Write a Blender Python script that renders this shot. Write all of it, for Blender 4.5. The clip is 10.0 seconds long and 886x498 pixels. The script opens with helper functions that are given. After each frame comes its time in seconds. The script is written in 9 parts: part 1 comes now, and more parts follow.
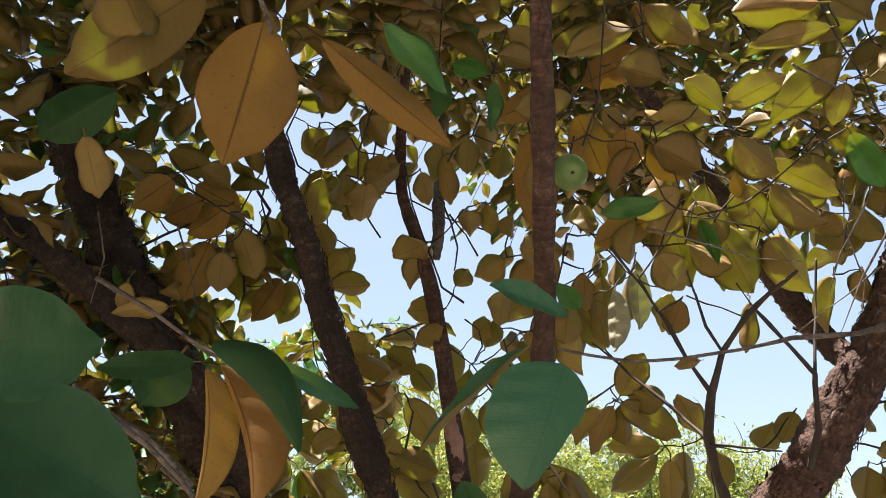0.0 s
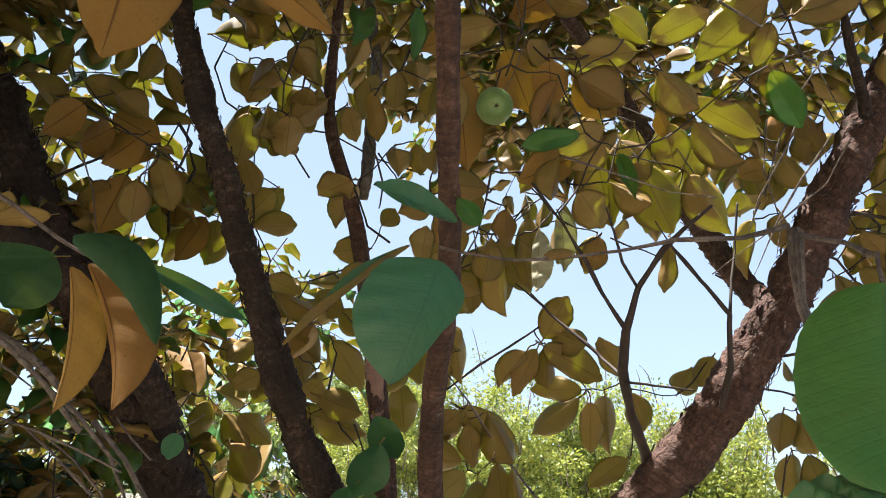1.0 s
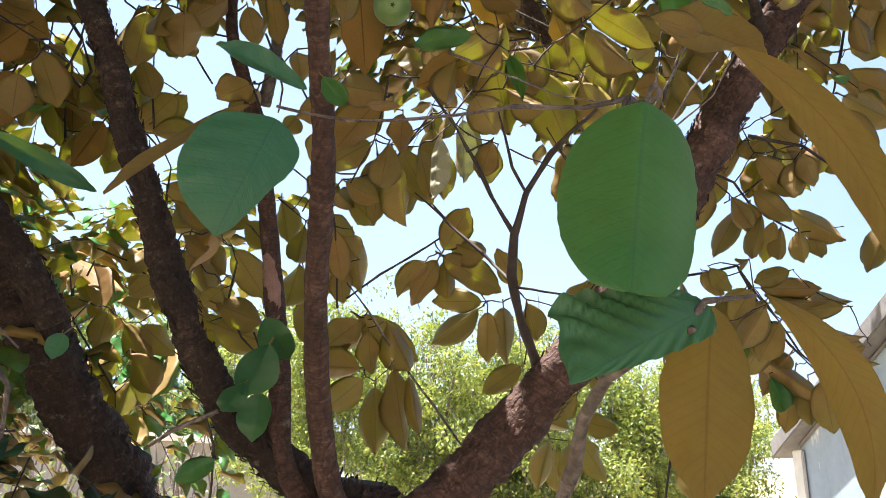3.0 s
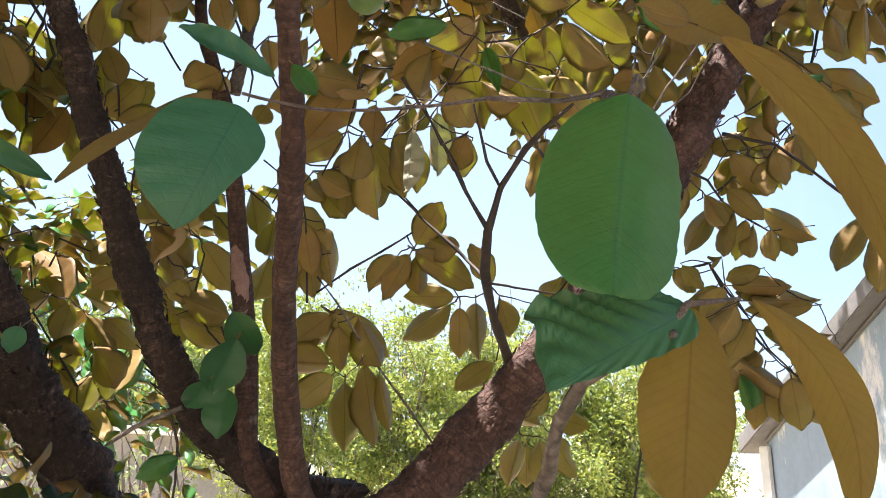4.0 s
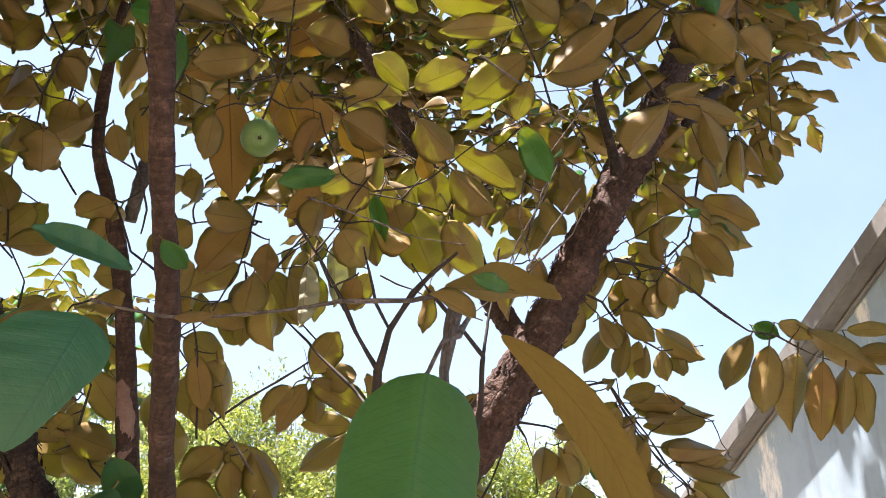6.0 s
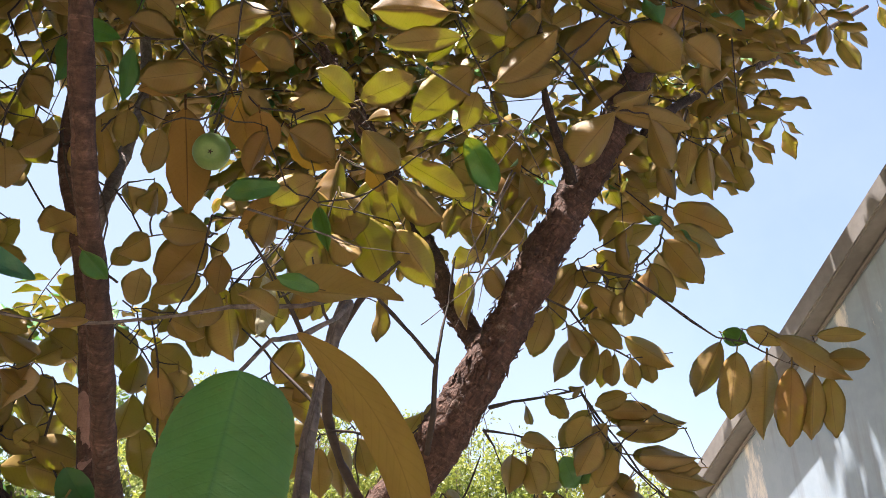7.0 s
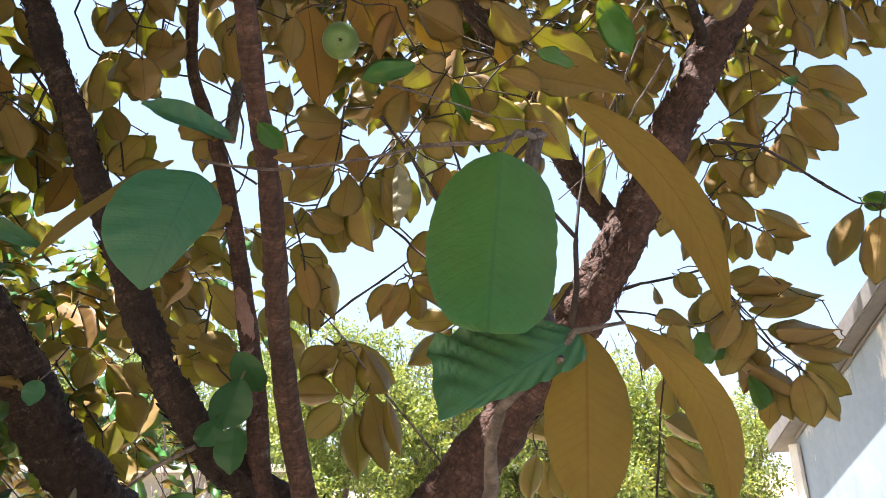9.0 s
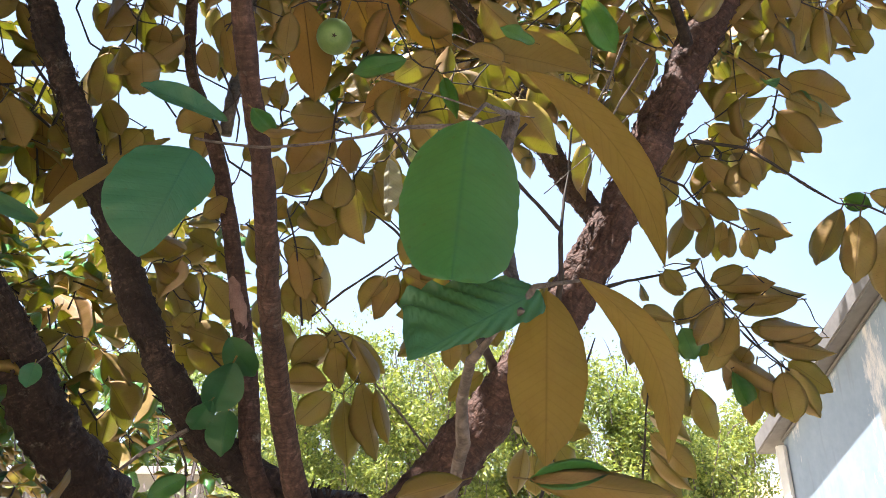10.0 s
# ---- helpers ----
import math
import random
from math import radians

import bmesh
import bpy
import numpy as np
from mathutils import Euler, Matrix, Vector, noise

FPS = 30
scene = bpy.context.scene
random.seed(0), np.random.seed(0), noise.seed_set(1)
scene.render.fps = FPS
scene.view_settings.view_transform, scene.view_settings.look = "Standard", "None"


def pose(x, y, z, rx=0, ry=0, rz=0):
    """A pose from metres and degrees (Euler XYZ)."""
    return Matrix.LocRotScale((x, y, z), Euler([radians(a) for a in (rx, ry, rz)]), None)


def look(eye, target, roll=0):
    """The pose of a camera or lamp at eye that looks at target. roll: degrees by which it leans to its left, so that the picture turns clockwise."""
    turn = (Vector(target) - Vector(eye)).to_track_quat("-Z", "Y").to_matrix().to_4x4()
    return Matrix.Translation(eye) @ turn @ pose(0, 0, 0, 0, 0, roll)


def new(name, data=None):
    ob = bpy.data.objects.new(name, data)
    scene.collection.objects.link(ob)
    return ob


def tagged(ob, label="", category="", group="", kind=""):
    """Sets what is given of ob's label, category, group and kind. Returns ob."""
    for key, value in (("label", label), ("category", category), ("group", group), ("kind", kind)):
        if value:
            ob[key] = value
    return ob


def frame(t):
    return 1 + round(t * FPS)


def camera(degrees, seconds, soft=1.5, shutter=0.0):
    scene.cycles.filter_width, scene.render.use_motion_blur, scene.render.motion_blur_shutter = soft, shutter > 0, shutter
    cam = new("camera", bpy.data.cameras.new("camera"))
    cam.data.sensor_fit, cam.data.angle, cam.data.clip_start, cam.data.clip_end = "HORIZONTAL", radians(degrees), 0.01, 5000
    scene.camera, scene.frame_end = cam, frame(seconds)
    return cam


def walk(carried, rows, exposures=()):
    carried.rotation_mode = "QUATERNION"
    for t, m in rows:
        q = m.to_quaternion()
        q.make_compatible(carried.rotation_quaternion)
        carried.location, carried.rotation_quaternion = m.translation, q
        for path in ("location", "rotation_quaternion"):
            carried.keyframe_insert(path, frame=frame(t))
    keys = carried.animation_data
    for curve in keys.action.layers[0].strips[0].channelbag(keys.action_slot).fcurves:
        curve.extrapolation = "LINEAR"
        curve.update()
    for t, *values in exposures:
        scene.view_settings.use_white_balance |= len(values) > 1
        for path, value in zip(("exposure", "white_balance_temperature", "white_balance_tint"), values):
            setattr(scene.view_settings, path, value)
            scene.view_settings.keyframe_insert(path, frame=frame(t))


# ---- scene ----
cam = camera(60.9, 10.0, soft=0.5)
PATH = [
    (0, (0.085, 0.044, 1.595), (-0.015, 1.881, 2.379), 0.8),
    (0.5, (0.142, 0.07, 1.538), (0.095, 1.929, 2.273), 0.7),
    (1, (0.155, 0.097, 1.546), (0.166, 1.966, 2.256), 0.9),
    (1.5, (0.147, 0.127, 1.521), (0.238, 2.007, 2.199), 0.9),
    (2, (0.144, 0.124, 1.489), (0.276, 2.014, 2.129), 0.8),
    (2.5, (0.189, 0.125, 1.468), (0.343, 2.029, 2.06), 0.7),
    (3, (0.248, 0.114, 1.482), (0.413, 2.025, 2.048), 0.7),
    (4.5, (0.251, 0.143, 1.492), (0.538, 2.045, 2.041), 0.5),
    (5, (0.263, 0.127, 1.506), (0.604, 1.995, 2.132), -0.2),
    (5.5, (0.3, 0.088, 1.565), (0.707, 1.91, 2.284), -0.8),
    (5.7, (0.295, 0.08, 1.585), (0.71, 1.891, 2.325), -1.0),
    (6.8, (0.396, 0.052, 1.562), (0.802, 1.852, 2.336), -1.1),
    (7, (0.412, 0.038, 1.566), (0.797, 1.836, 2.353), -1.4),
    (7.5, (0.404, 0.041, 1.561), (0.736, 1.84, 2.369), -2.2),
    (8, (0.398, 0.032, 1.53), (0.623, 1.883, 2.252), -2.4),
    (8.5, (0.329, 0.066, 1.435), (0.504, 1.953, 2.075), -3.1),
    (9, (0.315, 0.074, 1.491), (0.481, 1.975, 2.089), -3.0),
    (9.5, (0.303, 0.069, 1.477), (0.47, 1.968, 2.081), -3.0),
    (10, (0.327, 0.042, 1.45), (0.502, 1.938, 2.063), -2.4),
]
EXPO = [(0.0, 1.90, 6600, 12), (0.3, 1.78, 6520, 9), (0.6, 1.76, 6520, 9), (1.0, 1.98, 6420, 10), (1.5, 2.12, 6250, 11), (2.5, 2.22, 6180, 12), (5.5, 2.29, 6300, 14), (7.5, 2.04, 6600, 17), (8.5, 2.22, 6320, 15), (10.0, 2.33, 6150, 13)]
walk(cam, [(t, look(eye, target, roll)) for t, eye, target, roll in PATH], EXPO)

# ---- light ----
SUN_DIR = Vector((-0.22, 0.04, 0.97)).normalized()
world = bpy.data.worlds.new("sky")
scene.world = world
world.use_nodes = True
wn = world.node_tree
sky = wn.nodes.new("ShaderNodeTexSky")
sky.sky_type = 'NISHITA'
sky.sun_disc = False
sky.sun_elevation = math.asin(SUN_DIR.z)
sky.sun_rotation = math.atan2(SUN_DIR.x, SUN_DIR.y)
sky.air_density, sky.dust_density, sky.ozone_density = 1.0, 0.3, 1.6
haze = wn.nodes.new("ShaderNodeMix")
haze.data_type = 'RGBA'
haze.inputs[0].default_value = 0.75
aim = wn.nodes.new("ShaderNodeVectorMath")
aim.operation = 'DOT_PRODUCT'
aim.inputs[1].default_value = Vector((-0.12, 1.0, 0.32)).normalized()
where = wn.nodes.new("ShaderNodeTexCoord")
wn.links.new(where.outputs["Generated"], aim.inputs[0])
veil = wn.nodes.new("ShaderNodeMapRange")
veil.interpolation_type = 'SMOOTHSTEP'
veil.inputs[1].default_value, veil.inputs[2].default_value = 0.62, 1.0
wn.links.new(aim.outputs["Value"], veil.inputs[0])
cloud = wn.nodes.new("ShaderNodeTexNoise")
cloud.inputs["Scale"].default_value, cloud.inputs["Detail"].default_value, cloud.inputs["Roughness"].default_value = 3.2, 6.0, 0.6
wn.links.new(where.outputs["Generated"], cloud.inputs["Vector"])
wisp = wn.nodes.new("ShaderNodeMapRange")
wisp.inputs[1].default_value, wisp.inputs[2].default_value, wisp.inputs[3].default_value, wisp.inputs[4].default_value = 0.42, 0.72, 0.0, 0.5
wn.links.new(cloud.outputs[0], wisp.inputs[0])
both = wn.nodes.new("ShaderNodeMath")
both.operation, both.use_clamp = 'ADD', True
wn.links.new(veil.outputs[0], both.inputs[0])
wn.links.new(wisp.outputs[0], both.inputs[1])
thin_haze = wn.nodes.new("ShaderNodeMix")
thin_haze.data_type = 'RGBA'
thin_haze.inputs[6].default_value = (1.12, 1.50, 2.34, 1.0)
thin_haze.inputs[7].default_value = (1.62, 1.95, 2.52, 1.0)
wn.links.new(both.outputs[0], thin_haze.inputs[0])
wn.links.new(thin_haze.outputs[2], haze.inputs[7])
wn.links.new(sky.outputs[0], haze.inputs[6])
wn.links.new(haze.outputs[2], wn.nodes["Background"].inputs[0])
wn.nodes["Background"].inputs[1].default_value = 0.101
sun_data = bpy.data.lights.new("sun", 'SUN')
sun_data.energy, sun_data.angle, sun_data.color = 5.0, radians(0.55), (1.0, 0.95, 0.86)
sun = new("sun", sun_data)
sun.matrix_world = look(SUN_DIR * 30, (0, 0, 0))


# ---- materials ----
class Nodes:
    """Small helper to write node materials."""

    def __init__(self, name):
        self.mat = bpy.data.materials.new(name)
        self.mat.use_nodes = True
        self.t = self.mat.node_tree
        self.t.nodes.clear()
        self.out = self.t.nodes.new("ShaderNodeOutputMaterial")

    def n(self, kind, **values):
        node = self.t.nodes.new("ShaderNode" + kind)
        if "_operation" in values:
            node.operation = values["_operation"]
        if "_use_clamp" in values:
            node.use_clamp = values["_use_clamp"]
        if "_data_type" in values:
            node.data_type = values["_data_type"]
        if "_blend_type" in values:
            node.blend_type = values["_blend_type"]
        if "_feature" in values:
            node.feature = values["_feature"]
        if "_uv_map" in values:
            node.uv_map = values["_uv_map"]
        for key, v in values.items():
            if not key.startswith("_"):
                sock = node.inputs[int(key[1:])] if key[0] == "i" and key[1:].isdigit() else node.inputs[key.replace("_", " ")]
                if isinstance(v, bpy.types.NodeSocket):
                    self.t.links.new(v, sock)
                else:
                    sock.default_value = v
        return node

    def math(self, op, a, b=0.0, c=0.0, clamp=False):
        return self.n("Math", _operation=op, _use_clamp=clamp, i0=a, i1=b, i2=c).outputs[0]

    def mix(self, f, a, b, blend='MIX'):
        node = self.n("Mix", _data_type='RGBA', _blend_type=blend)
        for sock, v in ((node.inputs[0], f), (node.inputs[6], a), (node.inputs[7], b)):
            if isinstance(v, bpy.types.NodeSocket):
                self.t.links.new(v, sock)
            else:
                sock.default_value = v if not isinstance(v, tuple) else (*v, 1.0)[:4]
        return node.outputs[2]

    def ramp(self, f, *stops):
        node = self.n("ValToRGB", Fac=f)
        el = node.color_ramp.elements
        while len(el) < len(stops):
            el.new(0.5)
        for e, (p, c) in zip(el, stops):
            e.position, e.color = p, (*c, 1.0)
        return node.outputs[0]

    def done(self, shader):
        self.t.links.new(shader, self.out.inputs[0])
        return self.mat


def leaf_random(m):
    """A number for each leaf, whether it is an object or an island of a mesh."""
    a = m.n("ObjectInfo").outputs["Random"]
    b = m.n("NewGeometry").outputs["Random Per Island"]
    return m.math('FRACT', m.math('ADD', a, b))


def leaf_pattern(m):
    """Midrib and side veins from the leaf's own coordinates: u along, v across (0 to 1)."""
    uv = m.n("UVMap", _uv_map="leaf").outputs[0]
    sep = m.n("SeparateXYZ", i0=uv)
    u, v = sep.outputs[0], sep.outputs[1]
    side = m.math('ABSOLUTE', m.math('SUBTRACT', v, 0.5))
    rib = m.math('SMOOTH_MIN', m.math('MULTIPLY', side, 44.0), 1.0, 0.5)
    lane = m.math('FRACT', m.math('MULTIPLY', m.math('SUBTRACT', u, m.math('MULTIPLY', side, 0.30)), 17.0))
    vein = m.math('ABSOLUTE', m.math('SUBTRACT', lane, 0.5))
    vein = m.math('SMOOTH_MIN', m.math('MULTIPLY', vein, 7.0), 1.0, 0.4)
    return u, side, rib, vein


def leaf_surface(name, low, high, odd, rib_colour, vein_dark, glow, rough, thin, coat, ribs=0.55):
    m = Nodes(name)
    r = leaf_random(m)
    r2 = m.math('FRACT', m.math('MULTIPLY', r, 37.7))
    u, side, rib, vein = leaf_pattern(m)
    uv = m.n("UVMap", _uv_map="leaf").outputs[0]
    skin = m.n("VectorMath", _operation='MULTIPLY', i0=uv, i1=(1.0, 0.5, 1.0)).outputs[0]
    skin = m.n("VectorMath", _operation='ADD', i0=skin, i1=m.n("CombineXYZ", i0=m.math('MULTIPLY', r, 60.0), i1=m.math('MULTIPLY', r2, 60.0), i2=r).outputs[0]).outputs[0]
    patch = m.n("TexNoise", Vector=skin, Scale=4.5, Detail=5.0, Roughness=0.62, Distortion=0.5).outputs[0]
    fine = m.n("TexNoise", Vector=skin, Scale=42.0, Detail=4.0, Roughness=0.6).outputs[0]
    base = m.mix(r, low, high)
    base = m.mix(m.math('MULTIPLY', m.math('GREATER_THAN', m.math('FRACT', m.math('MULTIPLY', r, 7.31)), 0.8), 0.75), base, odd)
    base = m.mix(m.math('MULTIPLY', m.math('SUBTRACT', patch, 0.42), 2.6, clamp=True), base, m.mix(0.5, base, odd))
    base = m.mix(m.math('MULTIPLY', m.math('SUBTRACT', 0.52, patch), 2.2, clamp=True), base, m.mix(0.45, base, rib_colour))
    base = m.mix(m.math('MULTIPLY', m.math('SUBTRACT', fine, 0.5), 1.8, clamp=True), base, m.mix(0.35, base, (0.02, 0.015, 0.008)))
    base = m.mix(m.math('MULTIPLY', r2, 0.34), base, m.mix(0.9, base, rib_colour))
    base = m.mix(m.math('MULTIPLY', m.math('SUBTRACT', 1.0, vein), vein_dark), base, m.mix(0.4, base, rib_colour))
    base = m.mix(m.math('MULTIPLY', m.math('SUBTRACT', 1.0, rib), ribs), base, rib_colour)
    margin = m.math('MULTIPLY', m.math('SUBTRACT', side, 0.45), 14.0, clamp=True)
    base = m.mix(m.math('MULTIPLY', margin, 0.6), base, rib_colour)
    spot = m.n("TexVoronoi", Vector=skin, Scale=8.0, Randomness=1.0).outputs["Distance"]
    base = m.mix(m.math('MULTIPLY', m.math('LESS_THAN', spot, 0.075), 0.5), base, (0.06, 0.035, 0.015))
    bump = m.n("Bump", Strength=0.35, Distance=0.0015,
               Height=m.math('ADD', m.math('MULTIPLY', vein, 0.12), m.math('ADD', m.math('MULTIPLY', rib, ribs), m.math('MULTIPLY', patch, 2.2)))).outputs[0]
    dull = m.math('ADD', rough, m.math('MULTIPLY', m.math('SUBTRACT', patch, 0.5), 0.35), clamp=True)
    p = m.n("BsdfPrincipled", Base_Color=base, Roughness=dull, Normal=bump)
    p.inputs["Specular IOR Level"].default_value = coat
    g = m.mix(m.math('MULTIPLY', m.math('SUBTRACT', 1.0, vein), 0.18), glow, m.mix(0.5, glow, (0.12, 0.13, 0.01)))
    g = m.mix(m.math('MULTIPLY', m.math('SUBTRACT', patch, 0.4), 1.6, clamp=True), g, m.mix(0.45, g, (0.30, 0.20, 0.02)))
    g = m.mix(m.math('MULTIPLY', m.math('SUBTRACT', 1.0, rib), ribs), g, (0.05, 0.04, 0.01))
    tr = m.n("BsdfTranslucent", Color=g, Normal=bump).outputs[0]
    return m.done(m.n("MixShader", Fac=thin, i1=p.outputs[0], i2=tr).outputs[0])


LEAF_TOP = leaf_surface("leaf upper side", (0.026, 0.145, 0.046), (0.046, 0.215, 0.040), (0.075, 0.19, 0.05), (0.085, 0.24, 0.09), 0.16,
                        (0.62, 0.80, 0.10), 0.36, 0.31, 0.45, 0.28)
# darker copy of the leaf's upper side; deep shade is put into its colour
LEAF_DIMMED = leaf_surface("leaf upper side darkened for deep shade", (0.013, 0.066, 0.036), (0.017, 0.080, 0.042), (0.02, 0.06, 0.02), (0.05, 0.14, 0.07), 0.35,
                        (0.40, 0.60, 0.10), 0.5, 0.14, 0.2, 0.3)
# copy of the leaf's upper side with shade put into its green
LEAF_SHADED = leaf_surface("leaf upper side darkened for shade", (0.013, 0.078, 0.034), (0.020, 0.098, 0.040), (0.03, 0.10, 0.03), (0.04, 0.13, 0.05), 0.2,
                           (0.40, 0.60, 0.10), 0.4, 0.16, 0.4, 0.3)
LEAF_TEAL = leaf_surface("bluish green leaf upper side", (0.026, 0.135, 0.078), (0.040, 0.170, 0.092), (0.05, 0.16, 0.07), (0.060, 0.19, 0.10), 0.07,
                         (0.45, 0.70, 0.12), 0.34, 0.24, 0.45, 0.3)
LEAF_UNDER = leaf_surface("leaf underside", (0.265, 0.160, 0.056), (0.395, 0.255, 0.094), (0.31, 0.148, 0.052), (0.070, 0.040, 0.015), 0.22,
                          (0.80, 0.68, 0.06), 0.52, 0.26, 0.34, 0.42)
# golden tone and raised translucency stand in for light from behind
LEAF_GOLD = leaf_surface("golden leaf underside for light from behind", (0.265, 0.160, 0.056), (0.31, 0.190, 0.066), (0.27, 0.145, 0.048), (0.15, 0.08, 0.03), 0.12,
                         (0.95, 0.66, 0.10), 0.6, 0.42, 0.2, 0.28)
# pale grey colour stands in for sun and gloss on a ribbed underside
LEAF_GLARE = leaf_surface("ribbed leaf underside paled for sun glare", (0.40, 0.37, 0.28), (0.48, 0.45, 0.36), (0.44, 0.38, 0.26), (0.14, 0.11, 0.07), 0.55,
                           (0.75, 0.66, 0.30), 0.42, 0.2, 0.4, 0.6)
LEAF_DRY = leaf_surface("rusty leaf underside", (0.27, 0.157, 0.042), (0.33, 0.198, 0.054), (0.27, 0.132, 0.035), (0.085, 0.034, 0.014), 0.16,
                        (0.95, 0.42, 0.06), 0.6, 0.12, 0.2, 0.85)


def bark(name, dark, mid, light):
    m = Nodes(name)
    uv = m.n("UVMap", _uv_map="bark").outputs[0]
    obj = m.n("TexCoord").outputs["Object"]
    stretch = m.n("Mapping", Vector=uv, Scale=(60.0, 18.0, 1.0)).outputs[0]
    warp = m.n("TexNoise", Vector=uv, Scale=40.0, Detail=4.0).outputs[1]
    warped = m.n("VectorMath", _operation='ADD', i0=stretch, i1=m.n("VectorMath", _operation='SCALE', i0=warp, Scale=1.6).outputs[0]).outputs[0]
    cell = m.n("TexVoronoi", Vector=warped, Scale=1.0, _feature='DISTANCE_TO_EDGE').outputs["Distance"]
    crack = m.math('MULTIPLY', cell, 5.0, clamp=True)
    big = m.n("TexNoise", Vector=obj, Scale=9.0, Detail=5.0, Roughness=0.65).outputs[0]
    grit = m.n("TexNoise", Vector=obj, Scale=160.0, Detail=4.0, Roughness=0.7).outputs[0]
    flow = m.n("TexNoise", Vector=m.n("Mapping", Vector=uv, Scale=(22.0, 90.0, 1.0)).outputs[0], Scale=1.0, Detail=6.0, Roughness=0.7, Distortion=0.8).outputs[0]
    tone = m.math('ADD', m.math('MULTIPLY', flow, 0.45), m.math('ADD', m.math('MULTIPLY', big, 0.3), m.math('MULTIPLY', grit, 0.25)))
    col = m.ramp(tone, (0.34, dark), (0.52, mid), (0.70, light))
    col = m.mix(m.math('MULTIPLY', m.math('SUBTRACT', 1.0, crack), 0.45), col, m.mix(0.6, dark, (0.012, 0.009, 0.008)))
    lichen = m.n("TexNoise", Vector=obj, Scale=22.0, Detail=6.0, Roughness=0.7).outputs[0]
    col = m.mix(m.math('MULTIPLY', m.math('SUBTRACT', lichen, 0.62), 5.0, clamp=True), col, (0.30, 0.25, 0.21))
    h = m.math('ADD', m.math('MULTIPLY', crack, 0.45), m.math('ADD', m.math('MULTIPLY', flow, 1.1), m.math('MULTIPLY', grit, 0.5)))
    bump = m.n("Bump", Strength=0.9, Distance=0.005, Height=h).outputs[0]
    return m.done(m.n("BsdfPrincipled", Base_Color=col, Roughness=0.88, Normal=bump).outputs[0])


BARK = bark("dark flaking bark", (0.015, 0.009, 0.007), (0.047, 0.027, 0.021), (0.21, 0.122, 0.095))
BARK_RED = bark("reddish smooth bark", (0.028, 0.013, 0.010), (0.110, 0.055, 0.041), (0.33, 0.185, 0.14))
BARK_GREY = bark("greyish twig bark", (0.085, 0.064, 0.056), (0.20, 0.155, 0.135), (0.36, 0.30, 0.27))


def plain(name, colour, other, rough, scale, bump_d=0.004, metal=0.0):
    m = Nodes(name)
    obj = m.n("TexCoord").outputs["Object"]
    a = m.n("TexNoise", Vector=obj, Scale=scale, Detail=6.0, Roughness=0.65).outputs[0]
    b = m.n("TexNoise", Vector=obj, Scale=scale * 11, Detail=3.0).outputs[0]
    f = m.math('ADD', m.math('MULTIPLY', a, 0.7), m.math('MULTIPLY', b, 0.3))
    col = m.ramp(f, (0.36, other), (0.62, colour))
    bump = m.n("Bump", Strength=0.5, Distance=bump_d, Height=f).outputs[0]
    return m.done(m.n("BsdfPrincipled", Base_Color=col, Roughness=rough, Metallic=metal, Normal=bump).outputs[0])


TWIG = plain("dark twig skin", (0.060, 0.042, 0.034), (0.030, 0.020, 0.017), 0.75, 45.0, 0.0008)
INNER_BARK = plain("bare pinkish inner bark", (0.36, 0.215, 0.175), (0.20, 0.11, 0.09), 0.8, 30.0, 0.001)
FRUIT = plain("pale green fruit skin", (0.17, 0.27, 0.085), (0.12, 0.20, 0.06), 0.42, 22.0, 0.0006)
CALYX = plain("brown fruit end", (0.07, 0.05, 0.025), (0.03, 0.02, 0.012), 0.8, 90.0, 0.0005)
RENDER_GREY = plain("grey cement render", (0.30, 0.285, 0.27), (0.22, 0.21, 0.20), 0.9, 1.4, 0.006)


def stained_render(name, colour, other):
    """Limewashed wall with rain streaks below its edge, dark mould and flaked patches."""
    m = Nodes(name)
    obj = m.n("TexCoord").outputs["Object"]
    a = m.n("TexNoise", Vector=obj, Scale=1.6, Detail=7.0, Roughness=0.66).outputs[0]
    b = m.n("TexNoise", Vector=obj, Scale=24.0, Detail=4.0).outputs[0]
    streak = m.n("TexNoise", Vector=m.n("Mapping", Vector=obj, Scale=(1.0, 11.0, 1.1)).outputs[0], Scale=1.0, Detail=6.0, Roughness=0.6).outputs[0]
    col = m.ramp(m.math('ADD', m.math('MULTIPLY', a, 0.75), m.math('MULTIPLY', b, 0.25)), (0.38, other), (0.60, colour))
    col = m.mix(m.math('MULTIPLY', m.math('SUBTRACT', streak, 0.54), 5.0, clamp=True), col, m.mix(0.55, col, (0.16, 0.16, 0.17)))
    flake = m.n("TexNoise", Vector=m.n("Mapping", Vector=obj, Scale=(1.0, 4.5, 1.6), Location=(3.0, 1.0, 0.0)).outputs[0], Scale=1.0, Detail=7.0, Roughness=0.7).outputs[0]
    col = m.mix(m.math('MULTIPLY', m.math('SUBTRACT', flake, 0.60), 14.0, clamp=True), col, (0.74, 0.72, 0.70))
    bump = m.n("Bump", Strength=0.5, Distance=0.004, Height=m.math('ADD', a, m.math('MULTIPLY', b, 0.4))).outputs[0]
    return m.done(m.n("BsdfPrincipled", Base_Color=col, Roughness=0.88, Normal=bump).outputs[0])


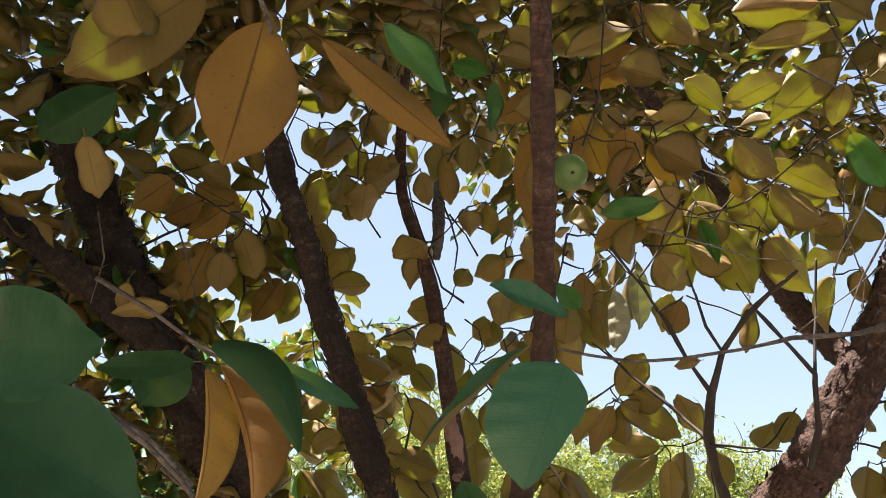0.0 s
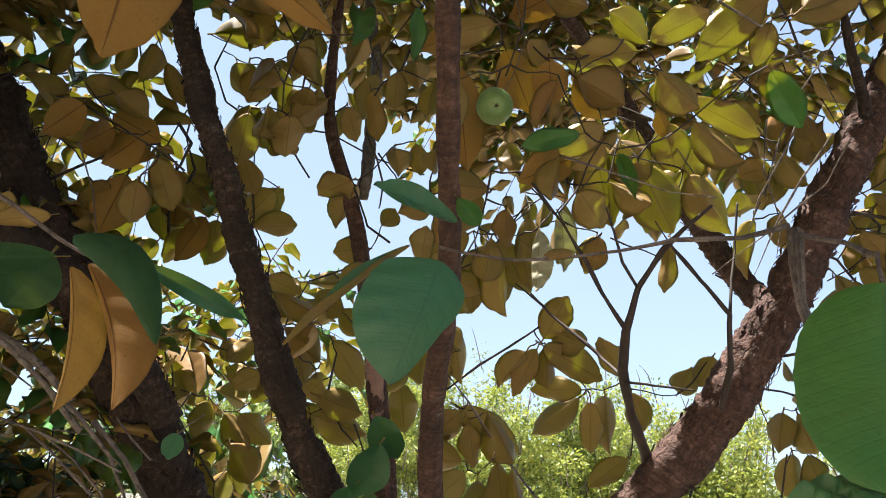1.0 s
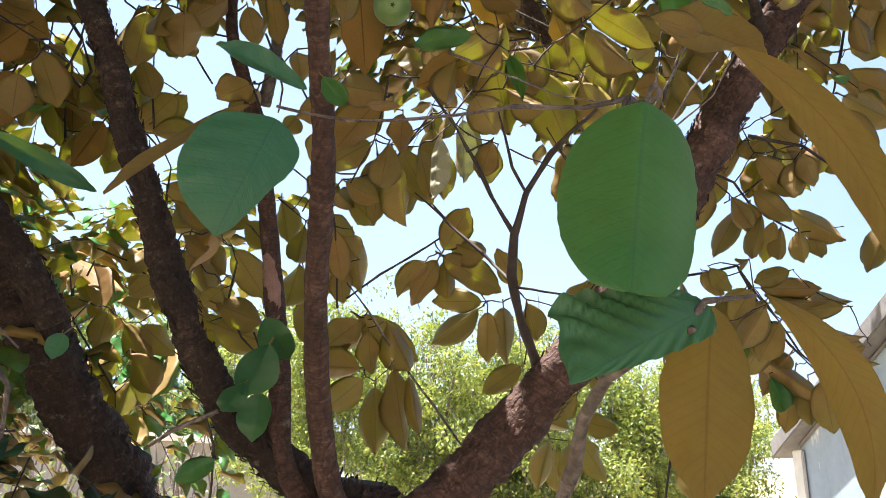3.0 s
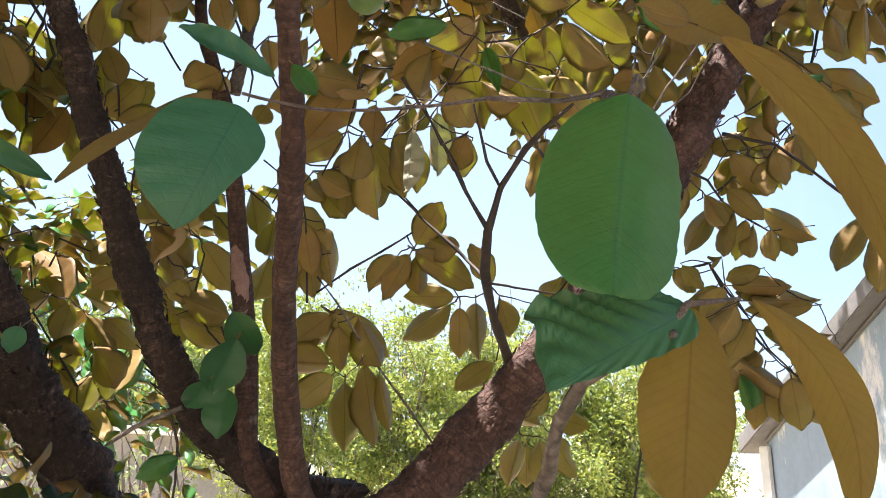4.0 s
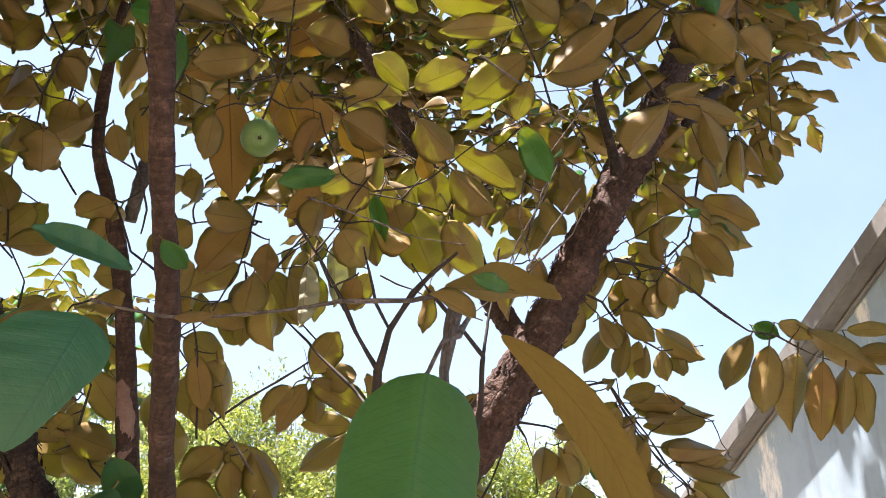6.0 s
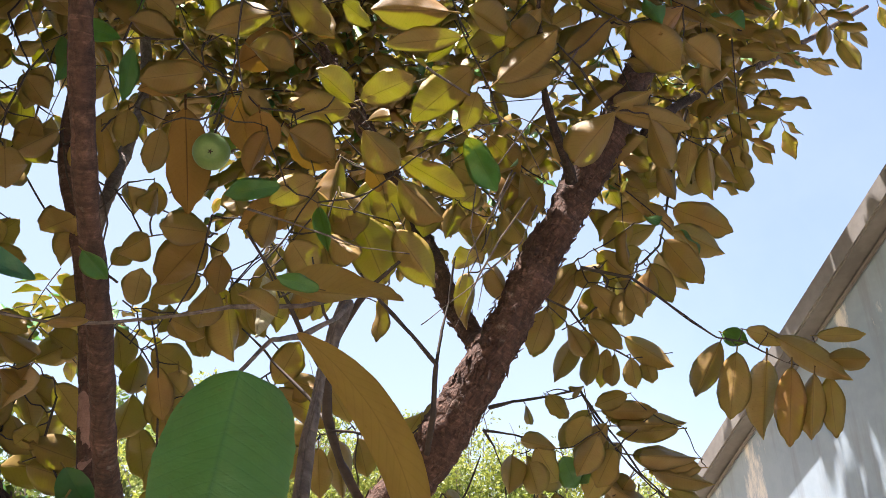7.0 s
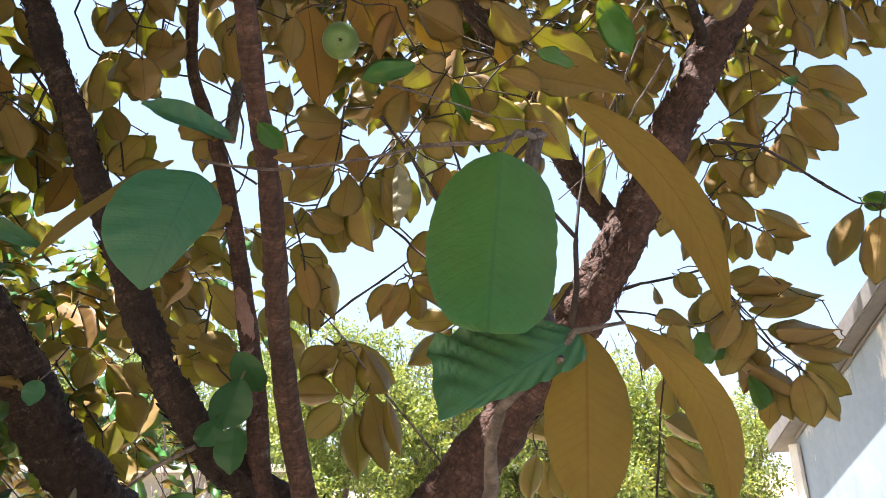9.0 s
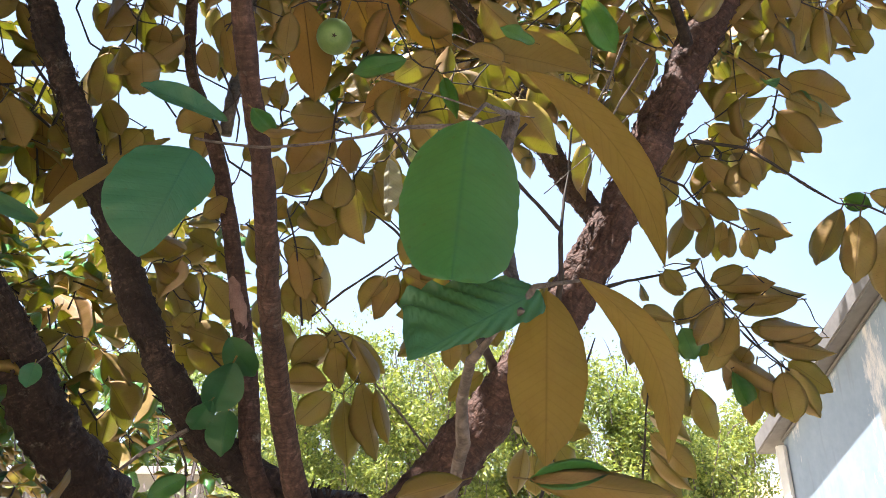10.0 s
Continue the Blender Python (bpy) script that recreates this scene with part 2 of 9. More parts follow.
RENDER_BLUE = stained_render("weathered pale blue render", (0.33, 0.405, 0.49), (0.25, 0.325, 0.41))
# stained concrete, its base darkened for the shade on the roof edge
CONCRETE = plain("stained concrete edge, darkened for shade", (0.235, 0.222, 0.215), (0.15, 0.14, 0.135), 0.9, 2.6, 0.008)
WHITEWASH = plain("white painted render", (0.78, 0.77, 0.74), (0.62, 0.61, 0.58), 0.8, 2.2, 0.004)
ROOF = plain("weathered roofing sheet", (0.40, 0.37, 0.35), (0.26, 0.24, 0.22), 0.7, 3.0, 0.006)
# ground is out of view; kept pale so its bounce brightens leaf undersides
GROUND = plain("pale dry sandy earth", (0.46, 0.37, 0.25), (0.33, 0.27, 0.17), 0.95, 1.2, 0.02)


def small_leaf(name, low, mid, high, glow, thin):
    m = Nodes(name)
    r = leaf_random(m)
    obj = m.n("TexCoord").outputs["Object"]
    clump = m.n("TexNoise", Vector=obj, Scale=1.4, Detail=3.0).outputs[0]
    f = m.math('ADD', m.math('MULTIPLY', r, 0.55), m.math('MULTIPLY', clump, 0.6))
    col = m.ramp(f, (0.2, low), (0.55, mid), (0.9, high))
    p = m.n("BsdfPrincipled", Base_Color=col, Roughness=0.5).outputs[0]
    tr = m.n("BsdfTranslucent", Color=m.mix(0.5, col, glow)).outputs[0]
    return m.done(m.n("MixShader", Fac=thin, i1=p, i2=tr).outputs[0])


BUSH_LEAF = small_leaf("yellow-green bush leaf", (0.036, 0.075, 0.020), (0.175, 0.235, 0.055), (0.42, 0.42, 0.09), (0.42, 0.46, 0.05), 0.34)
PALE_LEAF = small_leaf("pale green shrub leaf", (0.065, 0.105, 0.036), (0.155, 0.20, 0.075), (0.30, 0.33, 0.13), (0.34, 0.40, 0.10), 0.3)
DEEP_LEAF = small_leaf("fresh green leaf", (0.08, 0.12, 0.035), (0.16, 0.21, 0.06), (0.30, 0.32, 0.10), (0.30, 0.40, 0.05), 0.35)


# ---- mesh helpers ----
def mesh_object(name, verts, faces, materials, parent=None, smooth=True, slots=None, uvs=None, uv_name="leaf"):
    me = bpy.data.meshes.new(name)
    me.from_pydata([tuple(v) for v in verts], [], faces)
    for mat in materials:
        me.materials.append(mat)
    if slots is not None:
        me.polygons.foreach_set("material_index", slots)
    if uvs is not None:
        layer = me.uv_layers.new(name=uv_name)
        index = np.empty(len(me.loops), dtype=np.int32)
        me.loops.foreach_get("vertex_index", index)
        layer.data.foreach_set("uv", np.asarray(uvs, dtype=np.float32)[index].ravel())
    me.polygons.foreach_set("use_smooth", [smooth] * len(me.polygons))
    me.update()
    ob = new(name, me)
    return under(ob, parent)


def under(ob, parent):
    """Makes ob a part of parent and leaves it where it stands; parts themselves have no shift of their own."""
    if parent is not None:
        ob.parent = parent
        if parent.parent is None:
            ob.matrix_parent_inverse = Matrix.Translation(-Vector(parent.location))
    return ob


def thing(name, place, label, category, group="", kind=""):
    ob = new(name)
    ob.location = place
    ob.empty_display_size = 0.1
    return tagged(ob, label, category, group, kind)


def glide(points, step):
    """A smooth line through the points (x, y, z, radius), in steps of about that length."""
    p = [Vector(q) for q in points]
    p = [p[0] * 2 - p[1]] + p + [p[-1] * 2 - p[-2]]
    line = []
    for a, b, c, d in zip(p, p[1:], p[2:], p[3:]):
        n = max(2, int((c - b).to_3d().length / step))
        for k in range(n):
            t = k / n
            line.append(0.5 * (2 * b + (c - a) * t + (2 * a - 5 * b + 4 * c - d) * t * t + (3 * b - a - 3 * c + d) * t ** 3))
    line.append(p[-2])
    return line


def tube_data(points, sides, step, rough=0.0, plates=0.0, seed=0.0, cap=True):
    """Vertices, faces and skin coordinates of a tapered tube."""
    line = glide(points, step)
    verts, faces, uvs = [], [], []
    along = 0.0
    axis = (line[1] - line[0]).to_3d().normalized()
    side = axis.orthogonal().normalized()
    for k, q in enumerate(line):
        here = q.to_3d()
        nxt = (line[min(k + 1, len(line) - 1)] - line[max(k - 1, 0)]).to_3d()
        if nxt.length > 1e-9:
            axis = nxt.normalized()
        side = (side - axis * side.dot(axis)).normalized()
        other = axis.cross(side)
        if k:
            along += (here - line[k - 1].to_3d()).length
        for s in range(sides):
            a = 2 * math.pi * s / sides
            out = side * math.cos(a) + other * math.sin(a)
            r = max(q[3], 0.0004)
            if rough:
                w = here + out * r
                r += rough * noise.noise(w * 14 + Vector((seed, 0, 0))) * 1.6
                if plates:
                    cell = Vector((a * q[3] * 52, along * 21, seed)) + Vector((noise.noise(w * 30), noise.noise(w * 30 + Vector((9, 0, 0))), 0)) * 0.9
                    d = noise.voronoi(cell)[0]
                    edge = min(1.0, (d[1] - d[0]) * 3.2)
                    r += plates * (edge - 0.6) + plates * 0.8 * noise.noise(w * 75)
            verts.append(here + out * r)
            uvs.append((a * q[3], along))
    n = len(line)
    for k in range(n - 1):
        for s in range(sides):
            s2 = (s + 1) % sides
            faces.append((k * sides + s, k * sides + s2, (k + 1) * sides + s2, (k + 1) * sides + s))
    if cap:
        faces.append(tuple(range((n - 1) * sides, n * sides)))
        faces.append(tuple(reversed(range(sides))))
    return verts, faces, uvs


def limb(name, parent, points, mat=None, sides=30, step=0.007, label=""):
    thick = max(p[3] for p in points)
    smooth = mat is BARK_RED and thick < 0.0262
    v, f, uv = tube_data(points, sides, step, (0.07 if smooth else 0.14) * thick, (0.04 if smooth else 0.11) * thick, seed=sum(points[0]) * 7)
    ob = mesh_object(name, v, f, [mat or BARK], parent, uvs=uv, uv_name="bark")
    if thick > 0.022 and not smooth:
        flakes(ob, points, int(1900 * thick * 10), sum(points[0]))
    return tagged(ob, label)


def flakes(parent, points, count, seed):
    """Loose curling scales of bark on a limb, in one mesh."""
    rnd = random.Random(seed)
    line = glide(points, 0.01)
    verts, faces, uvs = [], [], []
    for _ in range(count):
        k = rnd.randrange(1, len(line) - 1)
        q, axis = line[k], (line[k + 1] - line[k - 1]).to_3d().normalized()
        a = rnd.uniform(0, 2 * math.pi)
        side = axis.orthogonal().normalized()
        out = side * math.cos(a) + axis.cross(side) * math.sin(a)
        across = axis.cross(out)
        along = (axis * rnd.choice((1, 1, -1)) + across * rnd.uniform(-0.5, 0.5)).normalized()
        across = out.cross(along)
        ln, wd, lift = rnd.uniform(0.008, 0.030), rnd.uniform(0.004, 0.014), rnd.uniform(0.0015, 0.008)
        root = q.to_3d() + out * q[3] * 1.0
        b = len(verts)
        for u, h in ((0.0, -0.0012), (0.4, lift * 0.35), (0.8, lift * 0.8), (1.0, lift)):
            w = wd * (1 - 0.5 * u * u) * rnd.uniform(0.7, 1.2)
            for s, drop in ((-0.5, 0.0015), (0.0, 0.0), (0.5, 0.0015)):
                verts.append(root + along * ln * (u + rnd.uniform(-0.08, 0.08)) + across * w * s + out * (h - drop))
                uvs.append((a * q[3] + w * s, k * 0.01 + ln * u))
        for i in range(3):
            for j in range(2):
                c = b + i * 3 + j
                faces.append((c, c + 1, c + 4, c + 3))
    ob = mesh_object("scaly_bark", verts, faces, [parent.data.materials[0]], parent, uvs=uvs, uv_name="bark")
    return tagged(ob, "loose curling scales of bark", kind="stuff")


def crooked(points):
    """Straight stretches with short bends, as the twigs grow from node to node."""
    pts = [Vector(p) for p in points]
    out = [pts[0]]
    for a, c in zip(pts, pts[1:]):
        ln = (c - a).length
        for k in (0.14, 0.5, 0.86):
            off = noise.noise_vector(a.to_3d() * 37 + c.to_3d() * 23 + Vector((k, 0, 0))) * ln * 0.022
            out.append(a.lerp(c, k) + Vector((*off, 0.0)))
        out.append(c)
    return [tuple(p) for p in out]


def twig(parent, points, mat=None, name="twig", label=""):
    """A thin branch; leaves are hung on it."""
    pts = crooked(points)
    v, f, uv = tube_data(pts, 8, 0.02, rough=pts[0][3] * 0.25, seed=pts[0][0] * 9)
    return tagged(mesh_object(name, v, f, [mat or TWIG], parent, uvs=uv, uv_name="bark"), label)


def fine_twigs(parent, pairs):
    """Thin crooked twigs that carry the leaves of a branch, in one mesh."""
    verts, faces, uvs = [], [], []
    for a, c in pairs:
        a, c = Vector(a), Vector(c)
        ln = (c - a).length
        off = noise.noise_vector(a * 31 + c * 17)
        one = a.lerp(c, 0.35) + off * ln * 0.13 - Vector((0, 0, ln * 0.05))
        two = a.lerp(c, 0.7) + noise.noise_vector(c * 29) * ln * 0.10
        v, f, uv = tube_data([(*a, 0.0019), (*one, 0.0017), (*two, 0.0015), (*c, 0.0012)], 5, 0.012, rough=0.0004)
        b = len(verts)
        verts += v
        uvs += uv
        faces += [tuple(i + b for i in q) for q in f]
    return tagged(mesh_object("fine_twig", verts, faces, [TWIG], parent, uvs=uvs, uv_name="bark"), "thin crooked dark twigs", kind="stuff")


def peeled_patch(parent, points, facing, wide, mat, label):
    """Where bark has come off: a thin ragged shell on the side of a limb that looks along facing."""
    line = glide(points, 0.004)
    cols, verts, faces = 12, [], []
    n = len(line)
    for k, q in enumerate(line):
        here = q.to_3d()
        axis = (line[min(k + 1, n - 1)] - line[max(k - 1, 0)]).to_3d().normalized()
        front = Vector(facing)
        front = (front - axis * front.dot(axis)).normalized()
        side = axis.cross(front)
        t = k / (n - 1)
        left = -wide * (math.sin(math.pi * t) ** 0.5 * 0.8 + 0.25 * noise.noise(here * 60))
        right = wide * (math.sin(math.pi * t) ** 0.4 * 0.8 + 0.25 * noise.noise(here * 60 + Vector((5, 0, 0))))
        for c in range(cols + 1):
            a = left + (right - left) * c / cols
            lift = 0.0 if c in (0, cols) or k in (0, n - 1) else 0.0016 + 0.0008 * noise.noise(here * 90 + Vector((c, 0, 0)))
            verts.append(here + (front * math.cos(a) + side * math.sin(a)) * (q[3] * 1.06 + lift))
    for k in range(n - 1):
        for c in range(cols):
            b = k * (cols + 1) + c
            faces.append((b, b + 1, b + cols + 2, b + cols + 1))
    return tagged(mesh_object("peeled_patch", verts, faces, [mat], parent), label)


# ---- the leaf of the star apple ----
def leaf_data(nu, nv, droop, fold, wave, twist, shape, thick, seed, ragged=0.0, stalk=True, full=0.64, ripple=0.012, split=False, sweep=0.0):
    """A blade of length 1 and width 1 with an upper and a lower skin that meet at its rim."""
    rnd = random.Random(seed)
    ph, ph2 = rnd.uniform(0, 6), rnd.uniform(0, 6)
    top, low = [], []
    verts, uvs, faces, slots = [], [], [], []

    def half(u):
        w = max(0.0, math.sin(math.pi * u ** shape)) ** full
        if u > 0.86:
            w *= 1 - 0.30 * math.sin((u - 0.86) / 0.14 * math.pi)
        return 0.5 * w

    def at(u, v):
        w = half(u) * (1 + ragged * noise.noise(Vector((u * 9, v * 2, seed))))
        y = v * w + sweep * 4 * u * (1 - u)
        z = -droop * (u - 0.35) ** 2 + fold * abs(v) * w - 0.10 * fold * (1 - v * v)
        z += wave * math.sin(u * 9 + ph + (1.5 if v > 0 else 0)) * abs(v) ** 1.6 * 0.5 * w * 2
        z += ripple * math.sin(u * 26 + ph2) * abs(v) * (1 - abs(v)) * 2
        a = twist * (u - 0.4)
        return Vector((u, y * math.cos(a) - z * math.sin(a), y * math.sin(a) + z * math.cos(a)))

    for i in range(nu + 1):
        u = i / nu
        rt, rl = [], []
        for j in range(nv + 1):
            v = -1 + 2 * j / nv
            p = at(min(max(u, 0.002), 0.998), v)
            rim = i in (0, nu) or j in (0, nv)
            verts.append(p)
            uvs.append((u, (v + 1) / 2))
            rt.append(len(verts) - 1)
            if rim and not split:
                rl.append(rt[-1])
                continue
            k = 0.0 if rim else thick * (1 - v * v) ** 0.5 * (1.8 if j == nv // 2 else 1.0)
            verts.append(p - Vector((0, 0, k)))
            uvs.append((u, (v + 1) / 2))
            rl.append(len(verts) - 1)
        top.append(rt)
        low.append(rl)
    for i in range(nu):
        for j in range(nv):
            faces.append((top[i][j], top[i + 1][j], top[i + 1][j + 1], top[i][j + 1]))
            slots.append(0)
            faces.append((low[i][j], low[i][j + 1], low[i + 1][j + 1], low[i + 1][j]))
            slots.append(1)
    if stalk:
        root, end = Vector((-0.13, 0.0, 0.02)), at(0.03, 0) - Vector((0, 0, thick))
        b = len(verts)
        for p, r in ((root, 0.016), (end, 0.013)):
            for k in range(4):
                a = math.pi / 2 * k
                verts.append(p + Vector((0, math.cos(a) * r * 1.8, math.sin(a) * r)))
                uvs.append((0.0, 0.5))
        for k in range(4):
            faces.append((b + k, b + (k + 1) % 4, b + 4 + (k + 1) % 4, b + 4 + k))
            slots.append(1)
    return verts, faces, slots, uvs


def leaf_mesh(name, *args, low=None, up=None, **kw):
    v, f, s, uv = leaf_data(*args, **kw)
    ob = mesh_object(name, v, f, [up or LEAF_TOP, low or LEAF_UNDER], None, True, s, uv)
    me = ob.data
    bpy.data.objects.remove(ob)
    return me


def blade_mesh(name, left, right, fold, arch=0.1, sweep=0.0, curl=0.0, ripple=0.0, waves=9, up=None, low=None, seed=0):
    """A single leaf of length 1 with its own outline: half-widths of each side from base to tip, even steps.
    fold: how far (degrees) each half falls back from the face; curl: how far its tip turns down; ripple: waves between the side veins."""
    nu, nv = 44, 8
    verts, uvs, faces, slots = [], [], [], []

    def width(row, u):
        k = u * (len(row) - 1)
        i = min(int(k), len(row) - 2)
        p = [row[max(i - 1, 0)], row[i], row[i + 1], row[min(i + 2, len(row) - 1)]]
        t = k - i
        w = 0.5 * (2 * p[1] + (p[2] - p[0]) * t + (2 * p[0] - 5 * p[1] + 4 * p[2] - p[3]) * t * t + (3 * p[1] - p[0] - 3 * p[2] + p[3]) * t ** 3)
        return max(0.0, w) * min(1.0, (u / 0.03) ** 0.5 if u < 0.03 else 1.0) * (((1 - u) / 0.04) ** 0.5 if u > 0.96 else 1.0)

    def at(u, v):
        row, turn = (left, fold[0]) if v < 0 else (right, fold[1])
        w = width(row, u) * (1 + 0.03 * noise.noise(Vector((u * 14, v, seed))))
        a = radians(turn) * abs(v) ** 0.5
        y = math.copysign(abs(v) * w * math.cos(a), v) + sweep * 4 * u * (1 - u)
        z = -abs(v) * w * math.sin(a) - arch * (u - 0.3) ** 2 - curl * max(0.0, u - 0.72) ** 2 * 6
        z += ripple * math.sin((u - 0.25 * abs(v)) * waves * 2 * math.pi + seed) * abs(v) * w
        z += 0.006 * noise.noise(Vector((u * 5, v * 2, seed + 3)))
        return Vector((u, y, z))

    for skin in (0, 1):
        for i in range(nu + 1):
            for j in range(2 * nv + 1):
                u, v = i / nu, j / nv - 1
                rim = j in (0, 2 * nv) or i in (0, nu)
                p = at(min(max(u, 0.003), 0.997), v)
                rib = 0.004 * (1 - 0.6 * u) if abs(v) < 0.5 / nv else 0.0
                verts.append(p - Vector((0, 0, skin * (0.0 if rim else 0.004 + rib))))
                uvs.append((u, 0.5 + 0.5 * v))
    c, half = 2 * nv + 1, (nu + 1) * (2 * nv + 1)
    for i in range(nu):
        for j in range(2 * nv):
            k = i * c + j
            faces.append((k, k + c, k + c + 1, k + 1))
            slots.append(0)
            faces.append((half + k, half + k + 1, half + k + c + 1, half + k + c))
            slots.append(1)
    ob = mesh_object(name, verts, faces, [up or LEAF_TOP, low or LEAF_UNDER], None, True, slots, uvs)
    me = ob.data
    bpy.data.objects.remove(ob)
    return me


FINE = []
for k in range(14):
    rr = random.Random(40 + k)
    FINE.append(leaf_mesh("leaf", 22, 8, rr.uniform(-0.25, 0.55), rr.uniform(-0.25, 0.75), rr.uniform(0.10, 0.34), rr.uniform(-0.8, 0.8), rr.uniform(0.84, 1.08), 0.0025, k, ragged=0.05, full=rr.uniform(0.54, 0.76), ripple=0.02))
FLAT = leaf_mesh("leaf", 24, 10, 0.10, 0.16, 0.11, 0.15, 0.98, 0.003, 77, ragged=0.05, split=True, stalk=False, low=LEAF_DRY)
BLUNT = blade_mesh("leaf", (0.16, 0.30, 0.37, 0.40, 0.405, 0.39, 0.35, 0.27, 0.16), (0.23, 0.34, 0.39, 0.41, 0.415, 0.41, 0.39, 0.32, 0.18), (28, 32), arch=-0.05, ripple=0.012, seed=3)
WAVY = blade_mesh("leaf", (0.14, 0.22, 0.29, 0.34, 0.39, 0.44, 0.43, 0.22, 0.02), (0.12, 0.14, 0.13, 0.12, 0.10, 0.08, 0.055, 0.03, 0.01), (14, 10), arch=0.06, ripple=0.16, waves=7, up=LEAF_TEAL, seed=1)
EGG = blade_mesh("leaf", (0.10, 0.33, 0.43, 0.46, 0.475, 0.46, 0.40, 0.27, 0.05), (0.12, 0.25, 0.275, 0.25, 0.20, 0.165, 0.125, 0.085, 0.02), (6, 8), arch=0.16, ripple=0.016, waves=5, up=LEAF_TEAL, seed=5)
SICKLE = blade_mesh("leaf", (0.02, 0.06, 0.085, 0.095, 0.10, 0.10, 0.085, 0.05, 0.01), (0.02, 0.055, 0.08, 0.095, 0.10, 0.095, 0.08, 0.05, 0.01), (-8, 14), arch=0.25, sweep=-0.13, curl=0.12, low=LEAF_GOLD, seed=7)
CLAW = blade_mesh("leaf", (0.05, 0.11, 0.145, 0.16, 0.16, 0.145, 0.12, 0.08, 0.02), (0.05, 0.09, 0.12, 0.125, 0.12, 0.105, 0.085, 0.055, 0.02), (24, 20), arch=0.3, sweep=0.17, up=LEAF_DIMMED, seed=9)
EDGE = leaf_mesh("leaf", 24, 10, 0.10, 0.16, 0.04, 0.15, 0.98, 0.003, 86, ragged=0.05, split=True, stalk=False, up=LEAF_TEAL, low=LEAF_GOLD)
RIPPLE = leaf_mesh("leaf", 40, 12, 0.10, 0.22, 0.05, 0.15, 1.3, 0.003, 75, ragged=0.03, full=0.5, ripple=0.055, stalk=False, split=True, up=LEAF_TEAL)
GLARE = leaf_mesh("leaf", 40, 12, 0.12, 0.30, 0.05, 0.25, 1.0, 0.003, 71, ragged=0.03, full=0.6, ripple=0.085, split=True, low=LEAF_GLARE)
DRY = leaf_mesh("leaf", 24, 10, 0.10, 0.16, 0.08, 0.25, 0.95, 0.003, 81, ragged=0.05, low=LEAF_DRY, split=True)
RUST = blade_mesh("leaf", (0.05, 0.13, 0.185, 0.20, 0.20, 0.19, 0.16, 0.10, 0.02), (0.02, 0.035, 0.045, 0.05, 0.05, 0.045, 0.035, 0.025, 0.01), (-14, -60), arch=0.16, sweep=-0.05, ripple=0.05, waves=4, low=LEAF_DRY, seed=11)
SWEPT = leaf_mesh("leaf", 30, 12, 0.12, 0.14, 0.10, 0.15, 1.02, 0.003, 85, ragged=0.04, full=0.72, split=True, sweep=-0.75, stalk=False, low=LEAF_GOLD)
GOLD = leaf_mesh("leaf", 24, 10, 0.10, 0.16, 0.12, 0.15, 0.98, 0.003, 86, ragged=0.05, split=True, stalk=False, low=LEAF_GOLD)
PALE = leaf_mesh("leaf", 24, 10, 0.10, 0.16, 0.08, 0.2, 0.98, 0.003, 74, ragged=0.04, full=0.5, up=LEAF_TEAL, split=True)
SHADED = leaf_mesh("leaf", 24, 10, 0.20, 0.22, 0.10, 0.2, 0.98, 0.003, 73, ragged=0.04, up=LEAF_SHADED, split=True)
# leaf whose upper colour is darkened in place of deep shade
DIMMED = leaf_mesh("leaf", 24, 10, 0.20, 0.22, 0.08, 0.2, 0.95, 0.003, 83, ragged=0.04, up=LEAF_DIMMED, split=True)
LEAF_COUNT = [0]


def leaf(parent, base, tip, width, face, shape=None, roll=0.0):
    """One leaf from its base to its tip; face is where its upper side looks."""
    x = Vector(tip) - Vector(base)
    length = x.length
    x.normalize()
    z = Vector(face)
    z = (z - x * z.dot(x)).normalized()
    y = z.cross(x)
    LEAF_COUNT[0] += 1
    me = shape or FINE[(LEAF_COUNT[0] * 7) % len(FINE)]
    ob = new("leaf", me)
    m = Matrix((x * length, y * width, z * (0.5 * length + 0.5 * width))).transposed().to_4x4()
    m.translation = Vector(base)
    ob.matrix_basis = m
    return under(ob, parent)


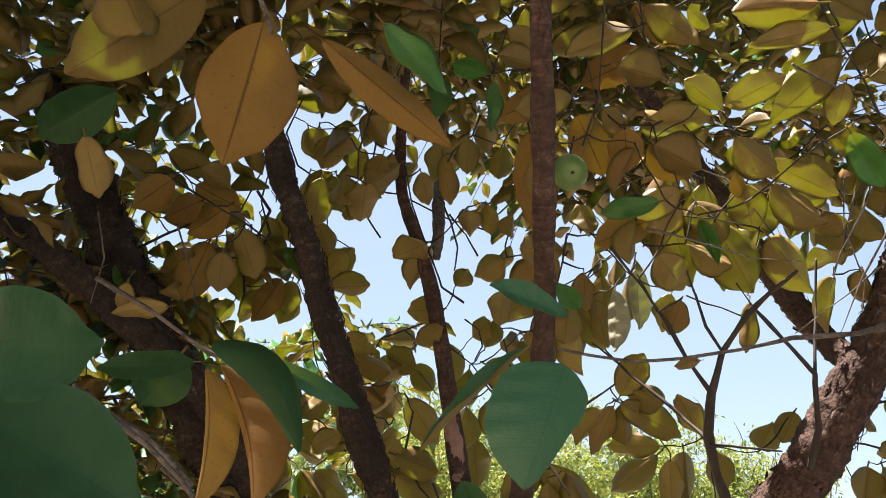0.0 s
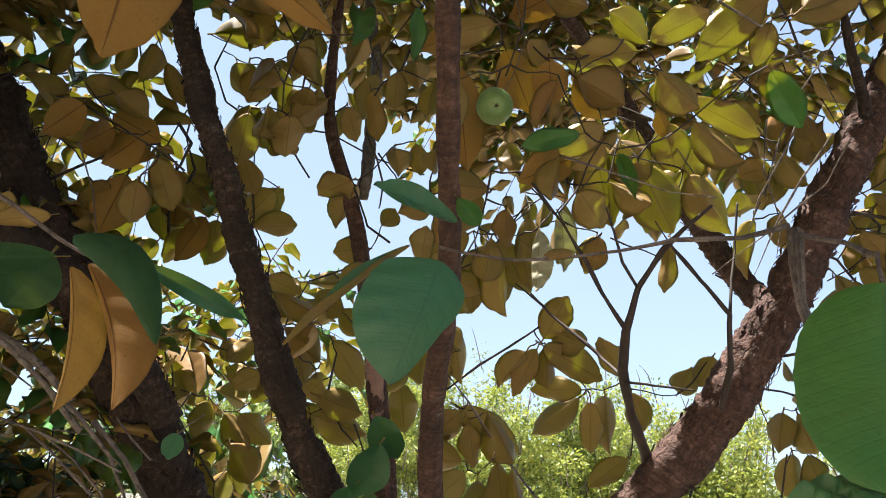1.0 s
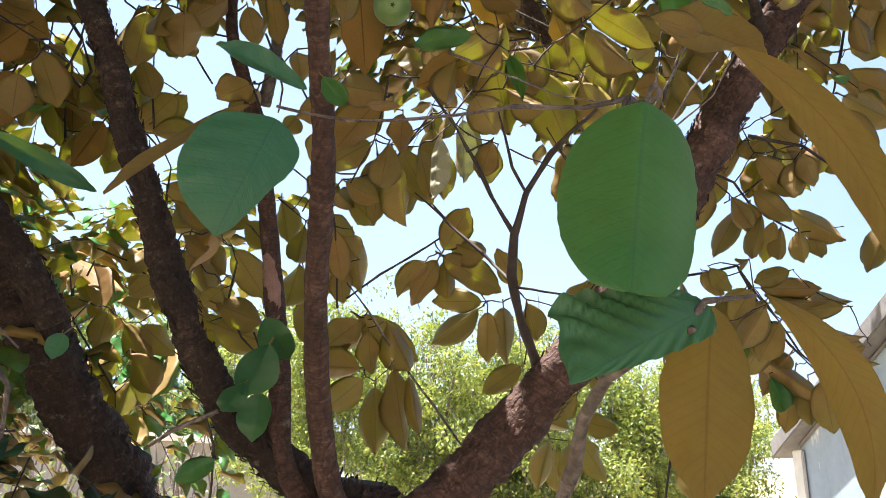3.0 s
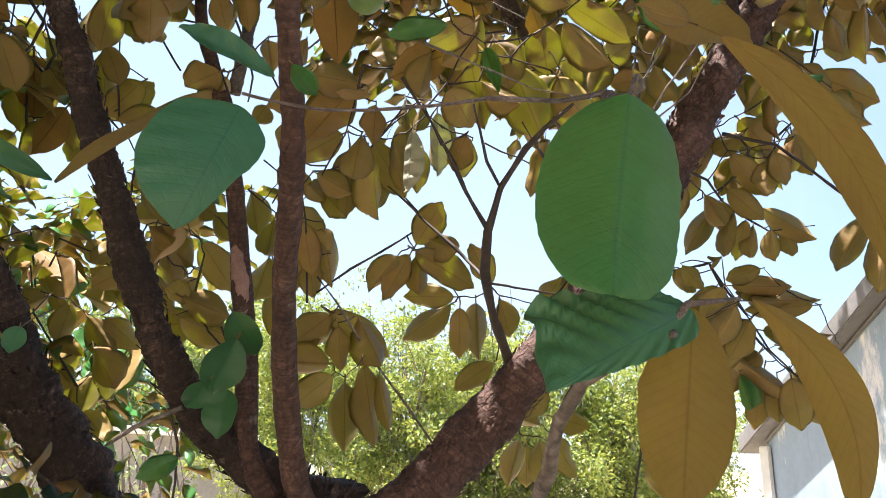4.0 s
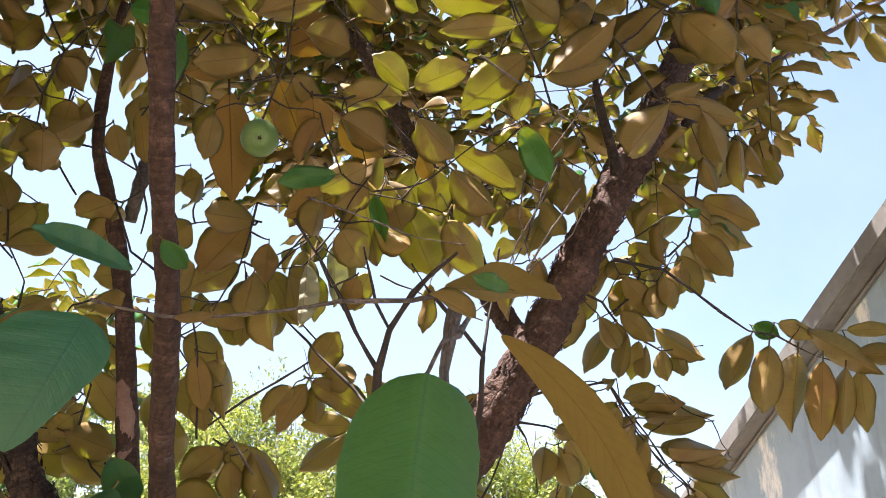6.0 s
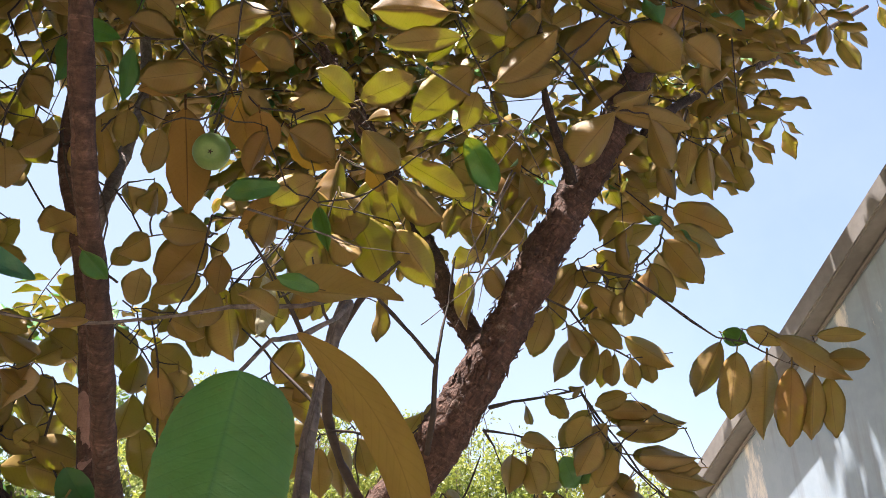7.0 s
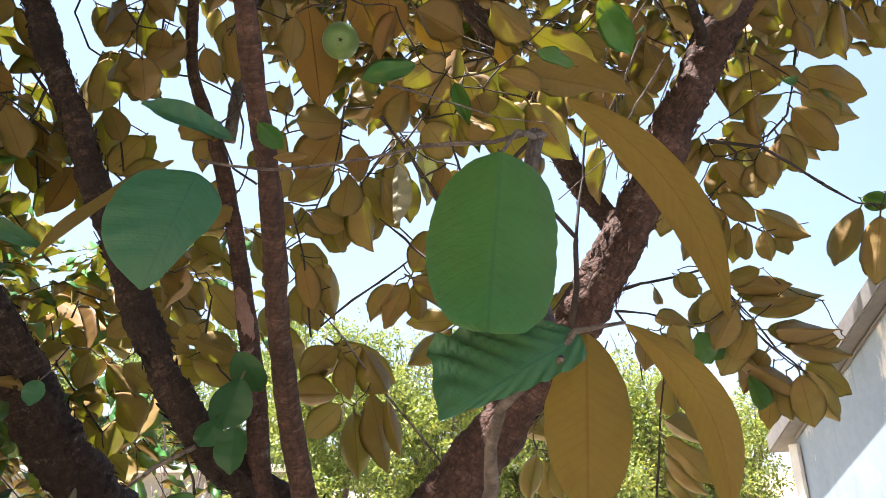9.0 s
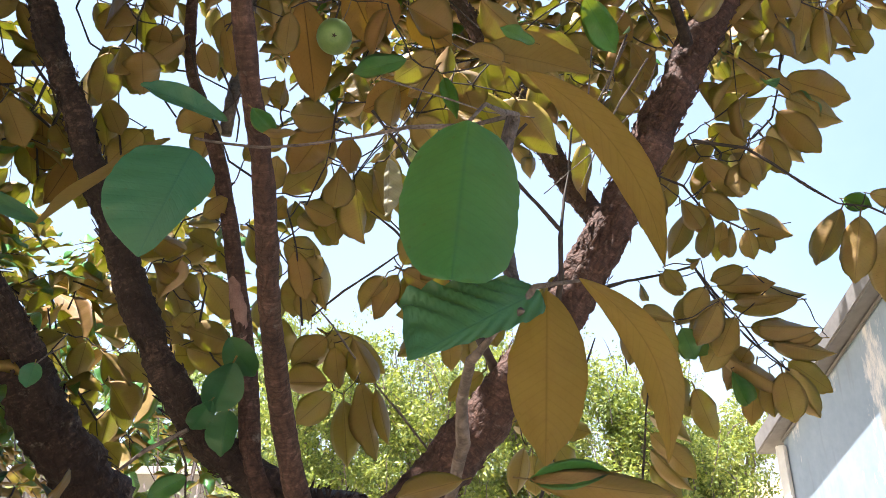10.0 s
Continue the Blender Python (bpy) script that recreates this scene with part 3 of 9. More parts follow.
def foliage(name, parent, sprays, seed, size=(0.085, 0.12), leaves=(6, 9), label="", top=None):
    """Leafy twigs in one mesh: sprays of (place, way, length)."""
    rnd = random.Random(seed)
    blanks = [leaf_data(10, 2, rnd.uniform(-0.2, 0.55), rnd.uniform(-0.2, 0.75), 0.22, rnd.uniform(-0.7, 0.7), rnd.uniform(0.86, 1.05), 0.003, 100 + k, full=rnd.uniform(0.58, 0.8)) for k in range(9)]
    blanks = [(np.array([tuple(q) for q in b[0]]), b[1], b[2], b[3]) for b in blanks]
    verts, faces, slots, uvs, total = [], [], [], [], 0
    for place, way, length in sprays:
        place, way = Vector(place), Vector(way).normalized()
        sag = Vector((0, 0, -1))
        flat = way.cross(sag)
        flat = flat.normalized() if flat.length > 0.1 else Vector((1, 0, 0))
        flat = (flat + Vector((rnd.uniform(-.4, .4), rnd.uniform(-.4, .4), rnd.uniform(-.5, .5)))).normalized()
        n = rnd.randint(*leaves)
        pts = [(*(place + way * length * t + sag * length * 0.28 * t * t), 0.0028 * (1 - 0.6 * t)) for t in (0, 0.33, 0.66, 1.0)]
        tv, tf, tuv = tube_data(pts, 4, length / 5)
        verts.append(np.array([tuple(q) for q in tv]))
        faces += [tuple(i + total for i in q) for q in tf]
        slots += [2] * len(tf)
        uvs += [(0.0, 0.5)] * len(tv)
        total += len(tv)
        for k in range(n):
            t = 0.12 + 0.88 * k / max(1, n - 1)
            root = place + way * length * t + sag * length * 0.28 * t * t
            s = 1 if k % 2 else -1
            x = (way * rnd.uniform(0.25, 0.6) + flat * s * rnd.uniform(0.7, 1.0) + sag * rnd.uniform(-0.1, 0.75)).normalized()
            if k == n - 1:
                x = (way + sag * 0.4).normalized()
            z = Vector((rnd.uniform(-.45, .45), rnd.uniform(-.45, .45), 1.0))
            z = (z - x * z.dot(x)).normalized()
            y = z.cross(x)
            ln = rnd.uniform(*size)
            wd = ln * rnd.uniform(0.42, 0.54)
            bv, bf, bs, buv = rnd.choice(blanks)
            mat = np.array([list(x * ln), list(y * wd), list(z * ln * 0.75)])
            verts.append(bv @ mat + np.array(root + x * ln * 0.1))
            faces += [tuple(i + total for i in q) for q in bf]
            slots += bs
            uvs += buv
            total += len(bv)
    verts = np.concatenate(verts)
    ob = mesh_object(name, verts.tolist(), faces, [top or LEAF_TOP, LEAF_UNDER, TWIG], parent, True, slots, uvs)
    return tagged(ob, label, kind="stuff")


def leaf_cloud(name, mat, centres, per, spread, size, parent, seed, label="", aspect=0.42):
    """Many small bent leaves round the given points, in one mesh."""
    rng = np.random.default_rng(seed)
    c = np.repeat(np.asarray(centres, dtype=float), per, axis=0)
    n = len(c)
    off = rng.normal(size=(n, 3))
    off /= np.linalg.norm(off, axis=1)[:, None]
    c = c + off * (rng.random((n, 1)) ** 0.45) * np.asarray(spread)
    x = off + rng.normal(size=(n, 3)) * 0.8 + np.array([0, 0, -0.2])
    x /= np.linalg.norm(x, axis=1)[:, None]
    z = rng.normal(size=(n, 3)) * 0.7 + np.array([0, 0, 1.0])
    z -= x * (z * x).sum(1)[:, None]
    z /= np.linalg.norm(z, axis=1)[:, None]
    y = np.cross(z, x)
    ln = rng.uniform(*size, (n, 1))
    wd = ln * aspect
    v = np.stack([c, c + x * ln * 0.5 + y * wd * 0.5 + z * ln * 0.06, c + x * ln - z * ln * 0.1, c + x * ln * 0.5 - y * wd * 0.5 + z * ln * 0.06], axis=1).reshape(-1, 3)
    me = bpy.data.meshes.new(name)
    me.vertices.add(4 * n)
    me.vertices.foreach_set("co", v.ravel())
    tri = (np.arange(n)[:, None] * 4 + np.array([0, 1, 2, 0, 2, 3])).ravel()
    me.loops.add(6 * n)
    me.loops.foreach_set("vertex_index", tri.astype(np.int32))
    me.polygons.add(2 * n)
    me.polygons.foreach_set("loop_start", np.arange(0, 6 * n, 3, dtype=np.int32))
    me.materials.append(mat)
    me.update(calc_edges=True)
    me.validate()
    return tagged(under(new(name, me), parent), label, kind="stuff")


def box(name, corners, mat, parent=None, bevel=0.0):
    """A block from its eight corners: four below, four above."""
    bm = bmesh.new()
    v = [bm.verts.new(c) for c in corners]
    for f in ((3, 2, 1, 0), (4, 5, 6, 7), (0, 1, 5, 4), (1, 2, 6, 5), (2, 3, 7, 6), (3, 0, 4, 7)):
        bm.faces.new([v[i] for i in f])
    bmesh.ops.recalc_face_normals(bm, faces=bm.faces)
    if bevel:
        bmesh.ops.bevel(bm, geom=bm.edges[:], offset=bevel, segments=2, affect='EDGES')
    me = bpy.data.meshes.new(name)
    bm.to_mesh(me)
    bm.free()
    me.materials.append(mat)
    return under(new(name, me), parent)


# ---- ground ----
def ground_sheet():
    n, size = 60, 300.0
    verts = []
    for j in range(n + 1):
        for i in range(n + 1):
            x, y = [(abs(2 * k / n - 1) ** 2.2) * math.copysign(size, 2 * k / n - 1) for k in (i, j)]
            verts.append((x, y, 0.05 * noise.noise(Vector((x * 0.4, y * 0.4, 0)))))
    faces = [(j * (n + 1) + i, j * (n + 1) + i + 1, (j + 1) * (n + 1) + i + 1, (j + 1) * (n + 1) + i) for j in range(n) for i in range(n)]
    return tagged(mesh_object("ground", verts, faces, [GROUND]), "pale dry sandy earth ground", "ground", kind="structure")


ground_sheet()

# ---- the star apple tree ----
tree = thing("star_apple_tree", (0.2, 1.75, 0.0), "star apple tree with dark flaking limbs and golden-brown leaf undersides", "tree")
limb("trunk", tree, [(0.22, 1.78, -0.1, 0.19), (0.21, 1.76, 0.1, 0.15), (0.2, 1.74, 0.6, 0.12), (0.2, 1.72, 1.1, 0.11), (0.2, 1.71, 1.36, 0.10), (0.21, 1.70, 1.46, 0.06)], BARK, step=0.012)
limb("trunk", tree, [(0.02, 2.0, -0.1, 0.17), (-0.157, 2.200, 0.4, 0.12), (-0.207, 2.250, 0.777, 0.09), (-0.217, 2.250, 0.867, 0.086)], BARK, step=0.012)
limb("limb_left", tree, [(0.1638, 1.7599, 1.3511, 0.0487), (0.1158, 1.7131, 1.4466, 0.0456), (0.0425, 1.6784, 1.5097, 0.04), (-0.0334, 1.6287, 1.5879, 0.0352), (-0.0874, 1.5825, 1.6829, 0.0318), (-0.1344, 1.5515, 1.795, 0.0299), (-0.1739, 1.5198, 1.9073, 0.028), (-0.2215, 1.49, 2.0491, 0.0272), (-0.2802, 1.463, 2.2187, 0.0266), (-0.3324, 1.4457, 2.3557, 0.026), (-0.3859, 1.4407, 2.5208, 0.0246), (-0.4658, 1.45, 2.782, 0.0216)], BARK)
# limb_right and limb_fork: reddish bark, its lighter tone partly standing in for sun
limb("limb_right", tree, [(0.2498, 1.722, 1.3269, 0.0564), (0.3655, 1.6878, 1.4026, 0.0554), (0.4363, 1.6725, 1.4642, 0.0537), (0.5217, 1.6557, 1.5596, 0.0523), (0.6056, 1.6162, 1.6606, 0.0502), (0.6872, 1.5652, 1.7653, 0.0488), (0.7502, 1.5195, 1.8586, 0.0475), (0.8065, 1.4841, 1.9542, 0.0444), (0.8656, 1.4671, 2.0575, 0.0439), (0.9265, 1.4575, 2.1702, 0.0437), (0.9998, 1.4524, 2.2983, 0.0426), (1.0928, 1.4358, 2.4572, 0.0414), (1.1921, 1.4332, 2.6366, 0.0371), (1.2914, 1.4434, 2.842, 0.0304)], BARK_RED)
limb("limb_fork", tree, [(0.8397, 1.5346, 1.9672, 0.0213), (0.8197, 1.6175, 2.0383, 0.0261), (0.783, 1.652, 2.125, 0.027), (0.7464, 1.68, 2.2263, 0.0267), (0.6948, 1.6995, 2.3526, 0.0264), (0.6497, 1.7029, 2.4625, 0.0244), (0.5981, 1.7175, 2.575, 0.0224), (0.532, 1.7202, 2.7199, 0.0189), (0.448, 1.7613, 2.9104, 0.0142)], BARK_RED)
limb("limb_slender", tree, [(0.1183, 1.6825, 1.4213, 0.0213), (0.0702, 1.6587, 1.5095, 0.0223), (0.0542, 1.6594, 1.6772, 0.022), (0.0268, 1.6809, 1.8491, 0.0208), (0.0009, 1.6692, 2.0254, 0.019), (-0.0277, 1.6444, 2.1773, 0.0181), (-0.0606, 1.6324, 2.2904, 0.0161), (-0.1024, 1.634, 2.4294, 0.0141), (-0.1083, 1.6293, 2.5783, 0.0132), (-0.1015, 1.6301, 2.8056, 0.0112)], BARK_RED)
limb("limb_pale", tree, [(-0.0253, 1.6845, 2.2697, 0.0153), (-0.0154, 1.6782, 2.3423, 0.0148), (-0.0291, 1.8458, 2.5773, 0.0162), (-0.0416, 2.0044, 2.8641, 0.0167), (-0.0729, 2.0268, 3.0871, 0.0151), (-0.1144, 2.0245, 3.3755, 0.0124)], BARK_GREY)
limb("stem", tree, [(0.1987, 1.644, 1.3877, 0.0256), (0.1664, 1.5808, 1.4629, 0.024), (0.1469, 1.4326, 1.6364, 0.0215), (0.1513, 1.2592, 1.75, 0.0186), (0.1662, 1.0914, 1.8429, 0.0166), (0.1687, 0.9954, 1.9122, 0.0155), (0.1648, 0.924, 1.9724, 0.0147), (0.1629, 0.8596, 2.043, 0.0147), (0.1604, 0.802, 2.1254, 0.0137), (0.157, 0.7506, 2.2216, 0.0128)], BARK_RED)
limb("limb_dark", tree, [(-0.1899, 2.2917, 0.8432, 0.0848), (-0.2575, 2.0577, 1.2349, 0.0747), (-0.3207, 1.928, 1.4649, 0.067), (-0.398, 1.8585, 1.5926, 0.0626), (-0.4654, 1.7916, 1.7417, 0.0598), (-0.54, 1.744, 1.8679, 0.0573), (-0.6269, 1.6834, 2.0287, 0.0573), (-0.7059, 1.6315, 2.1665, 0.0561), (-0.7786, 1.5751, 2.3159, 0.055), (-0.8429, 1.5317, 2.4594, 0.0541), (-0.9468, 1.4992, 2.659, 0.0517)], BARK)
limb("limb_low", tree, [(-0.3777, 1.6192, 1.7477, 0.031), (-0.442, 1.5497, 1.8769, 0.0297), (-0.5353, 1.4786, 1.9805, 0.0273), (-0.6261, 1.422, 2.0507, 0.026), (-0.7251, 1.3594, 2.1337, 0.0246), (-0.832, 1.2996, 2.2092, 0.0233), (-0.9462, 1.2425, 2.2774, 0.0211)], BARK)
limb("limb_outer", tree, [(1.197, 1.4197, 2.4969, 0.0118), (1.4307, 1.6537, 2.7461, 0.0142), (1.8069, 1.9836, 3.0947, 0.014), (2.1371, 2.1437, 3.3451, 0.0137), (2.5249, 2.2769, 3.6317, 0.0119), (2.9768, 2.3793, 3.9606, 0.0094)], BARK)
limb("branch_stub", tree, [(0.9743, 1.354, 2.3138, 0.0139), (0.9481, 1.3126, 2.3425, 0.0105), (0.904, 1.2507, 2.3747, 0.0086), (0.8687, 1.193, 2.4188, 0.0074), (0.8488, 1.1463, 2.4814, 0.0068), (0.834, 1.0931, 2.5564, 0.0057)], BARK)
tw = twig(tree, [(0.602, 1.69, 1.652, 0.0112), (0.5711, 1.62, 1.6933, 0.0102), (0.5213, 1.52, 1.7585, 0.0086), (0.4871, 1.43, 1.8282, 0.0076), (0.481, 1.36, 1.8809, 0.0066), (0.4936, 1.31, 1.9417, 0.0052), (0.5238, 1.25, 1.99, 0.0047), (0.5463, 1.21, 2.0101, 0.0042), (0.5813, 1.17, 2.0349, 0.0031)], TWIG)
tw = twig(tree, [(0.481, 1.36, 1.8809, 0.0046), (0.4436, 1.345, 1.9371, 0.0040), (0.4089, 1.335, 2.0063, 0.0038), (0.3705, 1.33, 2.0731, 0.0032), (0.322, 1.33, 2.145, 0.0024)], TWIG)
tw = twig(tree, [(0.4899, 1.4400, 1.8141, 0.0034), (0.4643, 1.5000, 1.8663, 0.003), (0.3725, 1.5500, 1.9722, 0.0025), (0.3148, 1.5800, 2.0355, 0.0016)], TWIG)
tw = twig(tree, [(0.4936, 1.31, 1.9417, 0.0032), (0.4681, 1.30, 1.9834, 0.0027), (0.4547, 1.29, 2.0364, 0.0022), (0.4429, 1.285, 2.0817, 0.0016)], TWIG)
tw = twig(tree, [(0.489, 1.4356, 1.8061, 0.0023), (0.5407, 1.4582, 1.8067, 0.0021), (0.5989, 1.4817, 1.8053, 0.0018), (0.6395, 1.5042, 1.8056, 0.0012)], TWIG)
tw = twig(tree, [(0.3921, 1.3093, 2.0119, 0.0017), (0.372, 1.2956, 2.0481, 0.0014), (0.3568, 1.2854, 2.0752, 0.0011)], TWIG)
leaf(tw, (0.435, 1.313, 2.035), (0.419, 1.356, 1.985), 0.050, (0.53, 0.72, 0.45))
leaf(tw, (0.445, 1.28, 2.212), (0.392, 1.321, 2.17), 0.064, (0.5, 0.85, 0.19))
fine_twigs(tw, [((0.392, 1.309, 2.012), (0.437, 1.309, 2.04)), ((0.361, 1.288, 2.068), (0.45, 1.277, 2.216))])
tw = twig(tree, [(0.684, 1.50, 1.775, 0.0058), (0.684, 1.435, 1.834, 0.0052), (0.69, 1.424, 1.931, 0.0046), (0.63, 1.386, 1.983, 0.0035), (0.562, 1.327, 2.028, 0.0027), (0.53, 1.30, 2.062, 0.0018)], TWIG)
twig(tree, [(0.69, 1.424, 1.931, 0.0036), (0.703, 1.43, 1.999, 0.0030), (0.722, 1.44, 2.065, 0.0026), (0.735, 1.43, 2.16, 0.0018)], TWIG)
leaf(tw, (0.584, 1.399, 2.061), (0.575, 1.43, 1.972), 0.038, (0.66, 0.73, 0.18))
leaf(tw, (0.623, 1.406, 2.218), (0.565, 1.488, 2.119), 0.086, (-0.01, 0.77, 0.64))
fine_twigs(tw, [((0.6, 1.437, 2.095), (0.585, 1.397, 2.069)), ((0.6, 1.437, 2.095), (0.628, 1.399, 2.227))])
tw = twig(tree, [(0.177, 1.7487, 1.8441, 0.0032), (0.2502, 1.7281, 1.8972, 0.0028), (0.3114, 1.7142, 1.9328, 0.0025), (0.3664, 1.7004, 1.9683, 0.0021), (0.4153, 1.6888, 1.998, 0.0018), (0.4336, 1.682, 2.0156, 0.0014)], TWIG)
leaf(tw, (0.387, 1.704, 1.951), (0.435, 1.642, 2.03), 0.072, (0.24, 0.83, 0.5))
leaf(tw, (0.398, 1.707, 1.971), (0.475, 1.663, 1.927), 0.069, (0.42, 0.89, -0.18))
leaf(tw, (0.385, 1.69, 1.932), (0.524, 1.763, 1.873), 0.074, (-0.12, 0.76, 0.64))
leaf(tw, (0.345, 1.683, 1.917), (0.288, 1.744, 1.853), 0.058, (0.04, 0.75, 0.67))
leaf(tw, (0.375, 1.726, 1.933), (0.318, 1.721, 1.827), 0.063, (-0.43, 0.89, 0.18))
leaf(tw, (0.397, 1.75, 1.943), (0.398, 1.749, 1.848), 0.054, (-0.13, 0.99, -0.01))
leaf(tw, (0.483, 1.793, 1.857), (0.372, 1.839, 1.864), 0.058, (0.37, 0.85, 0.37))
leaf(tw, (0.477, 1.798, 1.839), (0.373, 1.834, 1.761), 0.063, (0.3, 0.95, 0.04))
leaf(tw, (0.487, 1.725, 1.818), (0.499, 1.815, 1.721), 0.055, (0.35, 0.66, 0.66))
leaf(tw, (0.534, 1.796, 1.846), (0.555, 1.89, 1.73), 0.060, (-0.03, 0.78, 0.63))
leaf(tw, (0.554, 1.721, 1.872), (0.498, 1.653, 1.945), 0.058, (0.25, 0.6, 0.76))
leaf(tw, (0.572, 1.703, 1.836), (0.593, 1.71, 1.755), 0.059, (0.35, 0.92, 0.17))
leaf(tw, (0.563, 1.747, 1.704), (0.484, 1.79, 1.648), 0.054, (0.28, 0.91, 0.31))
leaf(tw, (0.678, 1.726, 1.842), (0.72, 1.743, 1.9), 0.062, (0.02, 0.96, -0.29))
leaf(tw, (0.753, 1.698, 1.916), (0.724, 1.72, 1.854), 0.061, (0.49, 0.87, 0.07))
fine_twigs(tw, [((0.391, 1.695, 1.983), (0.392, 1.711, 1.975)), ((0.366, 1.7, 1.968), (0.383, 1.709, 1.943)), ((0.383, 1.709, 1.943), (0.38, 1.727, 1.943)), ((0.383, 1.709, 1.943), (0.372, 1.684, 1.938)), ((0.372, 1.684, 1.938), (0.35, 1.678, 1.923)), ((0.38, 1.727, 1.943), (0.397, 1.75, 1.951)), ((0.397, 1.75, 1.951), (0.493, 1.789, 1.857)), ((0.493, 1.789, 1.857), (0.486, 1.795, 1.846)), ((0.493, 1.789, 1.857), (0.532, 1.787, 1.856)), ((0.532, 1.787, 1.856), (0.559, 1.727, 1.866))])
fine_twigs(tw, [((0.559, 1.727, 1.866), (0.57, 1.702, 1.844)), ((0.493, 1.789, 1.857), (0.486, 1.717, 1.827)), ((0.57, 1.702, 1.844), (0.674, 1.725, 1.837)), ((0.674, 1.725, 1.837), (0.755, 1.697, 1.921)), ((0.57, 1.702, 1.844), (0.57, 1.743, 1.709))])
tw = twig(tree, [(0.1733, 1.7128, 2.0795, 0.0022), (0.2236, 1.6986, 2.116, 0.0022), (0.2739, 1.6845, 2.1525, 0.0022), (0.339, 1.7109, 2.0819, 0.0018), (0.4428, 1.7459, 1.9881, 0.0015)], TWIG)
leaf(tw, (0.234, 1.644, 2.136), (0.229, 1.737, 2.045), 0.059, (-0.39, 0.63, 0.67))
leaf(tw, (0.276, 1.71, 2.155), (0.278, 1.797, 2.043), 0.070, (-0.39, 0.73, 0.56))
leaf(tw, (0.352, 1.667, 2.279), (0.364, 1.675, 2.211), 0.038, (0.24, 0.96, 0.16))
leaf(tw, (0.35, 1.614, 2.2), (0.36, 1.614, 2.05), 0.068, (-0.15, 0.99, -0.01))
leaf(tw, (0.445, 1.689, 2.267), (0.426, 1.704, 2.122), 0.060, (0.37, 0.93, 0.05))
fine_twigs(tw, [((0.274, 1.684, 2.152), (0.276, 1.702, 2.166)), ((0.249, 1.692, 2.134), (0.234, 1.635, 2.144)), ((0.274, 1.684, 2.152), (0.349, 1.613, 2.213)), ((0.349, 1.613, 2.213), (0.35, 1.666, 2.285)), ((0.35, 1.666, 2.285), (0.447, 1.687, 2.28))])
tw = twig(tree, [(-0.2684, 1.8703, 2.0941, 0.0028), (-0.2588, 1.8406, 2.1721, 0.0024), (-0.2991, 1.8115, 2.2493, 0.0024), (-0.3036, 1.7771, 2.34, 0.002), (-0.3028, 1.7377, 2.4438, 0.0016)], TWIG)
leaf(tw, (-0.324, 1.844, 2.285), (-0.25, 1.87, 2.379), 0.078, (-0.37, 0.93, 0.03))
leaf(tw, (-0.301, 1.799, 2.241), (-0.19, 1.799, 2.249), 0.066, (-0.04, 0.78, 0.62))
leaf(tw, (-0.317, 1.719, 2.384), (-0.296, 1.777, 2.317), 0.063, (-0.02, 0.75, 0.66))
leaf(tw, (-0.282, 1.743, 2.53), (-0.228, 1.725, 2.404), 0.079, (0.43, 0.9, 0.06))
leaf(tw, (-0.307, 1.677, 2.487), (-0.327, 1.704, 2.361), 0.079, (-0.19, 0.95, 0.23))
leaf(tw, (-0.356, 1.77, 2.477), (-0.295, 1.726, 2.533), 0.060, (-0.38, 0.48, 0.79))
leaf(tw, (-0.27, 1.86, 2.134), (-0.175, 1.85, 2.09), 0.063, (0.09, 1, -0.02))
leaf(tw, (-0.234, 1.839, 2.085), (-0.129, 1.805, 2.021), 0.062, (0.13, 0.95, -0.28))
fine_twigs(tw, [((-0.264, 1.855, 2.133), (-0.279, 1.861, 2.139)), ((-0.299, 1.812, 2.249), (-0.311, 1.799, 2.24)), ((-0.268, 1.87, 2.094), (-0.243, 1.842, 2.091)), ((-0.303, 1.757, 2.392), (-0.319, 1.713, 2.39)), ((-0.3, 1.803, 2.272), (-0.331, 1.842, 2.277)), ((-0.303, 1.748, 2.418), (-0.361, 1.774, 2.472)), ((-0.361, 1.774, 2.472), (-0.287, 1.745, 2.542)), ((-0.287, 1.745, 2.542), (-0.306, 1.675, 2.499))])
tw = twig(tree, [(-0.3432, 1.8057, 2.5468, 0.0025), (-0.4024, 1.7908, 2.5869, 0.0025), (-0.4332, 1.76, 2.6685, 0.0021), (-0.3909, 1.7284, 2.7512, 0.0017)], TWIG)
leaf(tw, (-0.291, 1.774, 2.682), (-0.336, 1.866, 2.635), 0.076, (-0.31, 0.31, 0.9))
leaf(tw, (-0.363, 1.716, 2.657), (-0.349, 1.802, 2.612), 0.062, (-0.31, 0.47, 0.82))
leaf(tw, (-0.248, 1.765, 2.625), (-0.225, 1.765, 2.525), 0.062, (0, 1, -0))
leaf(tw, (-0.445, 1.756, 2.771), (-0.295, 1.744, 2.783), 0.090, (0.02, 0.83, 0.56))
fine_twigs(tw, [((-0.402, 1.736, 2.731), (-0.458, 1.757, 2.77)), ((-0.412, 1.744, 2.71), (-0.364, 1.708, 2.661)), ((-0.364, 1.708, 2.661), (-0.287, 1.766, 2.686)), ((-0.287, 1.766, 2.686), (-0.25, 1.765, 2.634))])
tw = twig(tree, [(0.0469, 1.6453, 2.1466, 0.0029), (-0.0035, 1.6326, 2.1807, 0.0025), (-0.0298, 1.6063, 2.2502, 0.0021), (-0.0691, 1.567, 2.3543, 0.0018), (-0.0831, 1.5362, 2.4356, 0.0014)], TWIG)
leaf(tw, (-0.035, 1.557, 2.254), (-0.113, 1.612, 2.244), 0.073, (0.19, 0.43, 0.88))
leaf(tw, (-0.028, 1.6, 2.266), (-0.081, 1.67, 2.192), 0.067, (-0.27, 0.59, 0.76))
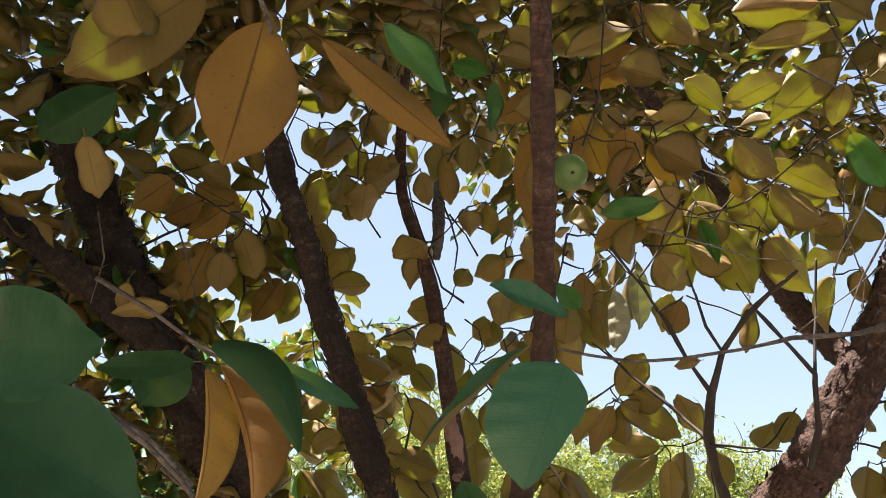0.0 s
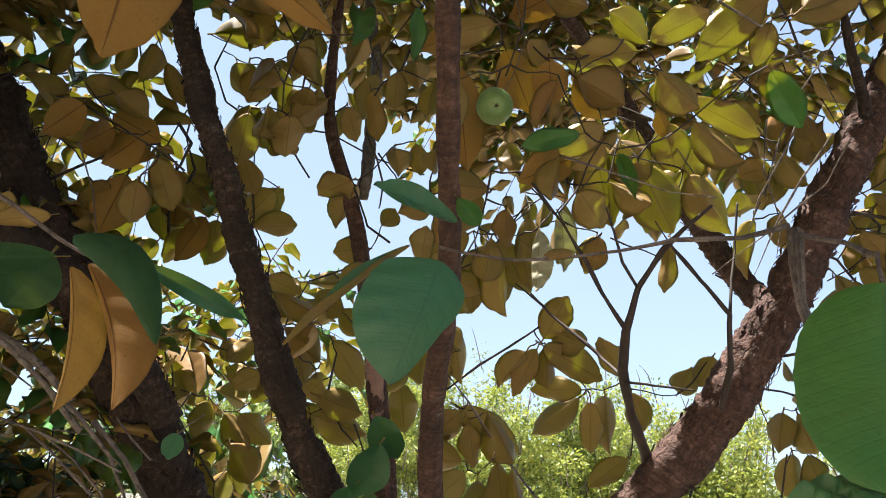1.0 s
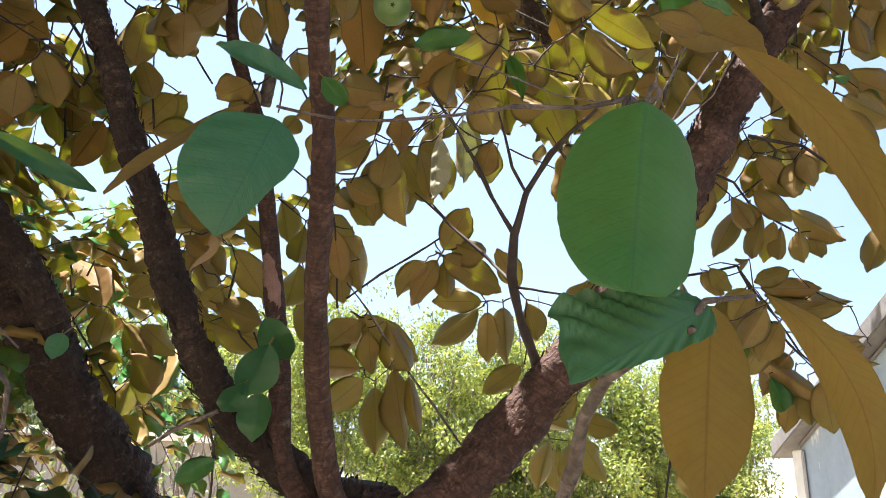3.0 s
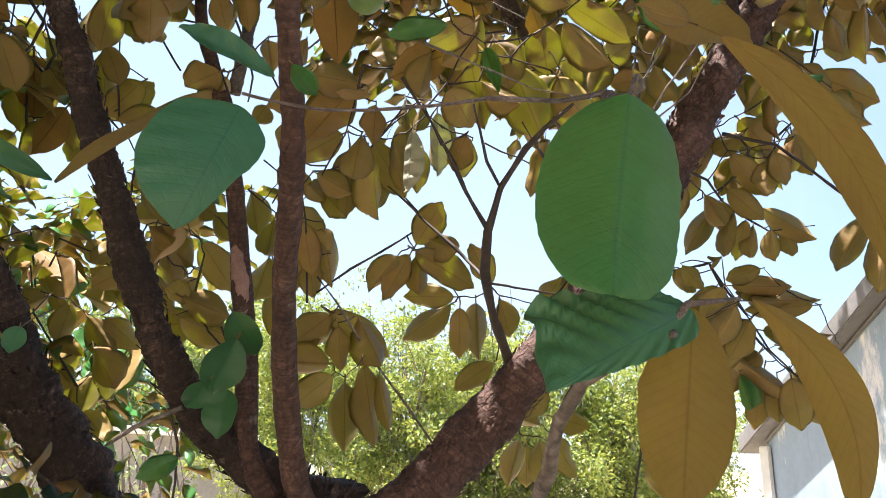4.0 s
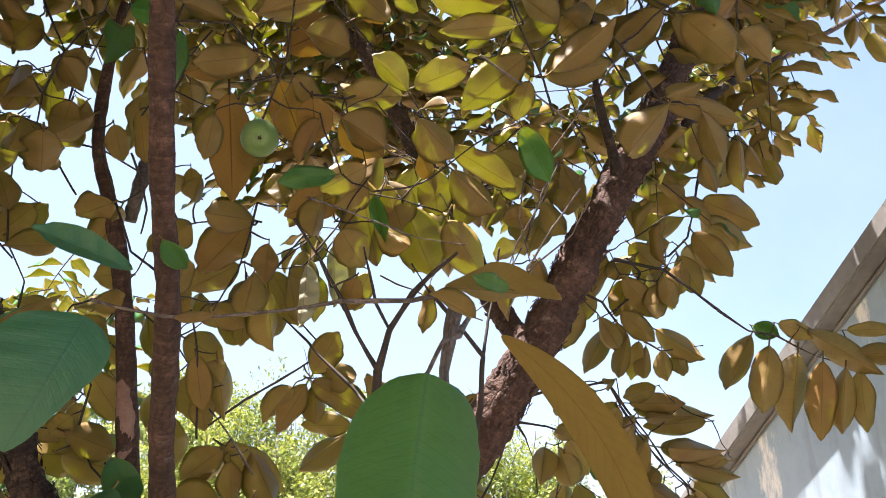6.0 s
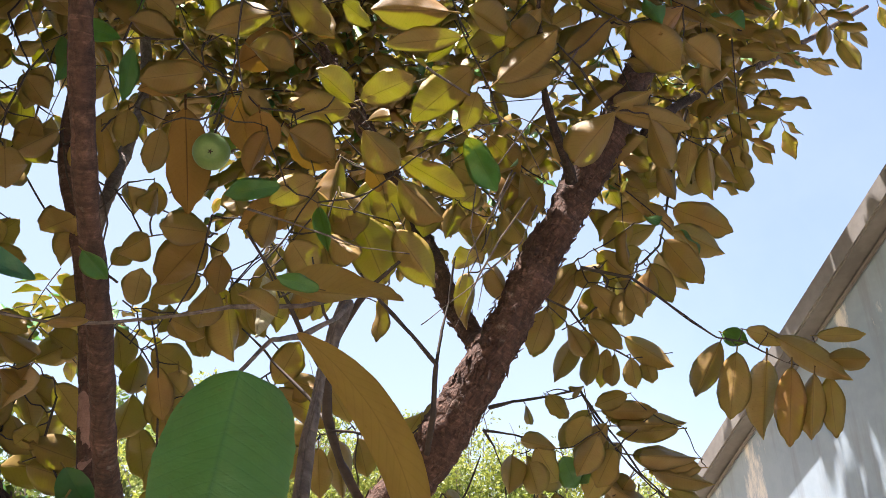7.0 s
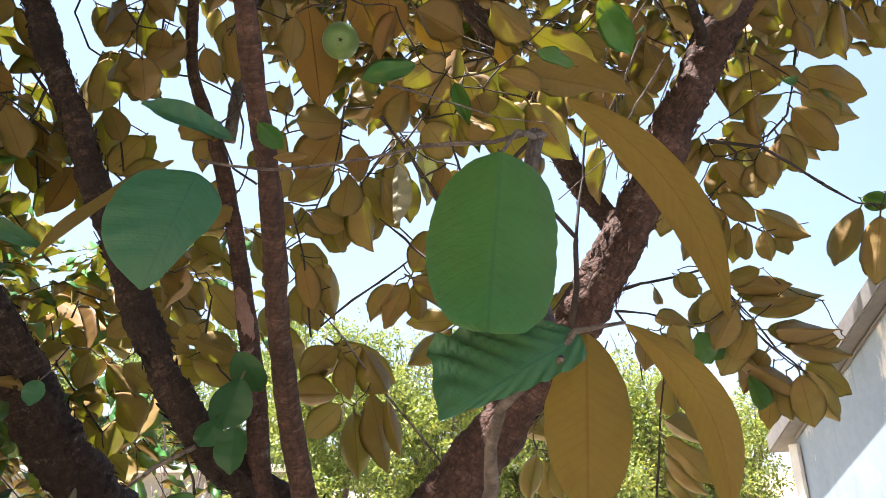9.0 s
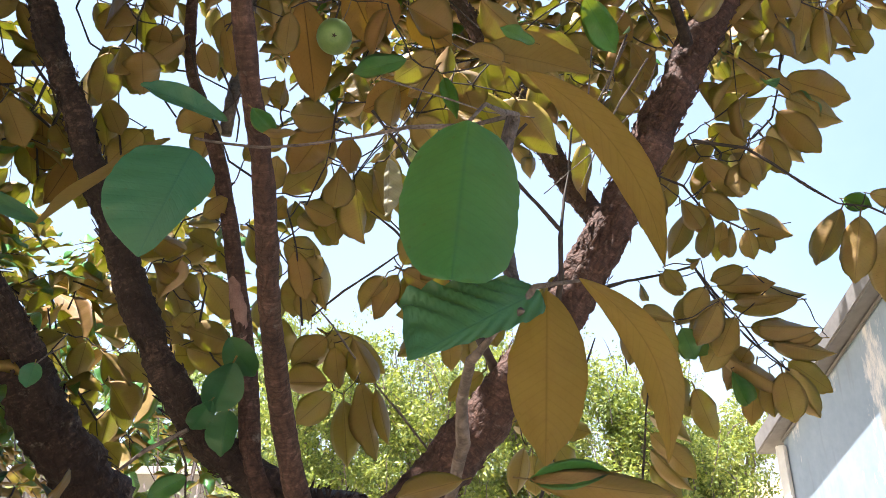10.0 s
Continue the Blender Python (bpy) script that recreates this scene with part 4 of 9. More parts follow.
leaf(tw, (-0.005, 1.672, 2.142), (-0.088, 1.725, 2.153), 0.069, (0.55, 0.8, 0.25))
leaf(tw, (-0.1, 1.56, 2.456), (-0.172, 1.538, 2.383), 0.066, (-0.53, 0.8, 0.29))
leaf(tw, (-0.046, 1.51, 2.406), (-0.032, 1.571, 2.355), 0.051, (-0.37, 0.64, 0.67))
leaf(tw, (0.056, 1.567, 2.34), (0.061, 1.64, 2.31), 0.059, (0.21, 0.36, 0.91))
leaf(tw, (0.099, 1.609, 2.374), (0.112, 1.63, 2.304), 0.045, (-0.01, 0.96, 0.28))
leaf(tw, (0.027, 1.653, 2.19), (0.057, 1.637, 2.225), 0.050, (0.13, 0.94, 0.32))
leaf(tw, (-0.062, 1.668, 2.06), (0.003, 1.616, 2.082), 0.048, (0.45, 0.76, 0.47))
fine_twigs(tw, [((-0.04, 1.597, 2.276), (-0.023, 1.593, 2.273)), ((0.022, 1.639, 2.164), (0.024, 1.655, 2.187)), ((0.022, 1.639, 2.164), (0.003, 1.667, 2.141)), ((-0.023, 1.593, 2.273), (-0.028, 1.553, 2.255)), ((-0.08, 1.544, 2.415), (-0.047, 1.504, 2.411)), ((-0.08, 1.544, 2.415), (-0.093, 1.562, 2.462)), ((0.003, 1.667, 2.141), (-0.068, 1.673, 2.059)), ((-0.023, 1.593, 2.273), (0.055, 1.56, 2.343)), ((0.055, 1.56, 2.343), (0.098, 1.608, 2.38))])
tw = twig(tree, [(-0.5275, 1.8097, 2.3984, 0.0041), (-0.4841, 1.8244, 2.359, 0.0033), (-0.4634, 1.809, 2.3993, 0.0033), (-0.4863, 1.7789, 2.4789, 0.0029), (-0.4662, 1.7534, 2.5458, 0.0025)], TWIG)
leaf(tw, (-0.528, 1.854, 2.421), (-0.55, 1.965, 2.305), 0.094, (-0.18, 0.69, 0.7), DRY)
leaf(tw, (-0.477, 1.82, 2.37), (-0.431, 1.825, 2.295), 0.069, (-0.4, 0.9, -0.19))
leaf(tw, (-0.426, 1.831, 2.278), (-0.514, 1.905, 2.188), 0.076, (0.22, 0.85, 0.48), DRY)
leaf(tw, (-0.4, 1.841, 2.275), (-0.428, 1.908, 2.206), 0.065, (0.08, 0.73, 0.68))
leaf(tw, (-0.492, 1.811, 2.448), (-0.447, 1.862, 2.378), 0.058, (-0.08, 0.84, 0.54))
fine_twigs(tw, [((-0.481, 1.786, 2.459), (-0.496, 1.807, 2.454)), ((-0.528, 1.81, 2.398), (-0.526, 1.844, 2.431)), ((-0.484, 1.824, 2.359), (-0.418, 1.824, 2.286)), ((-0.418, 1.824, 2.286), (-0.398, 1.835, 2.281))])
tw = twig(tree, [(-0.7609, 1.6465, 2.2684, 0.0037), (-0.6471, 1.6271, 2.3177, 0.0029), (-0.5586, 1.6125, 2.3548, 0.0026), (-0.4758, 1.6093, 2.362, 0.0022)], TWIG)
leaf(tw, (-0.579, 1.575, 2.416), (-0.479, 1.617, 2.371), 0.078, (-0.3, 0.93, 0.2), DRY)
leaf(tw, (-0.66, 1.613, 2.35), (-0.491, 1.646, 2.351), 0.058, (-0.16, 0.79, 0.6), DRY)
leaf(tw, (-0.641, 1.542, 2.485), (-0.553, 1.605, 2.465), 0.069, (-0.36, 0.7, 0.62))
leaf(tw, (-0.554, 1.642, 2.299), (-0.593, 1.637, 2.15), 0.090, (-0.45, 0.89, 0.08), DRY)
leaf(tw, (-0.584, 1.617, 2.272), (-0.656, 1.664, 2.208), 0.061, (-0.18, 0.69, 0.7))
leaf(tw, (-0.704, 1.592, 2.501), (-0.791, 1.626, 2.461), 0.066, (0.08, 0.83, 0.54))
leaf(tw, (-0.704, 1.587, 2.381), (-0.598, 1.605, 2.379), 0.063, (-0.12, 0.75, 0.65))
fine_twigs(tw, [((-0.647, 1.627, 2.318), (-0.675, 1.61, 2.35)), ((-0.581, 1.616, 2.346), (-0.551, 1.643, 2.312)), ((-0.551, 1.643, 2.312), (-0.578, 1.613, 2.278)), ((-0.675, 1.61, 2.35), (-0.714, 1.586, 2.381)), ((-0.559, 1.613, 2.355), (-0.589, 1.571, 2.421)), ((-0.589, 1.571, 2.421), (-0.649, 1.536, 2.487)), ((-0.649, 1.536, 2.487), (-0.696, 1.588, 2.505))])
tw = twig(tree, [(-0.272, 2.0594, 1.878, 0.0029), (-0.3317, 2.0341, 1.9454, 0.0025), (-0.391, 2.0192, 1.9856, 0.0021), (-0.4646, 2.0097, 2.0119, 0.0017)], TWIG)
leaf(tw, (-0.355, 2.062, 1.966), (-0.402, 2.021, 2.016), 0.061, (-0.59, 0.8, 0.09))
leaf(tw, (-0.415, 1.939, 2.3), (-0.47, 2.002, 2.211), 0.074, (0.27, 0.86, 0.43))
leaf(tw, (-0.254, 2.073, 1.97), (-0.164, 2.083, 1.951), 0.073, (-0.06, 0.98, 0.21))
leaf(tw, (-0.287, 2.016, 1.899), (-0.394, 2.046, 1.947), 0.067, (0.08, 0.91, -0.41))
leaf(tw, (-0.216, 2.005, 2.015), (-0.189, 2.072, 1.911), 0.064, (-0.05, 0.84, 0.53))
leaf(tw, (-0.324, 2.031, 2.02), (-0.384, 2.008, 1.954), 0.060, (-0.22, 0.97, -0.14))
leaf(tw, (-0.115, 1.807, 1.837), (-0.014, 1.841, 1.8), 0.082, (-0.28, 0.95, 0.13))
fine_twigs(tw, [((-0.347, 2.03, 1.955), (-0.351, 2.065, 1.961)), ((-0.287, 2.053, 1.895), (-0.277, 2.013, 1.895)), ((-0.361, 2.027, 1.966), (-0.319, 2.033, 2.025)), ((-0.302, 2.047, 1.912), (-0.262, 2.072, 1.972)), ((-0.262, 2.072, 1.972), (-0.218, 1.999, 2.024)), ((-0.277, 2.013, 1.895), (-0.124, 1.804, 1.84)), ((-0.319, 2.033, 2.025), (-0.41, 1.934, 2.308))])
tw = twig(tree, [(0.1885, 1.7459, 1.8648, 0.0022), (0.2255, 1.7568, 1.8204, 0.0023), (0.2683, 1.773, 1.7575, 0.0026), (0.3174, 1.7888, 1.6943, 0.0026), (0.3852, 1.809, 1.6119, 0.0026), (0.4589, 1.8327, 1.5171, 0.0023)], BARK_GREY)
leaf(tw, (0.205, 1.775, 1.809), (0.342, 1.826, 1.721), 0.075, (-0.1, 0.92, 0.38))
leaf(tw, (0.269, 1.784, 1.796), (0.32, 1.754, 1.687), 0.079, (-0.14, 0.94, -0.32))
leaf(tw, (0.209, 1.759, 1.798), (0.127, 1.804, 1.74), 0.072, (0.03, 0.81, 0.58))
leaf(tw, (0.22, 1.784, 1.797), (0.165, 1.827, 1.729), 0.064, (-0.22, 0.74, 0.64))
leaf(tw, (0.228, 1.768, 1.776), (0.237, 1.763, 1.679), 0.057, (-0.44, 0.89, -0.08))
leaf(tw, (0.213, 1.759, 1.695), (0.116, 1.745, 1.697), 0.076, (-0.12, 0.9, 0.43))
leaf(tw, (0.219, 1.772, 1.671), (0.145, 1.743, 1.604), 0.068, (-0.31, 0.95, -0.07))
leaf(tw, (0.248, 1.794, 1.658), (0.252, 1.853, 1.515), 0.076, (0.05, 0.92, 0.38))
leaf(tw, (0.285, 1.765, 1.693), (0.318, 1.865, 1.525), 0.077, (-0.53, 0.77, 0.35))
leaf(tw, (0.32, 1.783, 1.681), (0.346, 1.793, 1.555), 0.039, (-0.07, 1, 0.07))
leaf(tw, (0.161, 1.697, 1.899), (0.171, 1.757, 1.835), 0.056, (-0.27, 0.72, 0.64))
leaf(tw, (0.2, 1.679, 1.919), (0.162, 1.683, 1.96), 0.060, (0.42, 0.86, 0.3))
fine_twigs(tw, [((0.225, 1.757, 1.82), (0.216, 1.755, 1.804)), ((0.247, 1.765, 1.789), (0.227, 1.768, 1.785)), ((0.236, 1.761, 1.805), (0.225, 1.78, 1.804)), ((0.216, 1.755, 1.804), (0.193, 1.771, 1.817)), ((0.247, 1.765, 1.789), (0.264, 1.787, 1.805)), ((0.293, 1.781, 1.726), (0.282, 1.756, 1.708)), ((0.282, 1.756, 1.708), (0.248, 1.789, 1.67)), ((0.248, 1.789, 1.67), (0.226, 1.775, 1.677)), ((0.226, 1.775, 1.677), (0.221, 1.761, 1.695)), ((0.189, 1.746, 1.865), (0.16, 1.691, 1.905))])
fine_twigs(tw, [((0.16, 1.691, 1.905), (0.203, 1.679, 1.915))])
tw = twig(tree, [(0.1626, 1.6821, 1.8076, 0.0021), (0.1587, 1.6566, 1.8888, 0.0021), (0.1491, 1.6279, 1.9819, 0.0021), (0.1328, 1.6069, 2.0522, 0.0017)], TWIG)
leaf(tw, (0.148, 1.638, 1.966), (0.171, 1.651, 1.856), 0.055, (0.02, 0.99, 0.13))
leaf(tw, (0.188, 1.676, 1.97), (0.207, 1.749, 1.858), 0.058, (-0.19, 0.84, 0.51))
leaf(tw, (0.218, 1.6, 2.153), (0.116, 1.642, 2.106), 0.073, (0.05, 0.81, 0.59))
leaf(tw, (0.172, 1.567, 2.049), (0.242, 1.583, 2.015), 0.058, (-0.02, 0.92, 0.39))
leaf(tw, (0.241, 1.631, 2.099), (0.23, 1.718, 2.009), 0.056, (0.1, 0.72, 0.69))
leaf(tw, (0.28, 1.568, 2.086), (0.294, 1.645, 1.984), 0.079, (-0.51, 0.72, 0.48))
leaf(tw, (0.285, 1.644, 2.158), (0.359, 1.681, 2.047), 0.067, (0.13, 0.91, 0.39))
leaf(tw, (0.362, 1.635, 2.166), (0.385, 1.683, 2.061), 0.059, (0.39, 0.8, 0.45))
leaf(tw, (0.433, 1.618, 2.199), (0.436, 1.637, 2.111), 0.044, (-0.18, 0.96, 0.2))
fine_twigs(tw, [((0.146, 1.637, 1.976), (0.186, 1.67, 1.98)), ((0.137, 1.612, 2.035), (0.166, 1.565, 2.052)), ((0.166, 1.565, 2.052), (0.242, 1.623, 2.107)), ((0.242, 1.623, 2.107), (0.228, 1.596, 2.158)), ((0.228, 1.596, 2.158), (0.279, 1.641, 2.168)), ((0.242, 1.623, 2.107), (0.278, 1.561, 2.095)), ((0.279, 1.641, 2.168), (0.36, 1.631, 2.175)), ((0.36, 1.631, 2.175), (0.432, 1.616, 2.207))])
tw = twig(tree, [(-0.0751, 1.8, 1.933, 0.0026), (-0.0974, 1.8335, 1.8341, 0.0023), (-0.0599, 1.8507, 1.7696, 0.0023), (-0.0217, 1.8598, 1.7302, 0.0019)], TWIG)
leaf(tw, (-0.119, 1.826, 1.794), (-0.008, 1.887, 1.76), 0.084, (-0.45, 0.89, 0.12))
leaf(tw, (-0.091, 1.838, 1.971), (-0.023, 1.917, 1.876), 0.079, (-0.26, 0.83, 0.5))
leaf(tw, (-0.126, 1.761, 1.991), (-0.196, 1.85, 1.922), 0.065, (0.1, 0.66, 0.75))
leaf(tw, (-0.107, 1.814, 1.87), (-0.142, 1.806, 1.83), 0.065, (0.03, 0.98, -0.21))
leaf(tw, (-0.198, 1.792, 1.989), (-0.14, 1.775, 1.942), 0.051, (0.2, 0.97, -0.12))
leaf(tw, (-0.241, 1.791, 1.883), (-0.311, 1.822, 1.853), 0.057, (0.15, 0.84, 0.52))
fine_twigs(tw, [((-0.086, 1.817, 1.884), (-0.104, 1.815, 1.874)), ((-0.088, 1.838, 1.818), (-0.13, 1.821, 1.797)), ((-0.075, 1.8, 1.933), (-0.097, 1.831, 1.98)), ((-0.097, 1.831, 1.98), (-0.12, 1.753, 1.997)), ((-0.12, 1.753, 1.997), (-0.203, 1.794, 1.993)), ((-0.203, 1.794, 1.993), (-0.235, 1.788, 1.886))])
tw = twig(tree, [(-0.0276, 1.8143, 1.7756, 0.0022), (-0.0036, 1.8322, 1.7129, 0.0022), (-0.0181, 1.8528, 1.6522, 0.0019)], TWIG)
leaf(tw, (0.045, 1.481, 1.745), (0.086, 1.529, 1.673), 0.066, (0.02, -0.84, -0.55), SHADED)
leaf(tw, (0.058, 1.474, 1.696), (0.013, 1.51, 1.605), 0.076, (0.26, -0.85, -0.46), SHADED)
leaf(tw, (0.015, 1.499, 1.629), (-0.032, 1.548, 1.579), 0.048, (0.02, -0.71, -0.71), SHADED)
leaf(tw, (0.042, 1.522, 1.615), (0.03, 1.515, 1.529), 0.067, (-0.27, -0.96, 0.12), SHADED)
tw = twig(tree, [(-0.4114, 2.1254, 1.6653, 0.0029), (-0.4674, 2.1028, 1.7517, 0.0025), (-0.5234, 2.0802, 1.8381, 0.0025), (-0.5349, 2.0456, 1.9502, 0.0021)], TWIG)
leaf(tw, (-0.465, 1.882, 1.784), (-0.512, 1.913, 1.744), 0.059, (0.01, -0.79, -0.62))
leaf(tw, (-0.544, 2.096, 1.842), (-0.623, 2.107, 1.876), 0.068, (0.02, 0.96, -0.27))
leaf(tw, (-0.478, 2.026, 1.871), (-0.595, 2.084, 1.834), 0.065, (0.18, 0.75, 0.63))
leaf(tw, (-0.436, 2.068, 1.862), (-0.459, 2.079, 1.763), 0.067, (-0.52, 0.83, 0.2))
leaf(tw, (-0.393, 2.074, 1.832), (-0.321, 2.09, 1.744), 0.080, (-0.3, 0.95, -0.07))
leaf(tw, (-0.357, 2.093, 1.834), (-0.274, 2.122, 1.761), 0.080, (-0.5, 0.83, -0.23))
leaf(tw, (-0.364, 2.066, 1.757), (-0.307, 2.086, 1.658), 0.091, (0.09, 0.97, 0.25))
leaf(tw, (-0.334, 2.133, 1.75), (-0.354, 2.177, 1.637), 0.075, (-0.66, 0.65, 0.37))
leaf(tw, (-0.419, 2.128, 1.753), (-0.505, 2.142, 1.7), 0.075, (-0.01, 0.97, 0.26))
leaf(tw, (-0.462, 2.141, 1.698), (-0.457, 2.191, 1.6), 0.072, (-0.4, 0.83, 0.4))
leaf(tw, (-0.388, 2.157, 1.696), (-0.415, 2.174, 1.597), 0.073, (-0.38, 0.89, 0.25))
leaf(tw, (-0.411, 2.18, 1.611), (-0.332, 2.152, 1.536), 0.077, (-0.11, 0.89, -0.44))
leaf(tw, (-0.425, 2.183, 1.598), (-0.42, 2.146, 1.512), 0.085, (-0.01, 0.92, -0.4))
leaf(tw, (-0.479, 2.168, 1.614), (-0.463, 2.184, 1.529), 0.067, (-0.54, 0.84, 0.06))
leaf(tw, (-0.342, 2.086, 1.862), (-0.436, 2.14, 1.906), 0.070, (0.55, 0.82, 0.17))
leaf(tw, (-0.243, 2.022, 1.935), (-0.32, 2.061, 1.857), 0.065, (-0.04, 0.88, 0.48))
fine_twigs(tw, [((-0.523, 2.08, 1.838), (-0.537, 2.095, 1.838)), ((-0.439, 2.114, 1.708), (-0.463, 2.137, 1.706)), ((-0.453, 2.108, 1.73), (-0.412, 2.126, 1.757)), ((-0.411, 2.125, 1.665), (-0.386, 2.155, 1.705)), ((-0.411, 2.125, 1.665), (-0.418, 2.182, 1.618)), ((-0.418, 2.182, 1.618), (-0.426, 2.186, 1.605)), ((-0.426, 2.186, 1.605), (-0.48, 2.167, 1.622)), ((-0.412, 2.126, 1.757), (-0.369, 2.064, 1.766)), ((-0.369, 2.064, 1.766), (-0.332, 2.129, 1.76)), ((-0.529, 2.063, 1.894), (-0.467, 2.02, 1.874))])
fine_twigs(tw, [((-0.467, 2.02, 1.874), (-0.434, 2.068, 1.871)), ((-0.434, 2.068, 1.871), (-0.4, 2.072, 1.84)), ((-0.4, 2.072, 1.84), (-0.364, 2.09, 1.84)), ((-0.364, 2.09, 1.84), (-0.334, 2.081, 1.858)), ((-0.334, 2.081, 1.858), (-0.236, 2.019, 1.942)), ((-0.467, 2.02, 1.874), (-0.461, 1.879, 1.787))])
tw = twig(tree, [(-0.7378, 2.6462, 1.9391, 0.0032), (-0.7526, 2.6018, 2.0828, 0.0032), (-0.7684, 2.5688, 2.1908, 0.0027)], TWIG)
leaf(tw, (-0.743, 2.553, 2.176), (-0.571, 2.502, 2.091), 0.061, (0.48, 0.69, 0.55), DRY)
leaf(tw, (-0.761, 2.616, 2.144), (-0.577, 2.559, 2.02), 0.094, (-0.26, 0.67, -0.69), DRY)
leaf(tw, (-0.775, 2.632, 2.1), (-0.906, 2.721, 2.026), 0.056, (0.24, 0.8, 0.54))
leaf(tw, (-0.714, 2.552, 2.07), (-0.65, 2.631, 1.933), 0.068, (0.01, 0.87, 0.5))
leaf(tw, (-0.737, 2.667, 2.038), (-0.803, 2.743, 1.938), 0.062, (-0.5, 0.5, 0.71))
fine_twigs(tw, [((-0.764, 2.577, 2.164), (-0.758, 2.558, 2.184)), ((-0.757, 2.594, 2.11), (-0.764, 2.624, 2.107)), ((-0.76, 2.585, 2.137), (-0.777, 2.621, 2.156)), ((-0.749, 2.613, 2.047), (-0.731, 2.66, 2.047)), ((-0.753, 2.602, 2.083), (-0.72, 2.545, 2.083))])
tw = twig(tree, [(-0.5554, 1.9451, 2.2718, 0.0034), (-0.5597, 1.91, 2.3836, 0.0029), (-0.5789, 1.8803, 2.4821, 0.0025), (-0.5176, 1.8404, 2.5905, 0.0025)], TWIG)
leaf(tw, (-0.596, 1.93, 2.443), (-0.568, 1.946, 2.257), 0.087, (-0.23, 0.97, 0.05))
leaf(tw, (-0.581, 1.971, 2.348), (-0.518, 1.98, 2.4), 0.077, (-0.22, 0.97, 0.1))
leaf(tw, (-0.473, 1.911, 2.287), (-0.58, 2.003, 2.216), 0.074, (-0.22, 0.43, 0.88))
leaf(tw, (-0.59, 1.962, 2.264), (-0.644, 1.973, 2.206), 0.078, (-0.51, 0.62, 0.6))
leaf(tw, (-0.645, 1.918, 2.421), (-0.646, 1.896, 2.284), 0.092, (-0.78, 0.61, -0.09))
leaf(tw, (-0.615, 1.854, 2.533), (-0.674, 1.829, 2.439), 0.093, (-0.82, 0.43, 0.39))
leaf(tw, (-0.541, 1.915, 2.386), (-0.512, 1.957, 2.357), 0.070, (-0.19, 0.65, 0.73))
fine_twigs(tw, [((-0.56, 1.91, 2.384), (-0.544, 1.912, 2.389)), ((-0.555, 1.945, 2.272), (-0.585, 1.961, 2.269)), ((-0.574, 1.888, 2.457), (-0.598, 1.929, 2.46)), ((-0.558, 1.928, 2.328), (-0.587, 1.97, 2.343)), ((-0.598, 1.929, 2.46), (-0.645, 1.92, 2.434)), ((-0.564, 1.87, 2.509), (-0.61, 1.857, 2.542)), ((-0.556, 1.936, 2.3), (-0.464, 1.903, 2.294))])
tw = twig(tree, [(-0.3063, 1.8807, 2.2401, 0.0025), (-0.3616, 1.8674, 2.2972, 0.0025), (-0.3733, 1.838, 2.3928, 0.0025), (-0.327, 1.7914, 2.5263, 0.002)], TWIG)
leaf(tw, (-0.352, 1.793, 2.408), (-0.339, 1.824, 2.277), 0.072, (-0.47, 0.87, 0.16))
leaf(tw, (-0.253, 1.792, 2.337), (-0.337, 1.822, 2.261), 0.089, (0.12, 0.96, 0.25))
leaf(tw, (-0.364, 1.774, 2.548), (-0.381, 1.766, 2.386), 0.070, (-0.25, 0.97, -0.03))
leaf(tw, (-0.315, 1.751, 2.534), (-0.27, 1.793, 2.447), 0.073, (-0.2, 0.92, 0.34))
leaf(tw, (-0.351, 1.781, 2.702), (-0.363, 1.817, 2.617), 0.088, (-0.21, 0.89, 0.41))
leaf(tw, (-0.252, 1.723, 2.644), (-0.25, 1.758, 2.554), 0.062, (-0.49, 0.82, 0.31))
leaf(tw, (-0.437, 1.839, 2.49), (-0.419, 1.87, 2.394), 0.066, (-0.62, 0.78, 0.14))
fine_twigs(tw, [((-0.362, 1.826, 2.426), (-0.354, 1.79, 2.42)), ((-0.339, 1.803, 2.493), (-0.319, 1.748, 2.542)), ((-0.319, 1.748, 2.542), (-0.363, 1.775, 2.563)), ((-0.35, 1.815, 2.46), (-0.439, 1.836, 2.499)), ((-0.319, 1.748, 2.542), (-0.253, 1.719, 2.652)), ((-0.253, 1.719, 2.652), (-0.35, 1.778, 2.71)), ((-0.354, 1.79, 2.42), (-0.245, 1.79, 2.344))])
tw = twig(tree, [(0.9633, 2.0622, 1.9804, 0.0054), (1.0345, 2.0504, 1.9979, 0.0045), (1.1291, 2.0378, 2.0111, 0.0041), (1.2207, 2.0236, 2.0306, 0.0036), (1.2658, 2.0433, 1.9563, 0.0032), (1.3143, 2.0598, 1.8908, 0.0027), (1.3754, 2.0755, 1.8247, 0.0027), (1.4398, 2.088, 1.7674, 0.0023), (1.4861, 2.0933, 1.7381, 0.0018)], TWIG)
leaf(tw, (1.273, 2.011, 1.967), (1.427, 1.979, 1.963), 0.058, (0.2, 0.93, 0.31))
leaf(tw, (1.316, 2.014, 1.928), (1.529, 2.024, 1.94), 0.072, (-0.06, 0.97, 0.25))
leaf(tw, (1.358, 2.025, 1.85), (1.56, 2.04, 1.827), 0.076, (-0.06, 0.99, 0.12))
leaf(tw, (1.418, 2.037, 1.81), (1.598, 2.047, 1.773), 0.069, (-0.02, 0.98, 0.19))
leaf(tw, (1.505, 2.122, 1.767), (1.629, 2.136, 1.678), 0.078, (0.15, 0.92, 0.35))
leaf(tw, (1.49, 2.12, 1.752), (1.549, 2.088, 1.602), 0.071, (0.59, 0.8, 0.06))
